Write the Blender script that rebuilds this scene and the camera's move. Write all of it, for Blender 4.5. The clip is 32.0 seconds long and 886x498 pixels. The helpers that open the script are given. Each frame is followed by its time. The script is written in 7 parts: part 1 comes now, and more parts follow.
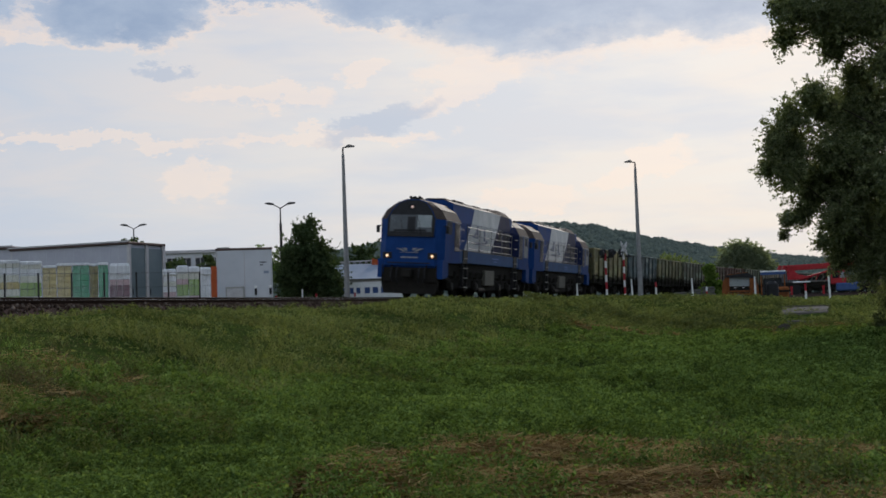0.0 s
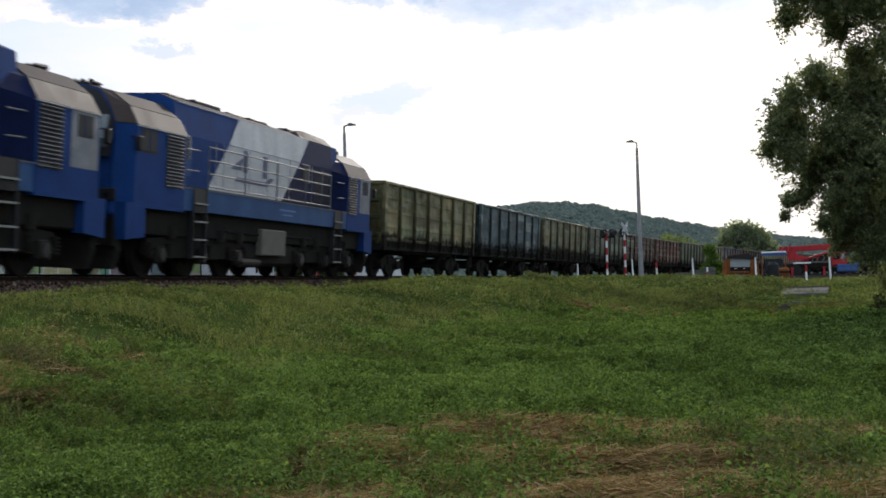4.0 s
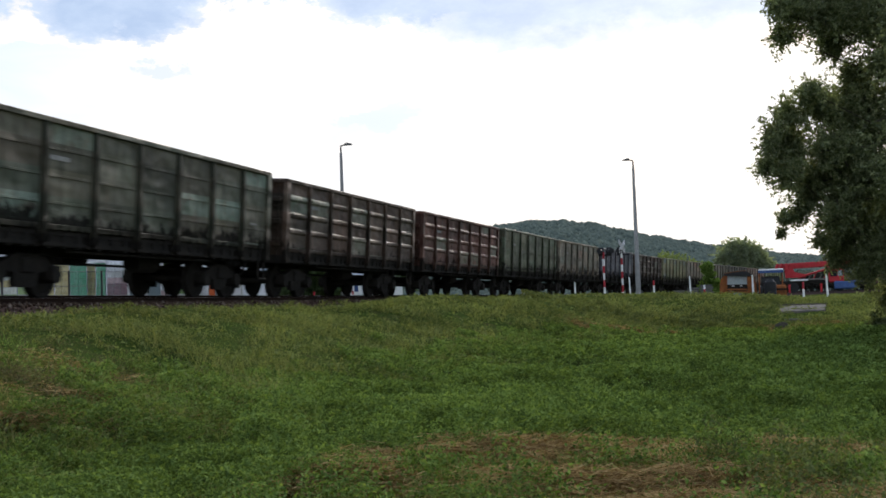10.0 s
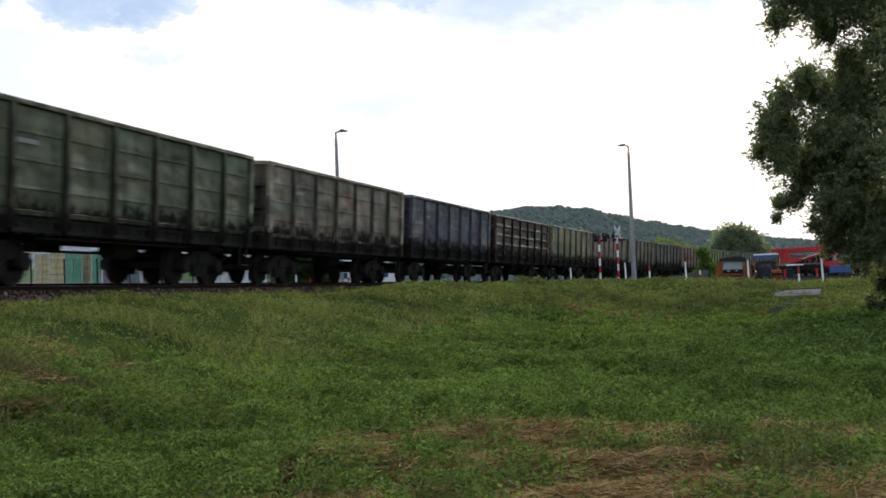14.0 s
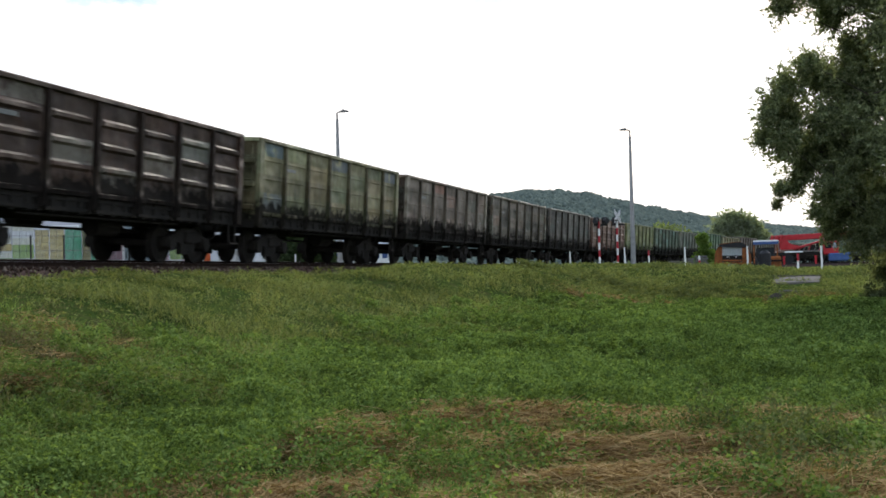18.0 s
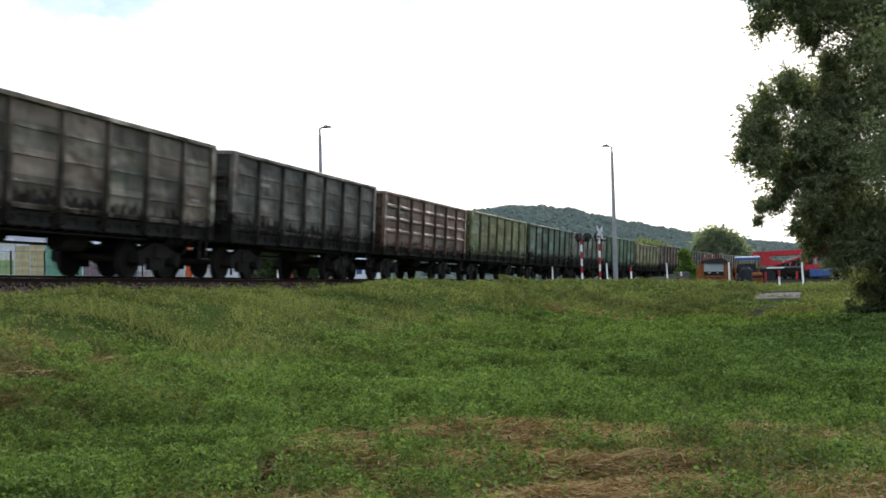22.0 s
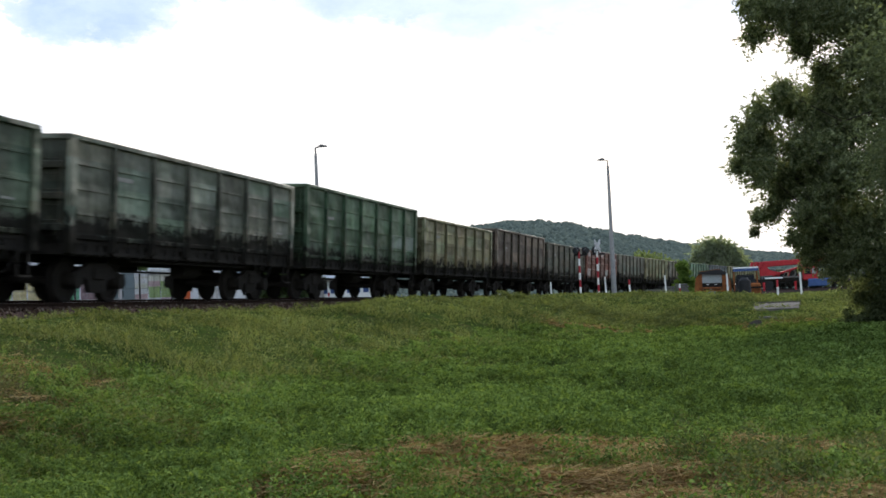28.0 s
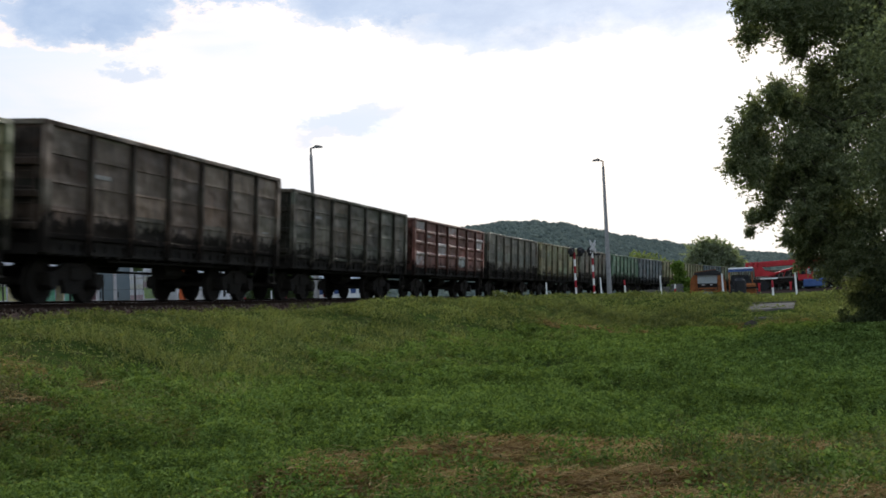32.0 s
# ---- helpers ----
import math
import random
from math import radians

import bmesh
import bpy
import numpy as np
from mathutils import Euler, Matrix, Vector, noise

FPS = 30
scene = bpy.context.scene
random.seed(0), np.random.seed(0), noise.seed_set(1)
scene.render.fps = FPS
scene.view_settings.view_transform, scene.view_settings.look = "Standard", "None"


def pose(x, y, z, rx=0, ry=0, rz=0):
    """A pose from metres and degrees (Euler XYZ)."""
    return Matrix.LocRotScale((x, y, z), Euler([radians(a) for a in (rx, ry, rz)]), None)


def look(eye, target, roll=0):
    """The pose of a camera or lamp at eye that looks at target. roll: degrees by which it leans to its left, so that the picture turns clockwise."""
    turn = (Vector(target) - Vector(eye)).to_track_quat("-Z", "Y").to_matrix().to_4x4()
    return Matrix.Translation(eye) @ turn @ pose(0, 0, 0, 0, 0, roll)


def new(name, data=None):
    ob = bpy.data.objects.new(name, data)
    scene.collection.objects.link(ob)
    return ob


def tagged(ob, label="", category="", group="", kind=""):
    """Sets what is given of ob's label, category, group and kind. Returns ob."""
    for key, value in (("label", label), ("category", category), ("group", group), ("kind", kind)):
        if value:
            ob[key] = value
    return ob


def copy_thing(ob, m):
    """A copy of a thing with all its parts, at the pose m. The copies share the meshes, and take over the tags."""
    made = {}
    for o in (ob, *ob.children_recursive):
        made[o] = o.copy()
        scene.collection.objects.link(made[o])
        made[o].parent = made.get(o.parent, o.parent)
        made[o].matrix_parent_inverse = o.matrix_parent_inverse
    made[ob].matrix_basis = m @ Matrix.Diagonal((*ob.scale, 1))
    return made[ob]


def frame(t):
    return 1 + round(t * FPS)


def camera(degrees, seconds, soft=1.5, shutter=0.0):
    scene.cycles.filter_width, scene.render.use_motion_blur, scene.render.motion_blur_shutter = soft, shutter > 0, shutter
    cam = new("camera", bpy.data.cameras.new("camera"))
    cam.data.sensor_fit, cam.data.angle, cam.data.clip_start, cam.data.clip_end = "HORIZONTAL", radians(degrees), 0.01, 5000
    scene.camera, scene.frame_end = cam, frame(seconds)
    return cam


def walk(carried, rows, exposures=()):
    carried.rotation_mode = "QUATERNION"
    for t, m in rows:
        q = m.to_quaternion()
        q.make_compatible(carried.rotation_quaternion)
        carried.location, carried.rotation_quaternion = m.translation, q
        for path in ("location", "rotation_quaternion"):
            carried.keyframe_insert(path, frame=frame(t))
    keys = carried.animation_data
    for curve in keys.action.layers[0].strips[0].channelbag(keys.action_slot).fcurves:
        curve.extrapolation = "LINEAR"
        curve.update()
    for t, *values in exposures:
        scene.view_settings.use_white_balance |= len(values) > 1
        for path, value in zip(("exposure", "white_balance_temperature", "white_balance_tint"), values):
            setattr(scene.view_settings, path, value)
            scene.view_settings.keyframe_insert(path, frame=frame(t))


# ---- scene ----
# The eye stands 1.35 m over a meadow, in front of a railway bank; z = 0 is the meadow.
cam = camera(41.0, 32.0, soft=1.65, shutter=0.5)


def held(x, z, yaw, pitch, roll):
    return pose(x, 0, z, 90 + pitch, roll, yaw)


walk(cam, [
    (0, held(-0.028, 1.348, -0.49, 2.88, 2.04)),
    (0.5, held(-0.028, 1.344, -0.45, 2.78, 1.87)),
    (1, held(-0.024, 1.337, -0.39, 2.70, 1.83)),
    (1.5, held(-0.028, 1.341, -0.35, 2.60, 1.58)),
    (2, held(-0.033, 1.344, -0.38, 2.45, 1.65)),
    (2.5, held(-0.033, 1.344, -0.55, 2.25, 1.71)),
    (3, held(-0.033, 1.346, -0.58, 2.03, 1.60)),
    (3.5, held(-0.031, 1.345, -0.58, 1.84, 1.63)),
    (5.5, held(-0.018, 1.344, 0.01, 2.06, 2.10)),
    (6, held(-0.020, 1.351, -0.18, 2.05, 1.92)),
    (6.5, held(-0.011, 1.350, -0.21, 2.14, 2.38)),
    (7, held(-0.006, 1.348, -0.42, 2.15, 2.31)),
    (7.5, held(-0.005, 1.346, -0.61, 2.19, 2.18)),
    (8, held(-0.007, 1.350, -0.58, 2.34, 2.13)),
    (8.5, held(-0.010, 1.354, -0.55, 2.47, 2.10)),
    (9, held(-0.005, 1.355, -0.58, 2.62, 2.03)),
    (9.5, held(-0.002, 1.352, -0.59, 2.72, 2.10)),
    (10, held(-0.002, 1.355, -0.57, 2.78, 2.02)),
    (10.5, held(-0.005, 1.351, -0.44, 2.77, 2.25)),
    (11, held(0.001, 1.348, -0.30, 2.64, 2.35)),
    (11.5, held(-0.002, 1.350, -0.36, 2.58, 2.42)),
    (12, held(0.004, 1.351, -0.63, 2.54, 2.43)),
    (12.5, held(-0.001, 1.351, -0.13, 2.26, 2.24)),
    (13, held(-0.003, 1.347, -0.01, 2.16, 1.81)),
    (13.5, held(0.001, 1.347, -0.15, 2.12, 2.15)),
    (14, held(0.005, 1.346, -0.76, 2.12, 2.29)),
    (14.5, held(0.005, 1.349, -1.03, 2.19, 2.39)),
    (16.5, held(-0.006, 1.341, -0.79, 1.16, 1.91)),
    (17, held(-0.001, 1.344, -1.03, 1.13, 2.04)),
    (17.5, held(0.000, 1.342, -0.94, 1.06, 1.76)),
    (18, held(-0.003, 1.338, -0.81, 1.25, 1.47)),
    (18.5, held(-0.015, 1.343, 0.06, 0.94, 1.55)),
    (19, held(-0.007, 1.342, -0.03, 0.94, 1.05)),
    (19.5, held(-0.008, 1.344, -0.18, 1.20, 0.86)),
    (20, held(-0.000, 1.349, -0.46, 1.59, 1.18)),
    (20.5, held(-0.000, 1.348, -0.64, 1.89, 0.95)),
    (21, held(0.001, 1.352, -1.13, 1.97, 1.20)),
    (21.5, held(0.001, 1.353, -1.43, 1.88, 1.39)),
    (22, held(0.010, 1.354, -1.64, 1.98, 1.44)),
    (22.5, held(0.010, 1.355, -1.82, 2.09, 1.60)),
    (23, held(0.019, 1.354, -1.81, 2.21, 1.60)),
    (23.5, held(0.029, 1.357, -1.83, 2.35, 1.79)),
    (24, held(0.035, 1.355, -1.81, 2.44, 1.69)),
    (24.5, held(0.037, 1.354, -1.75, 2.38, 1.94)),
    (25, held(0.043, 1.356, -1.73, 2.37, 2.09)),
    (25.5, held(0.049, 1.355, -1.61, 2.38, 2.21)),
    (27.5, held(0.066, 1.361, -1.07, 2.72, 2.24)),
    (28, held(0.062, 1.361, -1.66, 2.78, 2.56)),
    (28.5, held(0.062, 1.359, -1.53, 2.71, 2.49)),
    (29, held(0.059, 1.362, -1.43, 2.77, 2.54)),
    (29.5, held(0.067, 1.356, -1.37, 2.94, 2.75)),
    (30, held(0.060, 1.365, -1.37, 2.85, 2.75)),
    (30.5, held(0.058, 1.365, -1.63, 2.79, 3.05)),
    (31, held(0.063, 1.365, -1.82, 2.83, 3.10)),
    (31.5, held(0.062, 1.364, -1.87, 2.83, 2.87)),
    (32, held(0.057, 1.362, -1.88, 2.80, 2.60)),
], exposures=[(0, 0.32), (2, 0.42), (3.5, 0.8), (6, 1.0), (13, 1.02), (14.5, 1.05), (17, 1.13), (18, 1.4), (19, 1.65), (20, 1.85), (21, 1.75), (22, 1.52), (24, 1.32), (25, 1.32), (28, 1.27), (29, 0.95), (32, 0.85)])

# ---------------------------------------------------------------- world and light
def make_world():
    world = bpy.data.worlds.new("sky")
    scene.world = world
    world.use_nodes = True
    nt = world.node_tree
    nt.nodes.clear()
    N = lambda kind, **kw: make_node(nt, kind, **kw)
    L = nt.links.new
    out = N("ShaderNodeOutputWorld")
    sky = N("ShaderNodeTexSky")
    sky.sky_type, sky.sun_disc = "NISHITA", False
    sky.sun_elevation, sky.sun_rotation = radians(30), radians(20)
    sky.air_density, sky.dust_density = 1.0, 2.5
    clear = N("ShaderNodeVectorMath", operation="SCALE")
    L(sky.outputs[0], clear.inputs[0])
    clear.inputs["Scale"].default_value = 0.06
    co = N("ShaderNodeTexCoord")
    sep = N("ShaderNodeSeparateXYZ")
    L(co.outputs["Generated"], sep.inputs[0])
    # cloud sheet: direction projected on a flat layer overhead
    zc = math_node(nt, "MAXIMUM", sep.outputs[2], 0.02)
    zc = math_node(nt, "ADD", zc, 0.10)
    u = math_node(nt, "DIVIDE", sep.outputs[0], zc)
    v = math_node(nt, "DIVIDE", sep.outputs[1], zc)
    plane = N("ShaderNodeCombineXYZ")
    L(u, plane.inputs[0]), L(v, plane.inputs[1])
    big = noise_node(nt, plane.outputs[0], 0.55, 7, 0.56)
    wisp = noise_node(nt, plane.outputs[0], 1.6, 8, 0.60, off=(3.1, 7.4, 1.0), distort=0.6)
    # compass angle and height in degrees, frayed by noise
    az = math_node(nt, "MULTIPLY", math_node(nt, "ARCTAN2", sep.outputs[0], sep.outputs[1]), 57.296)
    el = math_node(nt, "MULTIPLY", math_node(nt, "ARCSINE", sep.outputs[2]), 57.296)
    deg = N("ShaderNodeCombineXYZ")
    L(az, deg.inputs[0]), L(math_node(nt, "MULTIPLY", el, 1.9), deg.inputs[1])
    fray_a = noise_node(nt, deg.outputs[0], 0.30, 10, 0.64, off=(2.0, 5.0, 0.0))
    fray_e = noise_node(nt, deg.outputs[0], 0.36, 10, 0.68, off=(8.0, 1.0, 3.0))
    wa = math_node(nt, "MULTIPLY_ADD", math_node(nt, "SUBTRACT", fray_a, 0.5), 6.0, az)
    we = math_node(nt, "MULTIPLY_ADD", math_node(nt, "SUBTRACT", fray_e, 0.5), 3.4, el)

    def bank(rows):
        """Highest of some rounded cloud banks: compass angle, height, half width, half height, slant."""
        best = None
        for a0, e0, ra, re, slant in rows:
            da = math_node(nt, "SUBTRACT", wa, a0)
            de = math_node(nt, "MULTIPLY_ADD", da, -slant, math_node(nt, "SUBTRACT", we, e0))
            qa = math_node(nt, "POWER", math_node(nt, "ABSOLUTE", math_node(nt, "DIVIDE", da, ra)), 2.0)
            qe = math_node(nt, "POWER", math_node(nt, "ABSOLUTE", math_node(nt, "DIVIDE", de, re)), 2.0)
            val = math_node(nt, "SUBTRACT", 1.5, math_node(nt, "ADD", qa, qe))
            best = val if best is None else math_node(nt, "MAXIMUM", best, val)
        return best

    deck_val = bank(DECK)
    # the same deck goes on overhead and round about
    over = math_node(nt, "MULTIPLY_ADD", math_node(nt, "SUBTRACT", el, 16.5), 0.10, math_node(nt, "MULTIPLY_ADD", math_node(nt, "SUBTRACT", big, 0.5), 3.0, 0.5))
    deck_val = math_node(nt, "MAXIMUM", deck_val, math_node(nt, "MINIMUM", over, math_node(nt, "MULTIPLY", math_node(nt, "SUBTRACT", el, 13.0), 0.25)))
    deck = ramp_node(nt, deck_val, [(0.36, 0.0), (0.62, 0.55), (0.98, 1.0)])
    edge = ramp_node(nt, deck_val, [(0.10, 0.0), (0.42, 1.0), (0.64, 0.0)])
    streak = ramp_node(nt, wisp, [(0.40, 0.0), (0.68, 1.0)])
    glow = N("ShaderNodeVectorMath", operation="DOT_PRODUCT")
    L(co.outputs["Generated"], glow.inputs[0])
    glow.inputs[1].default_value = Vector((0.20, 0.95, 0.13)).normalized()
    near_sun = ramp_node(nt, glow.outputs["Value"], [(0.80, 0.0), (0.985, 1.0)])
    veil = mix_rgb(nt, near_sun, (0.40, 0.475, 0.60, 1), (0.655, 0.635, 0.62, 1))
    veil = mix_rgb(nt, math_node(nt, "MULTIPLY", streak, 0.42), veil, (0.68, 0.60, 0.56, 1))
    thin = ramp_node(nt, noise_node(nt, deg.outputs[0], 0.13, 7, 0.55, off=(9.0, 2.0, 4.0), stretch=(0.5, 1.3, 1)), [(0.46, 0.0), (0.62, 0.55)])
    veil = mix_rgb(nt, thin, veil, (0.43, 0.50, 0.62, 1))
    # bright torn heaps, and blue-grey wisps, under the deck
    veil = mix_rgb(nt, math_node(nt, "MULTIPLY", ramp_node(nt, bank(HEAPS), [(0.12, 0.0), (0.75, 0.8), (1.0, 0.7)]), 0.8), veil, (0.76, 0.64, 0.57, 1))
    veil = mix_rgb(nt, ramp_node(nt, bank(WISPS), [(0.25, 0.0), (1.1, 0.7)]), veil, (0.38, 0.44, 0.55, 1))
    deck_col = mix_rgb(nt, ramp_node(nt, fray_a, [(0.35, 0.0), (0.65, 1.0)]), (0.240, 0.318, 0.458, 1), (0.325, 0.400, 0.525, 1))
    col = mix_rgb(nt, deck, veil, deck_col)
    col = mix_rgb(nt, math_node(nt, "MULTIPLY", edge, 0.62), col, (0.74, 0.62, 0.55, 1))
    # a little of the clear sky's own gradient shows through the thin cloud
    col = mix_rgb(nt, 0.12, col, clear.outputs[0])
    facing = N("ShaderNodeVectorMath", operation="DOT_PRODUCT")
    L(co.outputs["Generated"], facing.inputs[0])
    facing.inputs[1].default_value = Vector((0.50, 0.82, 0.28)).normalized()
    dim = ramp_node(nt, facing.outputs["Value"], [(0.0, 0.0), (0.9, 1.0)], shift=0.3)
    col = mix_rgb(nt, 1.0, col, mix_rgb(nt, dim, (1.68, 1.63, 1.52, 1), (0.97, 0.97, 0.97, 1)), "MULTIPLY")
    below = ramp_node(nt, sep.outputs[2], [(0.49, 0.0), (0.5, 1.0)], shift=0.5)
    col = mix_rgb(nt, below, (0.05, 0.06, 0.04, 1), col)
    bg = N("ShaderNodeBackground")
    L(col, bg.inputs[0])
    bg.inputs[1].default_value = SKY_STRENGTH
    L(bg.outputs[0], out.inputs[0])


def make_node(nt, kind, **kw):
    n = nt.nodes.new(kind)
    if "data_type" in kw:
        n.data_type = kw["data_type"]
    if "blend_type" in kw:
        n.blend_type = kw["blend_type"]
    if "operation" in kw:
        n.operation = kw["operation"]
    return n


def plug(nt, socket, value):
    if isinstance(value, bpy.types.NodeSocket):
        nt.links.new(value, socket)
    else:
        socket.default_value = value


def math_node(nt, op, a, b=0.0, c=0.0):
    n = make_node(nt, "ShaderNodeMath", operation=op)
    plug(nt, n.inputs[0], a), plug(nt, n.inputs[1], b), plug(nt, n.inputs[2], c)
    return n.outputs[0]


def noise_node(nt, vec, scale, detail=4, rough=0.55, off=(0, 0, 0), stretch=(1, 1, 1), distort=0.0):
    m = make_node(nt, "ShaderNodeMapping")
    plug(nt, m.inputs[0], vec)
    m.inputs["Location"].default_value = off
    m.inputs["Scale"].default_value = stretch
    n = make_node(nt, "ShaderNodeTexNoise")
    nt.links.new(m.outputs[0], n.inputs["Vector"])
    n.inputs["Scale"].default_value, n.inputs["Detail"].default_value = scale, detail
    n.inputs["Roughness"].default_value, n.inputs["Distortion"].default_value = rough, distort
    return n.outputs["Fac"]


def ramp_node(nt, fac, stops, shift=0.0):
    if shift:
        fac = math_node(nt, "ADD", fac, shift)
    r = make_node(nt, "ShaderNodeValToRGB")
    e = r.color_ramp.elements
    while len(e) < len(stops):
        e.new(0.5)
    for el, (p, c) in zip(e, stops):
        el.position = p
        el.color = c if isinstance(c, tuple) else (c, c, c, 1)
    plug(nt, r.inputs[0], fac)
    return r.outputs[0]


def mix_rgb(nt, fac, a, b, blend="MIX"):
    m = make_node(nt, "ShaderNodeMix", data_type="RGBA", blend_type=blend)
    plug(nt, m.inputs[0], fac), plug(nt, m.inputs[6], a), plug(nt, m.inputs[7], b)
    return m.outputs[2]


SKY_STRENGTH = 1.0
DECK = [(6.0, 16.6, 9.0, 4.7, 0.0), (-0.8, 15.4, 4.6, 2.0, 0.0), (15.0, 16.2, 9.0, 4.1, 0.0), (-14.5, 14.6, 4.3, 2.0, 0.0), (-7.2, 16.4, 5.0, 2.0, 0.0), (26.0, 17.0, 8.0, 5.0, 0.0), (-25.0, 16.0, 7.0, 4.0, 0.0)]
HEAPS = [(1.1, 10.1, 1.5, 0.7, 0.3), (2.4, 11.3, 2.4, 0.6, 0.0), (-8.0, 10.4, 3.4, 0.5, 0.0), (-11.2, 6.4, 1.3, 1.0, 0.0), (-15.5, 8.4, 5.5, 0.3, 0.0), (-4.5, 8.4, 5.0, 0.35, 0.0), (-3.5, 11.6, 1.2, 0.5, 0.0), (10.5, 6.4, 2.2, 0.7, 0.3), (5.0, 5.2, 2.5, 0.5, 0.0), (-19.0, 13.0, 1.5, 0.3, 0.0)]
WISPS = [(-2.3, 9.0, 3.0, 0.6, 0.28), (-12.6, 11.7, 1.2, 0.4, 0.0)]
make_world()
sun = new("sun", bpy.data.lights.new("sun", "SUN"))
sun.data.energy, sun.data.angle, sun.data.color = 2.45, radians(14), (1.0, 0.94, 0.86)
sun.matrix_world = look((15.5, 42, 26), (0, 0, 0))


# ---------------------------------------------------------------- materials
def rgba(c):
    return (*c, 1.0)


def shade(c, k):
    return tuple(min(1.0, v * k) for v in c)


def base_mat(name):
    m = bpy.data.materials.new(name)
    m.use_nodes = True
    nt = m.node_tree
    bsdf = nt.nodes["Principled BSDF"]
    return m, nt, bsdf


def bump_to(nt, bsdf, height, strength=0.3, dist=0.02):
    b = make_node(nt, "ShaderNodeBump")
    b.inputs["Strength"].default_value, b.inputs["Distance"].default_value = strength, dist
    plug(nt, b.inputs["Height"], height)
    nt.links.new(b.outputs[0], bsdf.inputs["Normal"])


def surface(name, a, b, scale=3.0, fine=40.0, rough=0.8, metal=0.0, bump=0.3, spread=0.25, stretch=(1, 1, 1), grain=0.35, spec=0.18):
    """Two tones over a coarse noise, broken by a fine grain and a little relief."""
    m, nt, bsdf = base_mat(name)
    co = make_node(nt, "ShaderNodeTexCoord").outputs["Object"]
    info = make_node(nt, "ShaderNodeObjectInfo")
    shift = make_node(nt, "ShaderNodeVectorMath", operation="ADD")
    nt.links.new(co, shift.inputs[0])
    nt.links.new(math_node(nt, "MULTIPLY", info.outputs["Random"], 37.0), shift.inputs[1])
    v = shift.outputs[0]
    coarse = noise_node(nt, v, scale, 5, 0.6, stretch=stretch)
    tiny = noise_node(nt, v, fine, 3, 0.6, stretch=stretch)
    col = mix_rgb(nt, ramp_node(nt, coarse, [(0.5 - spread, 0.0), (0.5 + spread, 1.0)]), rgba(a), rgba(b))
    dim = ramp_node(nt, tiny, [(0.3, 1.0 - grain), (0.7, 1.0)])
    col = mix_rgb(nt, 1.0, col, dim, "MULTIPLY")
    nt.links.new(col, bsdf.inputs["Base Color"])
    nt.links.new(math_node(nt, "MULTIPLY_ADD", coarse, 0.25, rough - 0.12), bsdf.inputs["Roughness"])
    bsdf.inputs["Metallic"].default_value = metal
    bsdf.inputs["Specular IOR Level"].default_value = spec
    if bump:
        bump_to(nt, bsdf, math_node(nt, "ADD", coarse, math_node(nt, "MULTIPLY", tiny, 0.5)), bump)
    return m


def leaf_mat(name, a, b, c, glow=0.25, rough=0.8):
    """Foliage: tone differs from leaf to leaf; some light passes through."""
    m, nt, bsdf = base_mat(name)
    geo = make_node(nt, "ShaderNodeNewGeometry")
    co = make_node(nt, "ShaderNodeTexCoord").outputs["Object"]
    patch = noise_node(nt, co, 0.45, 4, 0.6)
    col = ramp_node(nt, geo.outputs["Random Per Island"], [(0.0, rgba(a)), (0.55, rgba(b)), (1.0, rgba(c))])
    col = mix_rgb(nt, 1.0, col, ramp_node(nt, patch, [(0.3, 0.6), (0.7, 1.15)]), "MULTIPLY")
    nt.links.new(col, bsdf.inputs["Base Color"])
    bsdf.inputs["Roughness"].default_value = rough
    bsdf.inputs["Specular IOR Level"].default_value = 0.0
    tr = make_node(nt, "ShaderNodeBsdfTranslucent")
    nt.links.new(mix_rgb(nt, 1.0, col, (1.4, 1.4, 0.7, 1), "MULTIPLY"), tr.inputs[0])
    mixs = make_node(nt, "ShaderNodeMixShader")
    mixs.inputs[0].default_value = glow
    nt.links.new(bsdf.outputs[0], mixs.inputs[1]), nt.links.new(tr.outputs[0], mixs.inputs[2])
    nt.links.new(mixs.outputs[0], nt.nodes["Material Output"].inputs[0])
    return m


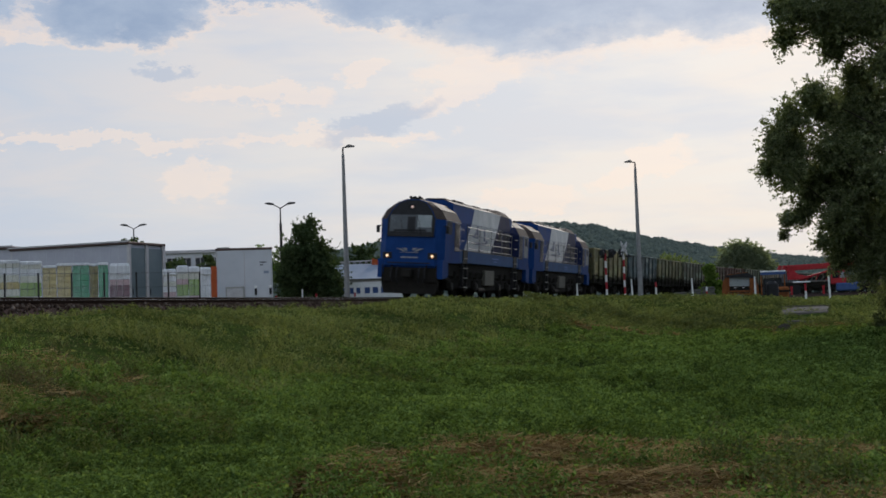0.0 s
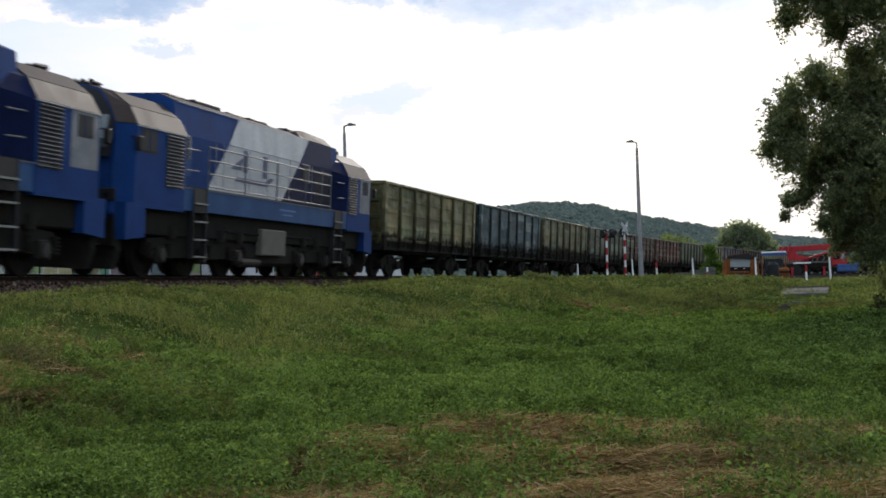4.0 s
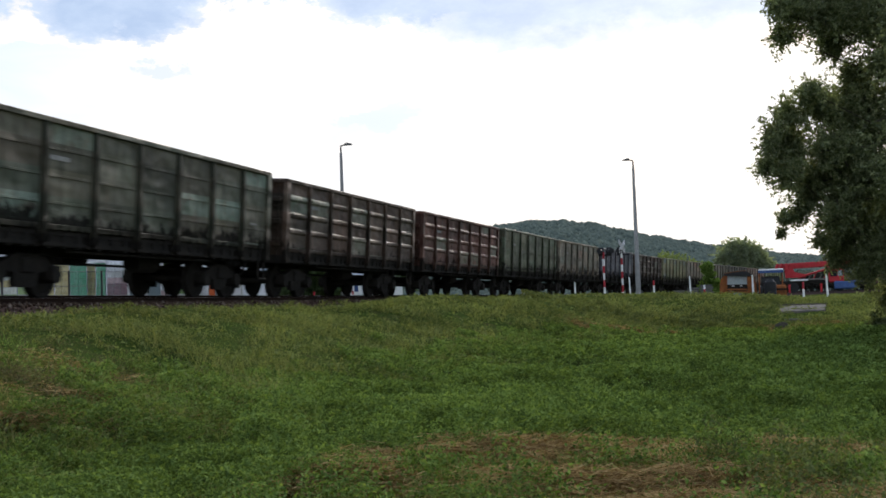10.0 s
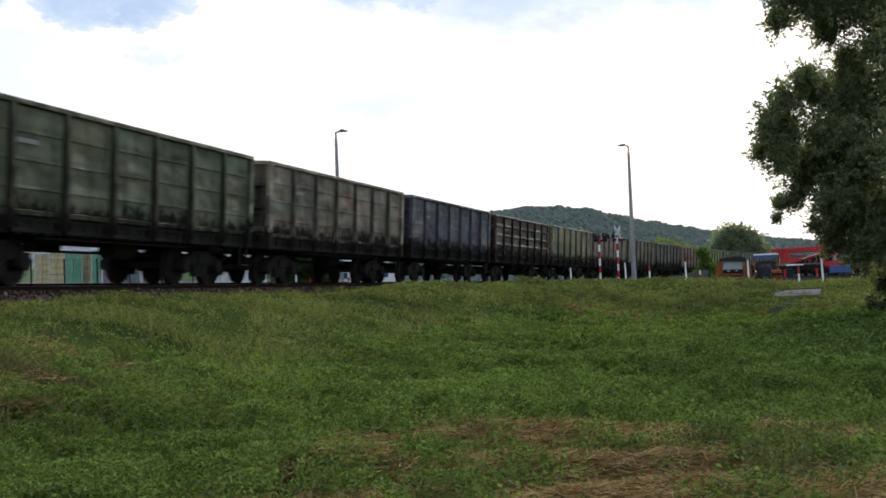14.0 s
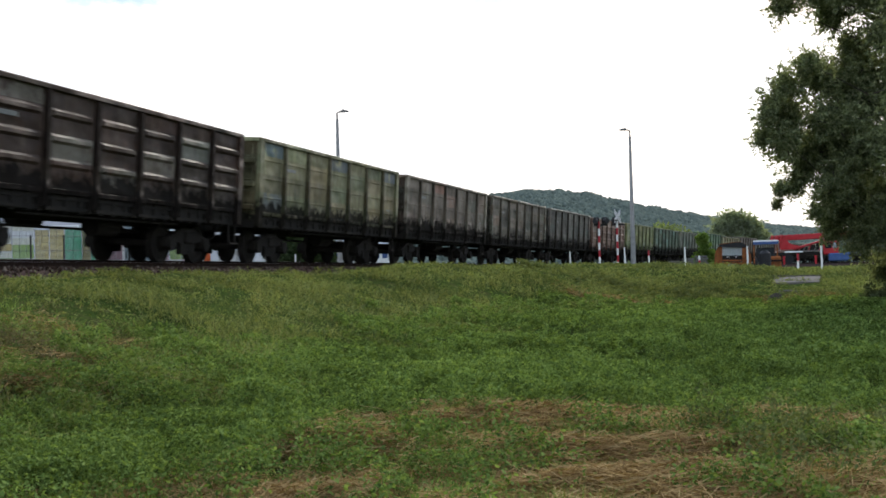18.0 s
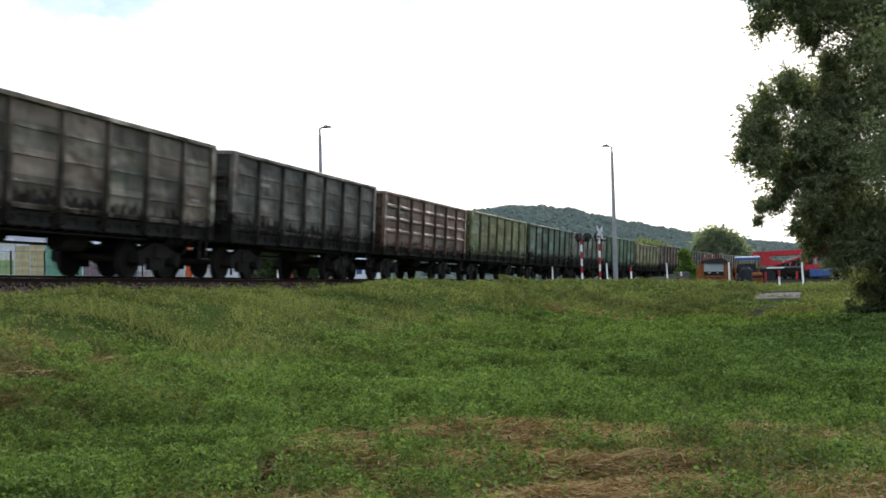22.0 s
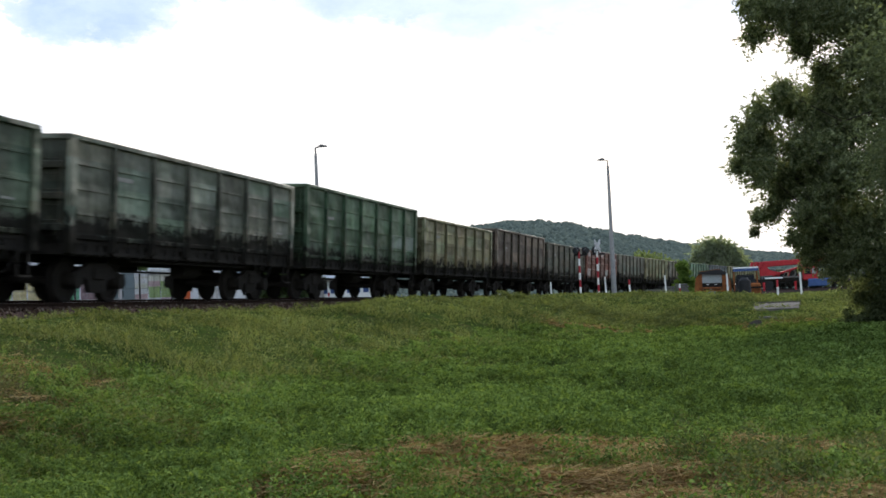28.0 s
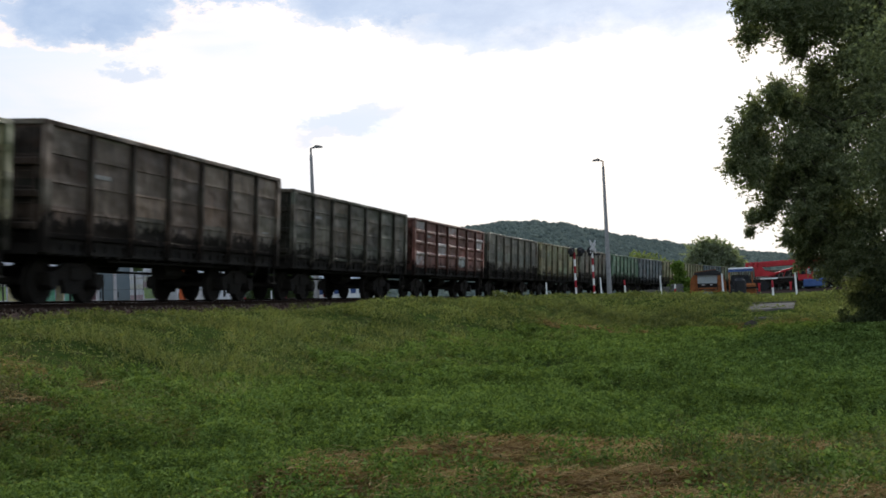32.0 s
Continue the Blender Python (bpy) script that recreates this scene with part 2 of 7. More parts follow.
def wagon_paint(name, base, seed, patch=(0.2, 0.2, 0.17), cover=0.10, rust=0.35, gloss=0.14, grime_top=1.40):
    """Old wagon paint: repainted squares, faded blotches, rust and streaks running down."""
    m, nt, bsdf = base_mat(name)
    co = make_node(nt, "ShaderNodeTexCoord").outputs["Object"]
    shift = make_node(nt, "ShaderNodeVectorMath", operation="ADD")
    nt.links.new(co, shift.inputs[0])
    shift.inputs[1].default_value = (seed * 3.7, seed * 1.3, seed * 2.1)
    v = shift.outputs[0]
    blotch = noise_node(nt, v, 0.9, 5, 0.62)
    mid = noise_node(nt, v, 3.2, 5, 0.6)
    streak = noise_node(nt, v, 4.0, 4, 0.6, stretch=(1, 1, 0.12))
    fine = noise_node(nt, v, 45.0, 3, 0.6)
    col = mix_rgb(nt, ramp_node(nt, blotch, [(0.34, 0.0), (0.66, 1.0)]), rgba(shade(base, 0.58)), rgba(shade(base, 1.42)))
    # repainted squares follow the panels
    cell = make_node(nt, "ShaderNodeVectorMath", operation="DIVIDE")
    wob = make_node(nt, "ShaderNodeVectorMath", operation="ADD")
    nt.links.new(co, wob.inputs[0])
    wob.inputs[1].default_value = (6.38 + 1.823 * 40, 20.0, 20.0 - 1.42)
    nt.links.new(wob.outputs[0], cell.inputs[0])
    cell.inputs[1].default_value = (1.823, 50.0, 0.515)
    fl = make_node(nt, "ShaderNodeVectorMath", operation="FLOOR")
    nt.links.new(cell.outputs[0], fl.inputs[0])
    sd = make_node(nt, "ShaderNodeVectorMath", operation="ADD")
    nt.links.new(fl.outputs[0], sd.inputs[0])
    sd.inputs[1].default_value = (seed * 0.37, seed * 0.91, seed * 0.53)
    wn = make_node(nt, "ShaderNodeTexWhiteNoise")
    nt.links.new(sd.outputs[0], wn.inputs["Vector"])
    pick = ramp_node(nt, wn.outputs["Value"], [(1.0 - cover - 0.01, 0.0), (1.0 - cover, 1.0)])
    pick = math_node(nt, "MULTIPLY", pick, ramp_node(nt, mid, [(0.36, 0.0), (0.46, 0.8)]))
    col = mix_rgb(nt, pick, col, rgba(patch))
    tone = ramp_node(nt, wn.outputs["Value"], [(0.0, 0.66), (0.5, 1.0), (1.0, 1.32)])
    col = mix_rgb(nt, 1.0, col, tone, "MULTIPLY")
    wc = make_node(nt, "ShaderNodeSeparateColor")
    nt.links.new(wn.outputs["Color"], wc.inputs[0])
    tint = ramp_node(nt, wc.outputs[1], [(0.0, (0.84, 1.02, 1.02, 1)), (0.35, (1, 1, 1, 1)), (0.7, (1, 1, 1, 1)), (1.0, (1.12, 0.97, 0.90, 1))])
    col = mix_rgb(nt, 1.0, col, tint, "MULTIPLY")
    worn = ramp_node(nt, noise_node(nt, v, 1.7, 6, 0.7, off=(5, 5, 5)), [(0.58, 0.0), (0.70, 0.7)])
    col = mix_rgb(nt, math_node(nt, "MULTIPLY", worn, 0.35), col, rgba((0.24, 0.22, 0.18)))
    rusty = ramp_node(nt, noise_node(nt, v, 2.3, 6, 0.7, off=(1, 8, 3)), [(0.60 - 0.1 * rust, 0.0), (0.74 - 0.1 * rust, 1.0)])
    col = mix_rgb(nt, math_node(nt, "MULTIPLY", rusty, rust), col, rgba((0.10, 0.05, 0.032)))
    col = mix_rgb(nt, 1.0, col, ramp_node(nt, streak, [(0.30, 0.62), (0.62, 1.08)]), "MULTIPLY")
    col = mix_rgb(nt, 1.0, col, ramp_node(nt, fine, [(0.3, 0.85), (0.7, 1.05)]), "MULTIPLY")
    foot = make_node(nt, "ShaderNodeSeparateXYZ")
    nt.links.new(co, foot.inputs[0])
    soot = math_node(nt, "MULTIPLY_ADD", noise_node(nt, v, 5.5, 6, 0.68, off=(2, 9, 6), stretch=(1, 1, 0.7)), 1.3, math_node(nt, "SUBTRACT", math_node(nt, "MULTIPLY_ADD", wc.outputs[2], 0.20, grime_top), foot.outputs[2]))
    col = mix_rgb(nt, 1.0, col, (0.95, 0.86, 0.72, 1), "MULTIPLY")
    sat = make_node(nt, "ShaderNodeHueSaturation")
    sat.inputs["Saturation"].default_value = 0.86
    nt.links.new(col, sat.inputs["Color"])
    col = sat.outputs[0]
    soot = ramp_node(nt, soot, [(0.22, 0.0), (0.30, 0.4), (0.42, 0.95)])
    col = mix_rgb(nt, soot, col, rgba((0.010, 0.009, 0.008)))
    nt.links.new(col, bsdf.inputs["Base Color"])
    nt.links.new(math_node(nt, "MULTIPLY_ADD", mid, 0.40, 0.40), bsdf.inputs["Roughness"])
    nt.links.new(math_node(nt, "MULTIPLY", math_node(nt, "SUBTRACT", 1.0, soot), gloss), bsdf.inputs["Specular IOR Level"])
    dent = noise_node(nt, v, 1.5, 1, 0.4, off=(3, 1, 7), stretch=(0.8, 1, 1.5))
    bump_to(nt, bsdf, math_node(nt, "ADD", math_node(nt, "MULTIPLY", dent, 4.0), math_node(nt, "MULTIPLY", fine, 0.06)), 0.7, 0.05)
    return m


def glow_mat(name, col, strength):
    m, nt, bsdf = base_mat(name)
    bsdf.inputs["Base Color"].default_value = rgba(col)
    bsdf.inputs["Emission Color"].default_value = rgba(col)
    bsdf.inputs["Emission Strength"].default_value = strength
    return m


def glass_mat(name, col=(0.012, 0.015, 0.018), rough=0.12):
    m, nt, bsdf = base_mat(name)
    bsdf.inputs["Base Color"].default_value = rgba(col)
    bsdf.inputs["Roughness"].default_value = rough
    bsdf.inputs["Specular IOR Level"].default_value = 0.2
    return m


STEEL_DARK = surface("grimy_black_steel", (0.013, 0.012, 0.011), (0.029, 0.026, 0.022), 2.5, 30, 0.85, 0.0, 0.4, spec=0.06)
STEEL_WORN = surface("worn_steel", (0.10, 0.095, 0.09), (0.17, 0.16, 0.15), 3, 40, 0.55, 0.6, 0.2)
RAIL_TOP = surface("polished_rail", (0.30, 0.29, 0.28), (0.40, 0.39, 0.38), 2, 40, 0.35, 0.9, 0.05)
RAIL_RUST = surface("rail_rust", (0.022, 0.014, 0.011), (0.040, 0.026, 0.019), 3, 50, 0.9, 0.0, 0.4, spec=0.05)
BALLAST = surface("ballast_stone", (0.035, 0.024, 0.022), (0.075, 0.055, 0.05), 9, 60, 0.95, 0.0, 0.6, spec=0.0)
CONCRETE = surface("concrete", (0.28, 0.27, 0.25), (0.40, 0.39, 0.36), 3, 50, 0.9, 0.0, 0.3)
POLE_GREY = surface("concrete_pole", (0.20, 0.20, 0.20), (0.30, 0.295, 0.29), 4, 60, 0.85, 0.0, 0.2)
BLACK = surface("black_paint", (0.012, 0.012, 0.013), (0.025, 0.025, 0.027), 4, 50, 0.6, 0.0, 0.1)
WHITE = surface("white_paint", (0.60, 0.60, 0.58), (0.78, 0.78, 0.76), 3, 50, 0.55, 0.0, 0.1, grain=0.15)
RED = surface("red_paint", (0.27, 0.014, 0.024), (0.38, 0.03, 0.038), 4, 50, 0.5, 0.0, 0.1, grain=0.2)
BLUE = surface("loco_blue", (0.007, 0.030, 0.115), (0.014, 0.052, 0.185), 1.2, 40, 0.5, 0.0, 0.08, grain=0.2, spec=0.03)
BLUE_SILL = surface("loco_sill_blue", (0.014, 0.045, 0.125), (0.040, 0.10, 0.22), 1.1, 40, 0.48, 0.0, 0.1, grain=0.3, spec=0.04)
NAVY = surface("loco_navy", (0.005, 0.009, 0.034), (0.009, 0.016, 0.062), 1.5, 40, 0.5, 0.0, 0.08, grain=0.2, spec=0.04)
LOCO_WHITE = surface("loco_white", (0.36, 0.37, 0.38), (0.64, 0.64, 0.63), 1.3, 30, 0.55, 0.0, 0.1, grain=0.3, stretch=(1, 1, 0.3), spec=0.05)
LOCO_ROOF = surface("loco_roof_grey", (0.048, 0.038, 0.034), (0.088, 0.068, 0.059), 1.4, 30, 0.55, 0.0, 0.1, spec=0.02)
GLASS = glass_mat("dark_glass")
GLASS_PALE = surface("sun_blind", (0.24, 0.27, 0.27), (0.33, 0.36, 0.36), 2, 30, 0.5, 0.0, 0.05)
LAMP_WARM = glow_mat("lit_headlamp", (1.0, 0.62, 0.36), 0.85)
LAMP_WHITE = glow_mat("lit_lamp_white", (1.0, 0.95, 0.88), 3.0)


# ---------------------------------------------------------------- mesh helpers
def part(name, bm, material, parent=None, label="", m=None):
    me = bpy.data.meshes.new(name)
    bm.to_mesh(me)
    bm.free()
    return hang(name, me, material, parent, label, m)


def hang(name, me, material, parent=None, label="", m=None):
    """An object on a mesh that may be shared."""
    if material and not me.materials:
        me.materials.append(material)
    ob = new(name, me)
    if parent:
        ob.parent = parent
    if m is not None:
        ob.matrix_basis = m
    if label:
        tagged(ob, label)
    return ob


def box(bm, x0, x1, y0, y1, z0, z1, bevel=0.0, m=None):
    mat = Matrix.Translation(((x0 + x1) / 2, (y0 + y1) / 2, (z0 + z1) / 2)) @ Matrix.Diagonal((abs(x1 - x0), abs(y1 - y0), abs(z1 - z0), 1))
    made = bmesh.ops.create_cube(bm, size=1.0, matrix=(m @ mat) if m is not None else mat)
    if bevel:
        edges = list({e for v in made["verts"] for e in v.link_edges})
        bmesh.ops.bevel(bm, geom=edges, offset=bevel, segments=1, affect="EDGES", clamp_overlap=True)
    return bm


def boxes(*rows, bevel=0.0):
    bm = bmesh.new()
    for r in rows:
        box(bm, *r, bevel=bevel)
    return bm


def tube(bm, a, b, r0, r1=None, seg=8):
    """A tapered round bar from a to b."""
    a, b = Vector(a), Vector(b)
    r1 = r0 if r1 is None else r1
    way = b - a
    rot = way.to_track_quat("Z", "Y").to_matrix().to_4x4()
    bmesh.ops.create_cone(bm, cap_ends=True, segments=seg, radius1=r0, radius2=r1, depth=way.length,
                          matrix=Matrix.Translation((a + b) / 2) @ rot)
    return bm


def prism(bm, pts, y0, y1, axis="y"):
    """A flat outline of (a, b) points, given depth along one axis."""
    def put(p, t):
        return (p[0], t, p[1]) if axis == "y" else ((t, p[0], p[1]) if axis == "x" else (p[0], p[1], t))
    va = [bm.verts.new(put(p, y0)) for p in pts]
    vb = [bm.verts.new(put(p, y1)) for p in pts]
    n = len(pts)
    bm.faces.new(va)
    bm.faces.new(vb[::-1])
    for i in range(n):
        bm.faces.new((va[i], vb[i], vb[(i + 1) % n], va[(i + 1) % n]))
    bmesh.ops.recalc_face_normals(bm, faces=bm.faces[:])
    return bm


def loft(bm, rings, caps=True):
    vs = [[bm.verts.new(p) for p in ring] for ring in rings]
    for a, b in zip(vs, vs[1:]):
        n = len(a)
        for i in range(n):
            bm.faces.new((a[i], a[(i + 1) % n], b[(i + 1) % n], b[i]))
    if caps:
        bm.faces.new(vs[0][::-1])
        bm.faces.new(vs[-1])
    bmesh.ops.recalc_face_normals(bm, faces=bm.faces[:])
    return bm


def quads_mesh(name, verts, k):
    """A mesh of separate k-cornered faces from an (n*k, 3) array."""
    n = len(verts) // k
    me = bpy.data.meshes.new(name)
    me.vertices.add(n * k)
    me.vertices.foreach_set("co", np.ascontiguousarray(verts, dtype=np.float32).ravel())
    me.loops.add(n * k)
    me.loops.foreach_set("vertex_index", np.arange(n * k, dtype=np.int32))
    me.polygons.add(n)
    me.polygons.foreach_set("loop_start", np.arange(0, n * k, k, dtype=np.int32))
    me.polygons.foreach_set("loop_total", np.full(n, k, dtype=np.int32))
    me.update(calc_edges=True)
    return me


def grid_mesh(name, X, Y, Z):
    ny, nx = X.shape
    me = bpy.data.meshes.new(name)
    me.vertices.add(nx * ny)
    me.vertices.foreach_set("co", np.stack([X, Y, Z], -1).astype(np.float32).ravel())
    i = np.arange(nx * ny).reshape(ny, nx)
    f = np.stack([i[:-1, :-1], i[:-1, 1:], i[1:, 1:], i[1:, :-1]], -1).reshape(-1, 4)
    me.loops.add(f.size)
    me.loops.foreach_set("vertex_index", f.astype(np.int32).ravel())
    me.polygons.add(len(f))
    me.polygons.foreach_set("loop_start", np.arange(0, f.size, 4, dtype=np.int32))
    me.polygons.foreach_set("loop_total", np.full(len(f), 4, dtype=np.int32))
    me.update(calc_edges=True)
    me.shade_smooth()
    return me


# ---------------------------------------------------------------- the line of the track
RAIL_Z, CANT, HEAD, OFFSET, BEND = 1.815, 0.0709, 0.23624, 14.356, 0.00117
S_TAB = np.arange(-460.0, 1101.0, 1.0)
_k = np.where(S_TAB < 250, BEND, np.clip(BEND * (1 - (S_TAB - 250) / 90), 0.0, BEND))
_k = np.where(S_TAB < -60, 0.0, _k)
_h = np.cumsum(_k) - _k
_h = _h - np.interp(0.0, S_TAB, _h) + HEAD
_x = np.cumsum(np.sin(_h + _k / 2)) - np.sin(_h + _k / 2)
_y = np.cumsum(np.cos(_h + _k / 2)) - np.cos(_h + _k / 2)
X_TAB = _x - np.interp(0.0, S_TAB, _x) - OFFSET * math.cos(HEAD)
Y_TAB = _y - np.interp(0.0, S_TAB, _y) + OFFSET * math.sin(HEAD)
H_TAB = _h


def line_at(s):
    return np.interp(s, S_TAB, X_TAB), np.interp(s, S_TAB, Y_TAB), np.interp(s, S_TAB, H_TAB)


def track_pose(s):
    """Pose of a vehicle whose middle is s metres along the line: x along it, y to the far side, z up from the rail heads."""
    x, y, h = (float(v) for v in line_at(s))
    c, sn = math.cos(CANT), math.sin(CANT)
    lat = 0.76 - 0.76 * c
    return pose(x + math.cos(h) * lat, y - math.sin(h) * lat, RAIL_Z + 0.76 * sn, math.degrees(CANT), 0, 90 - math.degrees(h))


def track_coords(x, y):
    """Metres along the line, and metres from it towards the meadow."""
    s = (x - X_TAB[460]) * math.sin(HEAD) + (y - Y_TAB[460]) * math.cos(HEAD)
    for _ in range(5):
        px, py, h = line_at(s)
        s = s + (x - px) * np.sin(h) + (y - py) * np.cos(h)
    px, py, h = line_at(s)
    return s, (x - px) * np.cos(h) - (y - py) * np.sin(h)


def smooth(a, b, v):
    t = np.clip((v - a) / (b - a), 0, 1)
    return t * t * (3 - 2 * t)


_rng = np.random.default_rng(5)
_bumps = [(_rng.uniform(0, 6.28), _rng.uniform(0, 6.28), f * _rng.uniform(0.8, 1.25), _rng.uniform(0, 6.28)) for f in (0.5, 0.8, 1.3, 2.1, 3.4, 5.0) for _ in range(3)]


def rough_ground(x, y):
    z = 0.0
    for a, _, f, p in _bumps:
        z = z + np.sin((x * math.cos(a) + y * math.sin(a)) * f + p + 0.7 * np.sin(0.37 * f * (x * math.sin(a) - y * math.cos(a)))) / f
    return z * 0.022


def plateau(s):
    """The bank's flat top widens towards the crossing."""
    return np.interp(s, [32, 46, 62, 80], [0.0, 3.0, 4.6, 5.0])


def ground_z(x, y):
    x, y = np.asarray(x, float), np.asarray(y, float)
    s, u = track_coords(x, y)
    top = np.interp(s, [5, 16, 26, 40, 55, 70, 100], [1.22, 1.34, 1.47, 1.52, 1.53, 1.55, 1.60])
    wide = plateau(s)
    z = np.zeros_like(x)
    us = [2.0 + 0 * s, 3.2 + wide, 5.4 + wide, 7.6 + wide, 9.6 + wide, 11.5 + wide]
    knots = [top - 0.1, top, top - 0.36, 0.40 + 0 * top, 0.07 + 0 * top, 0 * top]
    z = np.where(u <= us[0], knots[0], z)
    for i in range(5):
        w = (u - us[i]) / (us[i + 1] - us[i])
        z = np.where((w > 0) & (w <= 1), knots[i] + (knots[i + 1] - knots[i]) * w, z)
    z = np.where(u < -1, np.interp(u, [-8, -2], [1.42, 1.30]), z)
    level = np.interp(x, [4, 12, 15.5, 18, 30], [1.49, 1.45, 1.18, 1.05, 1.02])
    rise = smooth(42.5, 57, y + 1.0 * np.sin(x * 0.5)) * level * np.where(u > 0, 1, 0)
    z = np.maximum(z, rise)
    far = smooth(90, 160, np.hypot(x, y))
    z = z * (1 - far) + 1.15 * far
    return z + rough_ground(x, y) * np.where((u > 2.5) | (u < -9), 1, 0.2) * (1 - far)


# ---------------------------------------------------------------- ground and track bed
def spread_axis(core0, core1, step, reach):
    a = list(np.arange(core0, core1, step))
    hi, d = core1, step
    while hi < reach:
        a.append(hi)
        d *= 1.35
        hi += d
    a.append(reach)
    lo, d = core0, step
    while lo > -reach:
        d *= 1.35
        lo -= d
        a.append(max(lo, -reach))
    return np.array(sorted(set(a)))


def ground_material():
    m, nt, bsdf = base_mat("meadow_ground")
    co = make_node(nt, "ShaderNodeTexCoord").outputs["Object"]
    a = noise_node(nt, co, 0.25, 5, 0.6)
    b = noise_node(nt, co, 2.2, 5, 0.65)
    c = noise_node(nt, co, 14.0, 4, 0.65)
    # tones set low, so shade between the weeds lies in the ground colour
    col = ramp_node(nt, a, [(0.3, (0.024, 0.040, 0.010, 1)), (0.5, (0.034, 0.054, 0.013, 1)), (0.7, (0.052, 0.062, 0.020, 1))])
    dry = ramp_node(nt, b, [(0.52, 0.0), (0.68, 0.6)])
    col = mix_rgb(nt, dry, col, (0.08, 0.066, 0.032, 1))
    col = mix_rgb(nt, 1.0, col, ramp_node(nt, c, [(0.3, 0.45), (0.7, 1.2)]), "MULTIPLY")
    nt.links.new(col, bsdf.inputs["Base Color"])
    bsdf.inputs["Roughness"].default_value = 0.95
    bsdf.inputs["Specular IOR Level"].default_value = 0.0
    bump_to(nt, bsdf, c, 0.8, 0.06)
    return m


GX, GY = np.meshgrid(spread_axis(-34, 40, 0.4, 4200), spread_axis(2, 84, 0.4, 4200))
ground = hang("ground", grid_mesh("ground", GX, GY, ground_z(GX, GY)), ground_material())
tagged(ground, "green meadow rising to a grassy railway bank", "ground", kind="structure")


def sweep(name, profile, s0, s1, step, material, parent, label="", closed=True):
    """A profile of (towards the meadow, up) points drawn along the line, in the canted frame of the track."""
    ss = np.arange(s0, s1 + step / 2, step)
    rings = []
    for s in ss:
        M = track_pose(float(s))
        rings.append([M @ Vector((0, -l, z)) for l, z in profile])
    bm = bmesh.new()
    loft(bm, rings)
    return part(name, bm, material, parent, label)


track = tagged(new("railway_track"), "curved single railway track on dark stone ballast", "railway track", kind="structure")
sweep("ballast_bed", [(-3.3, -1.1), (-1.75, -0.13), (1.75, -0.13), (3.1, -0.70), (3.1, -1.1)], -80, 420, 4.0, BALLAST, track, "bed of dark brown ballast")
RAIL_PROFILE = [(-0.07, -0.18), (0.07, -0.18), (0.07, -0.165), (0.012, -0.145), (0.012, -0.05), (0.037, -0.035), (0.037, -0.004), (0.028, 0.0),
                (-0.028, 0.0), (-0.037, -0.004), (-0.037, -0.035), (-0.012, -0.05), (-0.012, -0.145), (-0.07, -0.165)]
for side in (0.785, -0.785):
    rail = sweep("rail", [(l + side, z) for l, z in RAIL_PROFILE], -80, 420, 3.0, RAIL_RUST, track, "rusty steel rail with a bright top")
    rail.data.materials.append(RAIL_TOP)
    for p in rail.data.polygons:
        if p.normal.z > 0.9 and abs(p.center.z) > 0 and p.area > 0.1:
            n_up = p.normal.z
            p.material_index = 1 if n_up > 0.98 and p.area < 0.26 else 0


def ballast_stones():
    rng = np.random.default_rng(11)
    n = 17000
    s = 4 + 70 * rng.random(n) ** 1.6
    l = rng.uniform(0.95, 3.0, n)
    z = np.interp(l, [0.95, 1.75, 3.1], [-0.12, -0.13, -0.70]) + rng.uniform(-0.01, 0.03, n)
    x, y, h = line_at(s)
    c, sn = math.cos(CANT), math.sin(CANT)
    ll = 0.76 + (l - 0.76) * c + z * sn
    zz = RAIL_Z - (l - 0.76) * sn + z * c
    px, py = x + np.cos(h) * ll, y - np.sin(h) * ll
    octa = np.array([(1, 0, 0), (0, 1, 0), (-1, 0, 0), (0, -1, 0), (0, 0, 1), (0, 0, -1)], float)
    tri = np.array([(0, 1, 4), (1, 2, 4), (2, 3, 4), (3, 0, 4), (1, 0, 5), (2, 1, 5), (3, 2, 5), (0, 3, 5)])
    P = octa[None] * rng.uniform(0.02, 0.05, (n, 1, 1)) * rng.uniform(0.6, 1.3, (n, 6, 1))
    a = rng.uniform(0, 6.28, n)
    R = np.stack([np.stack([np.cos(a), -np.sin(a)], -1), np.stack([np.sin(a), np.cos(a)], -1)], -2)
    P[..., :2] = np.einsum("nij,nkj->nki", R, P[..., :2])
    P += np.stack([px, py, zz], -1)[:, None]
    me = bpy.data.meshes.new("ballast_stones")
    me.vertices.add(n * 6)
    me.vertices.foreach_set("co", P.astype(np.float32).ravel())
    f = (tri[None] + 6 * np.arange(n)[:, None, None]).reshape(-1, 3)
    me.loops.add(f.size)
    me.loops.foreach_set("vertex_index", f.astype(np.int32).ravel())
    me.polygons.add(len(f))
    me.polygons.foreach_set("loop_start", np.arange(0, f.size, 3, dtype=np.int32))
    me.polygons.foreach_set("loop_total", np.full(len(f), 3, dtype=np.int32))
    me.update(calc_edges=True)
    m, nt, bsdf = base_mat("loose_ballast")
    geo = make_node(nt, "ShaderNodeNewGeometry")
    nt.links.new(ramp_node(nt, geo.outputs["Random Per Island"], [(0, (0.018, 0.012, 0.009, 1)), (0.7, (0.045, 0.032, 0.025, 1)), (1, (0.12, 0.10, 0.085, 1))]), bsdf.inputs["Base Color"])
    bsdf.inputs["Roughness"].default_value = 0.95
    bsdf.inputs["Specular IOR Level"].default_value = 0.0
    tagged(hang("ballast_stones", me, m, track, "loose dark ballast stones"), kind="stuff")


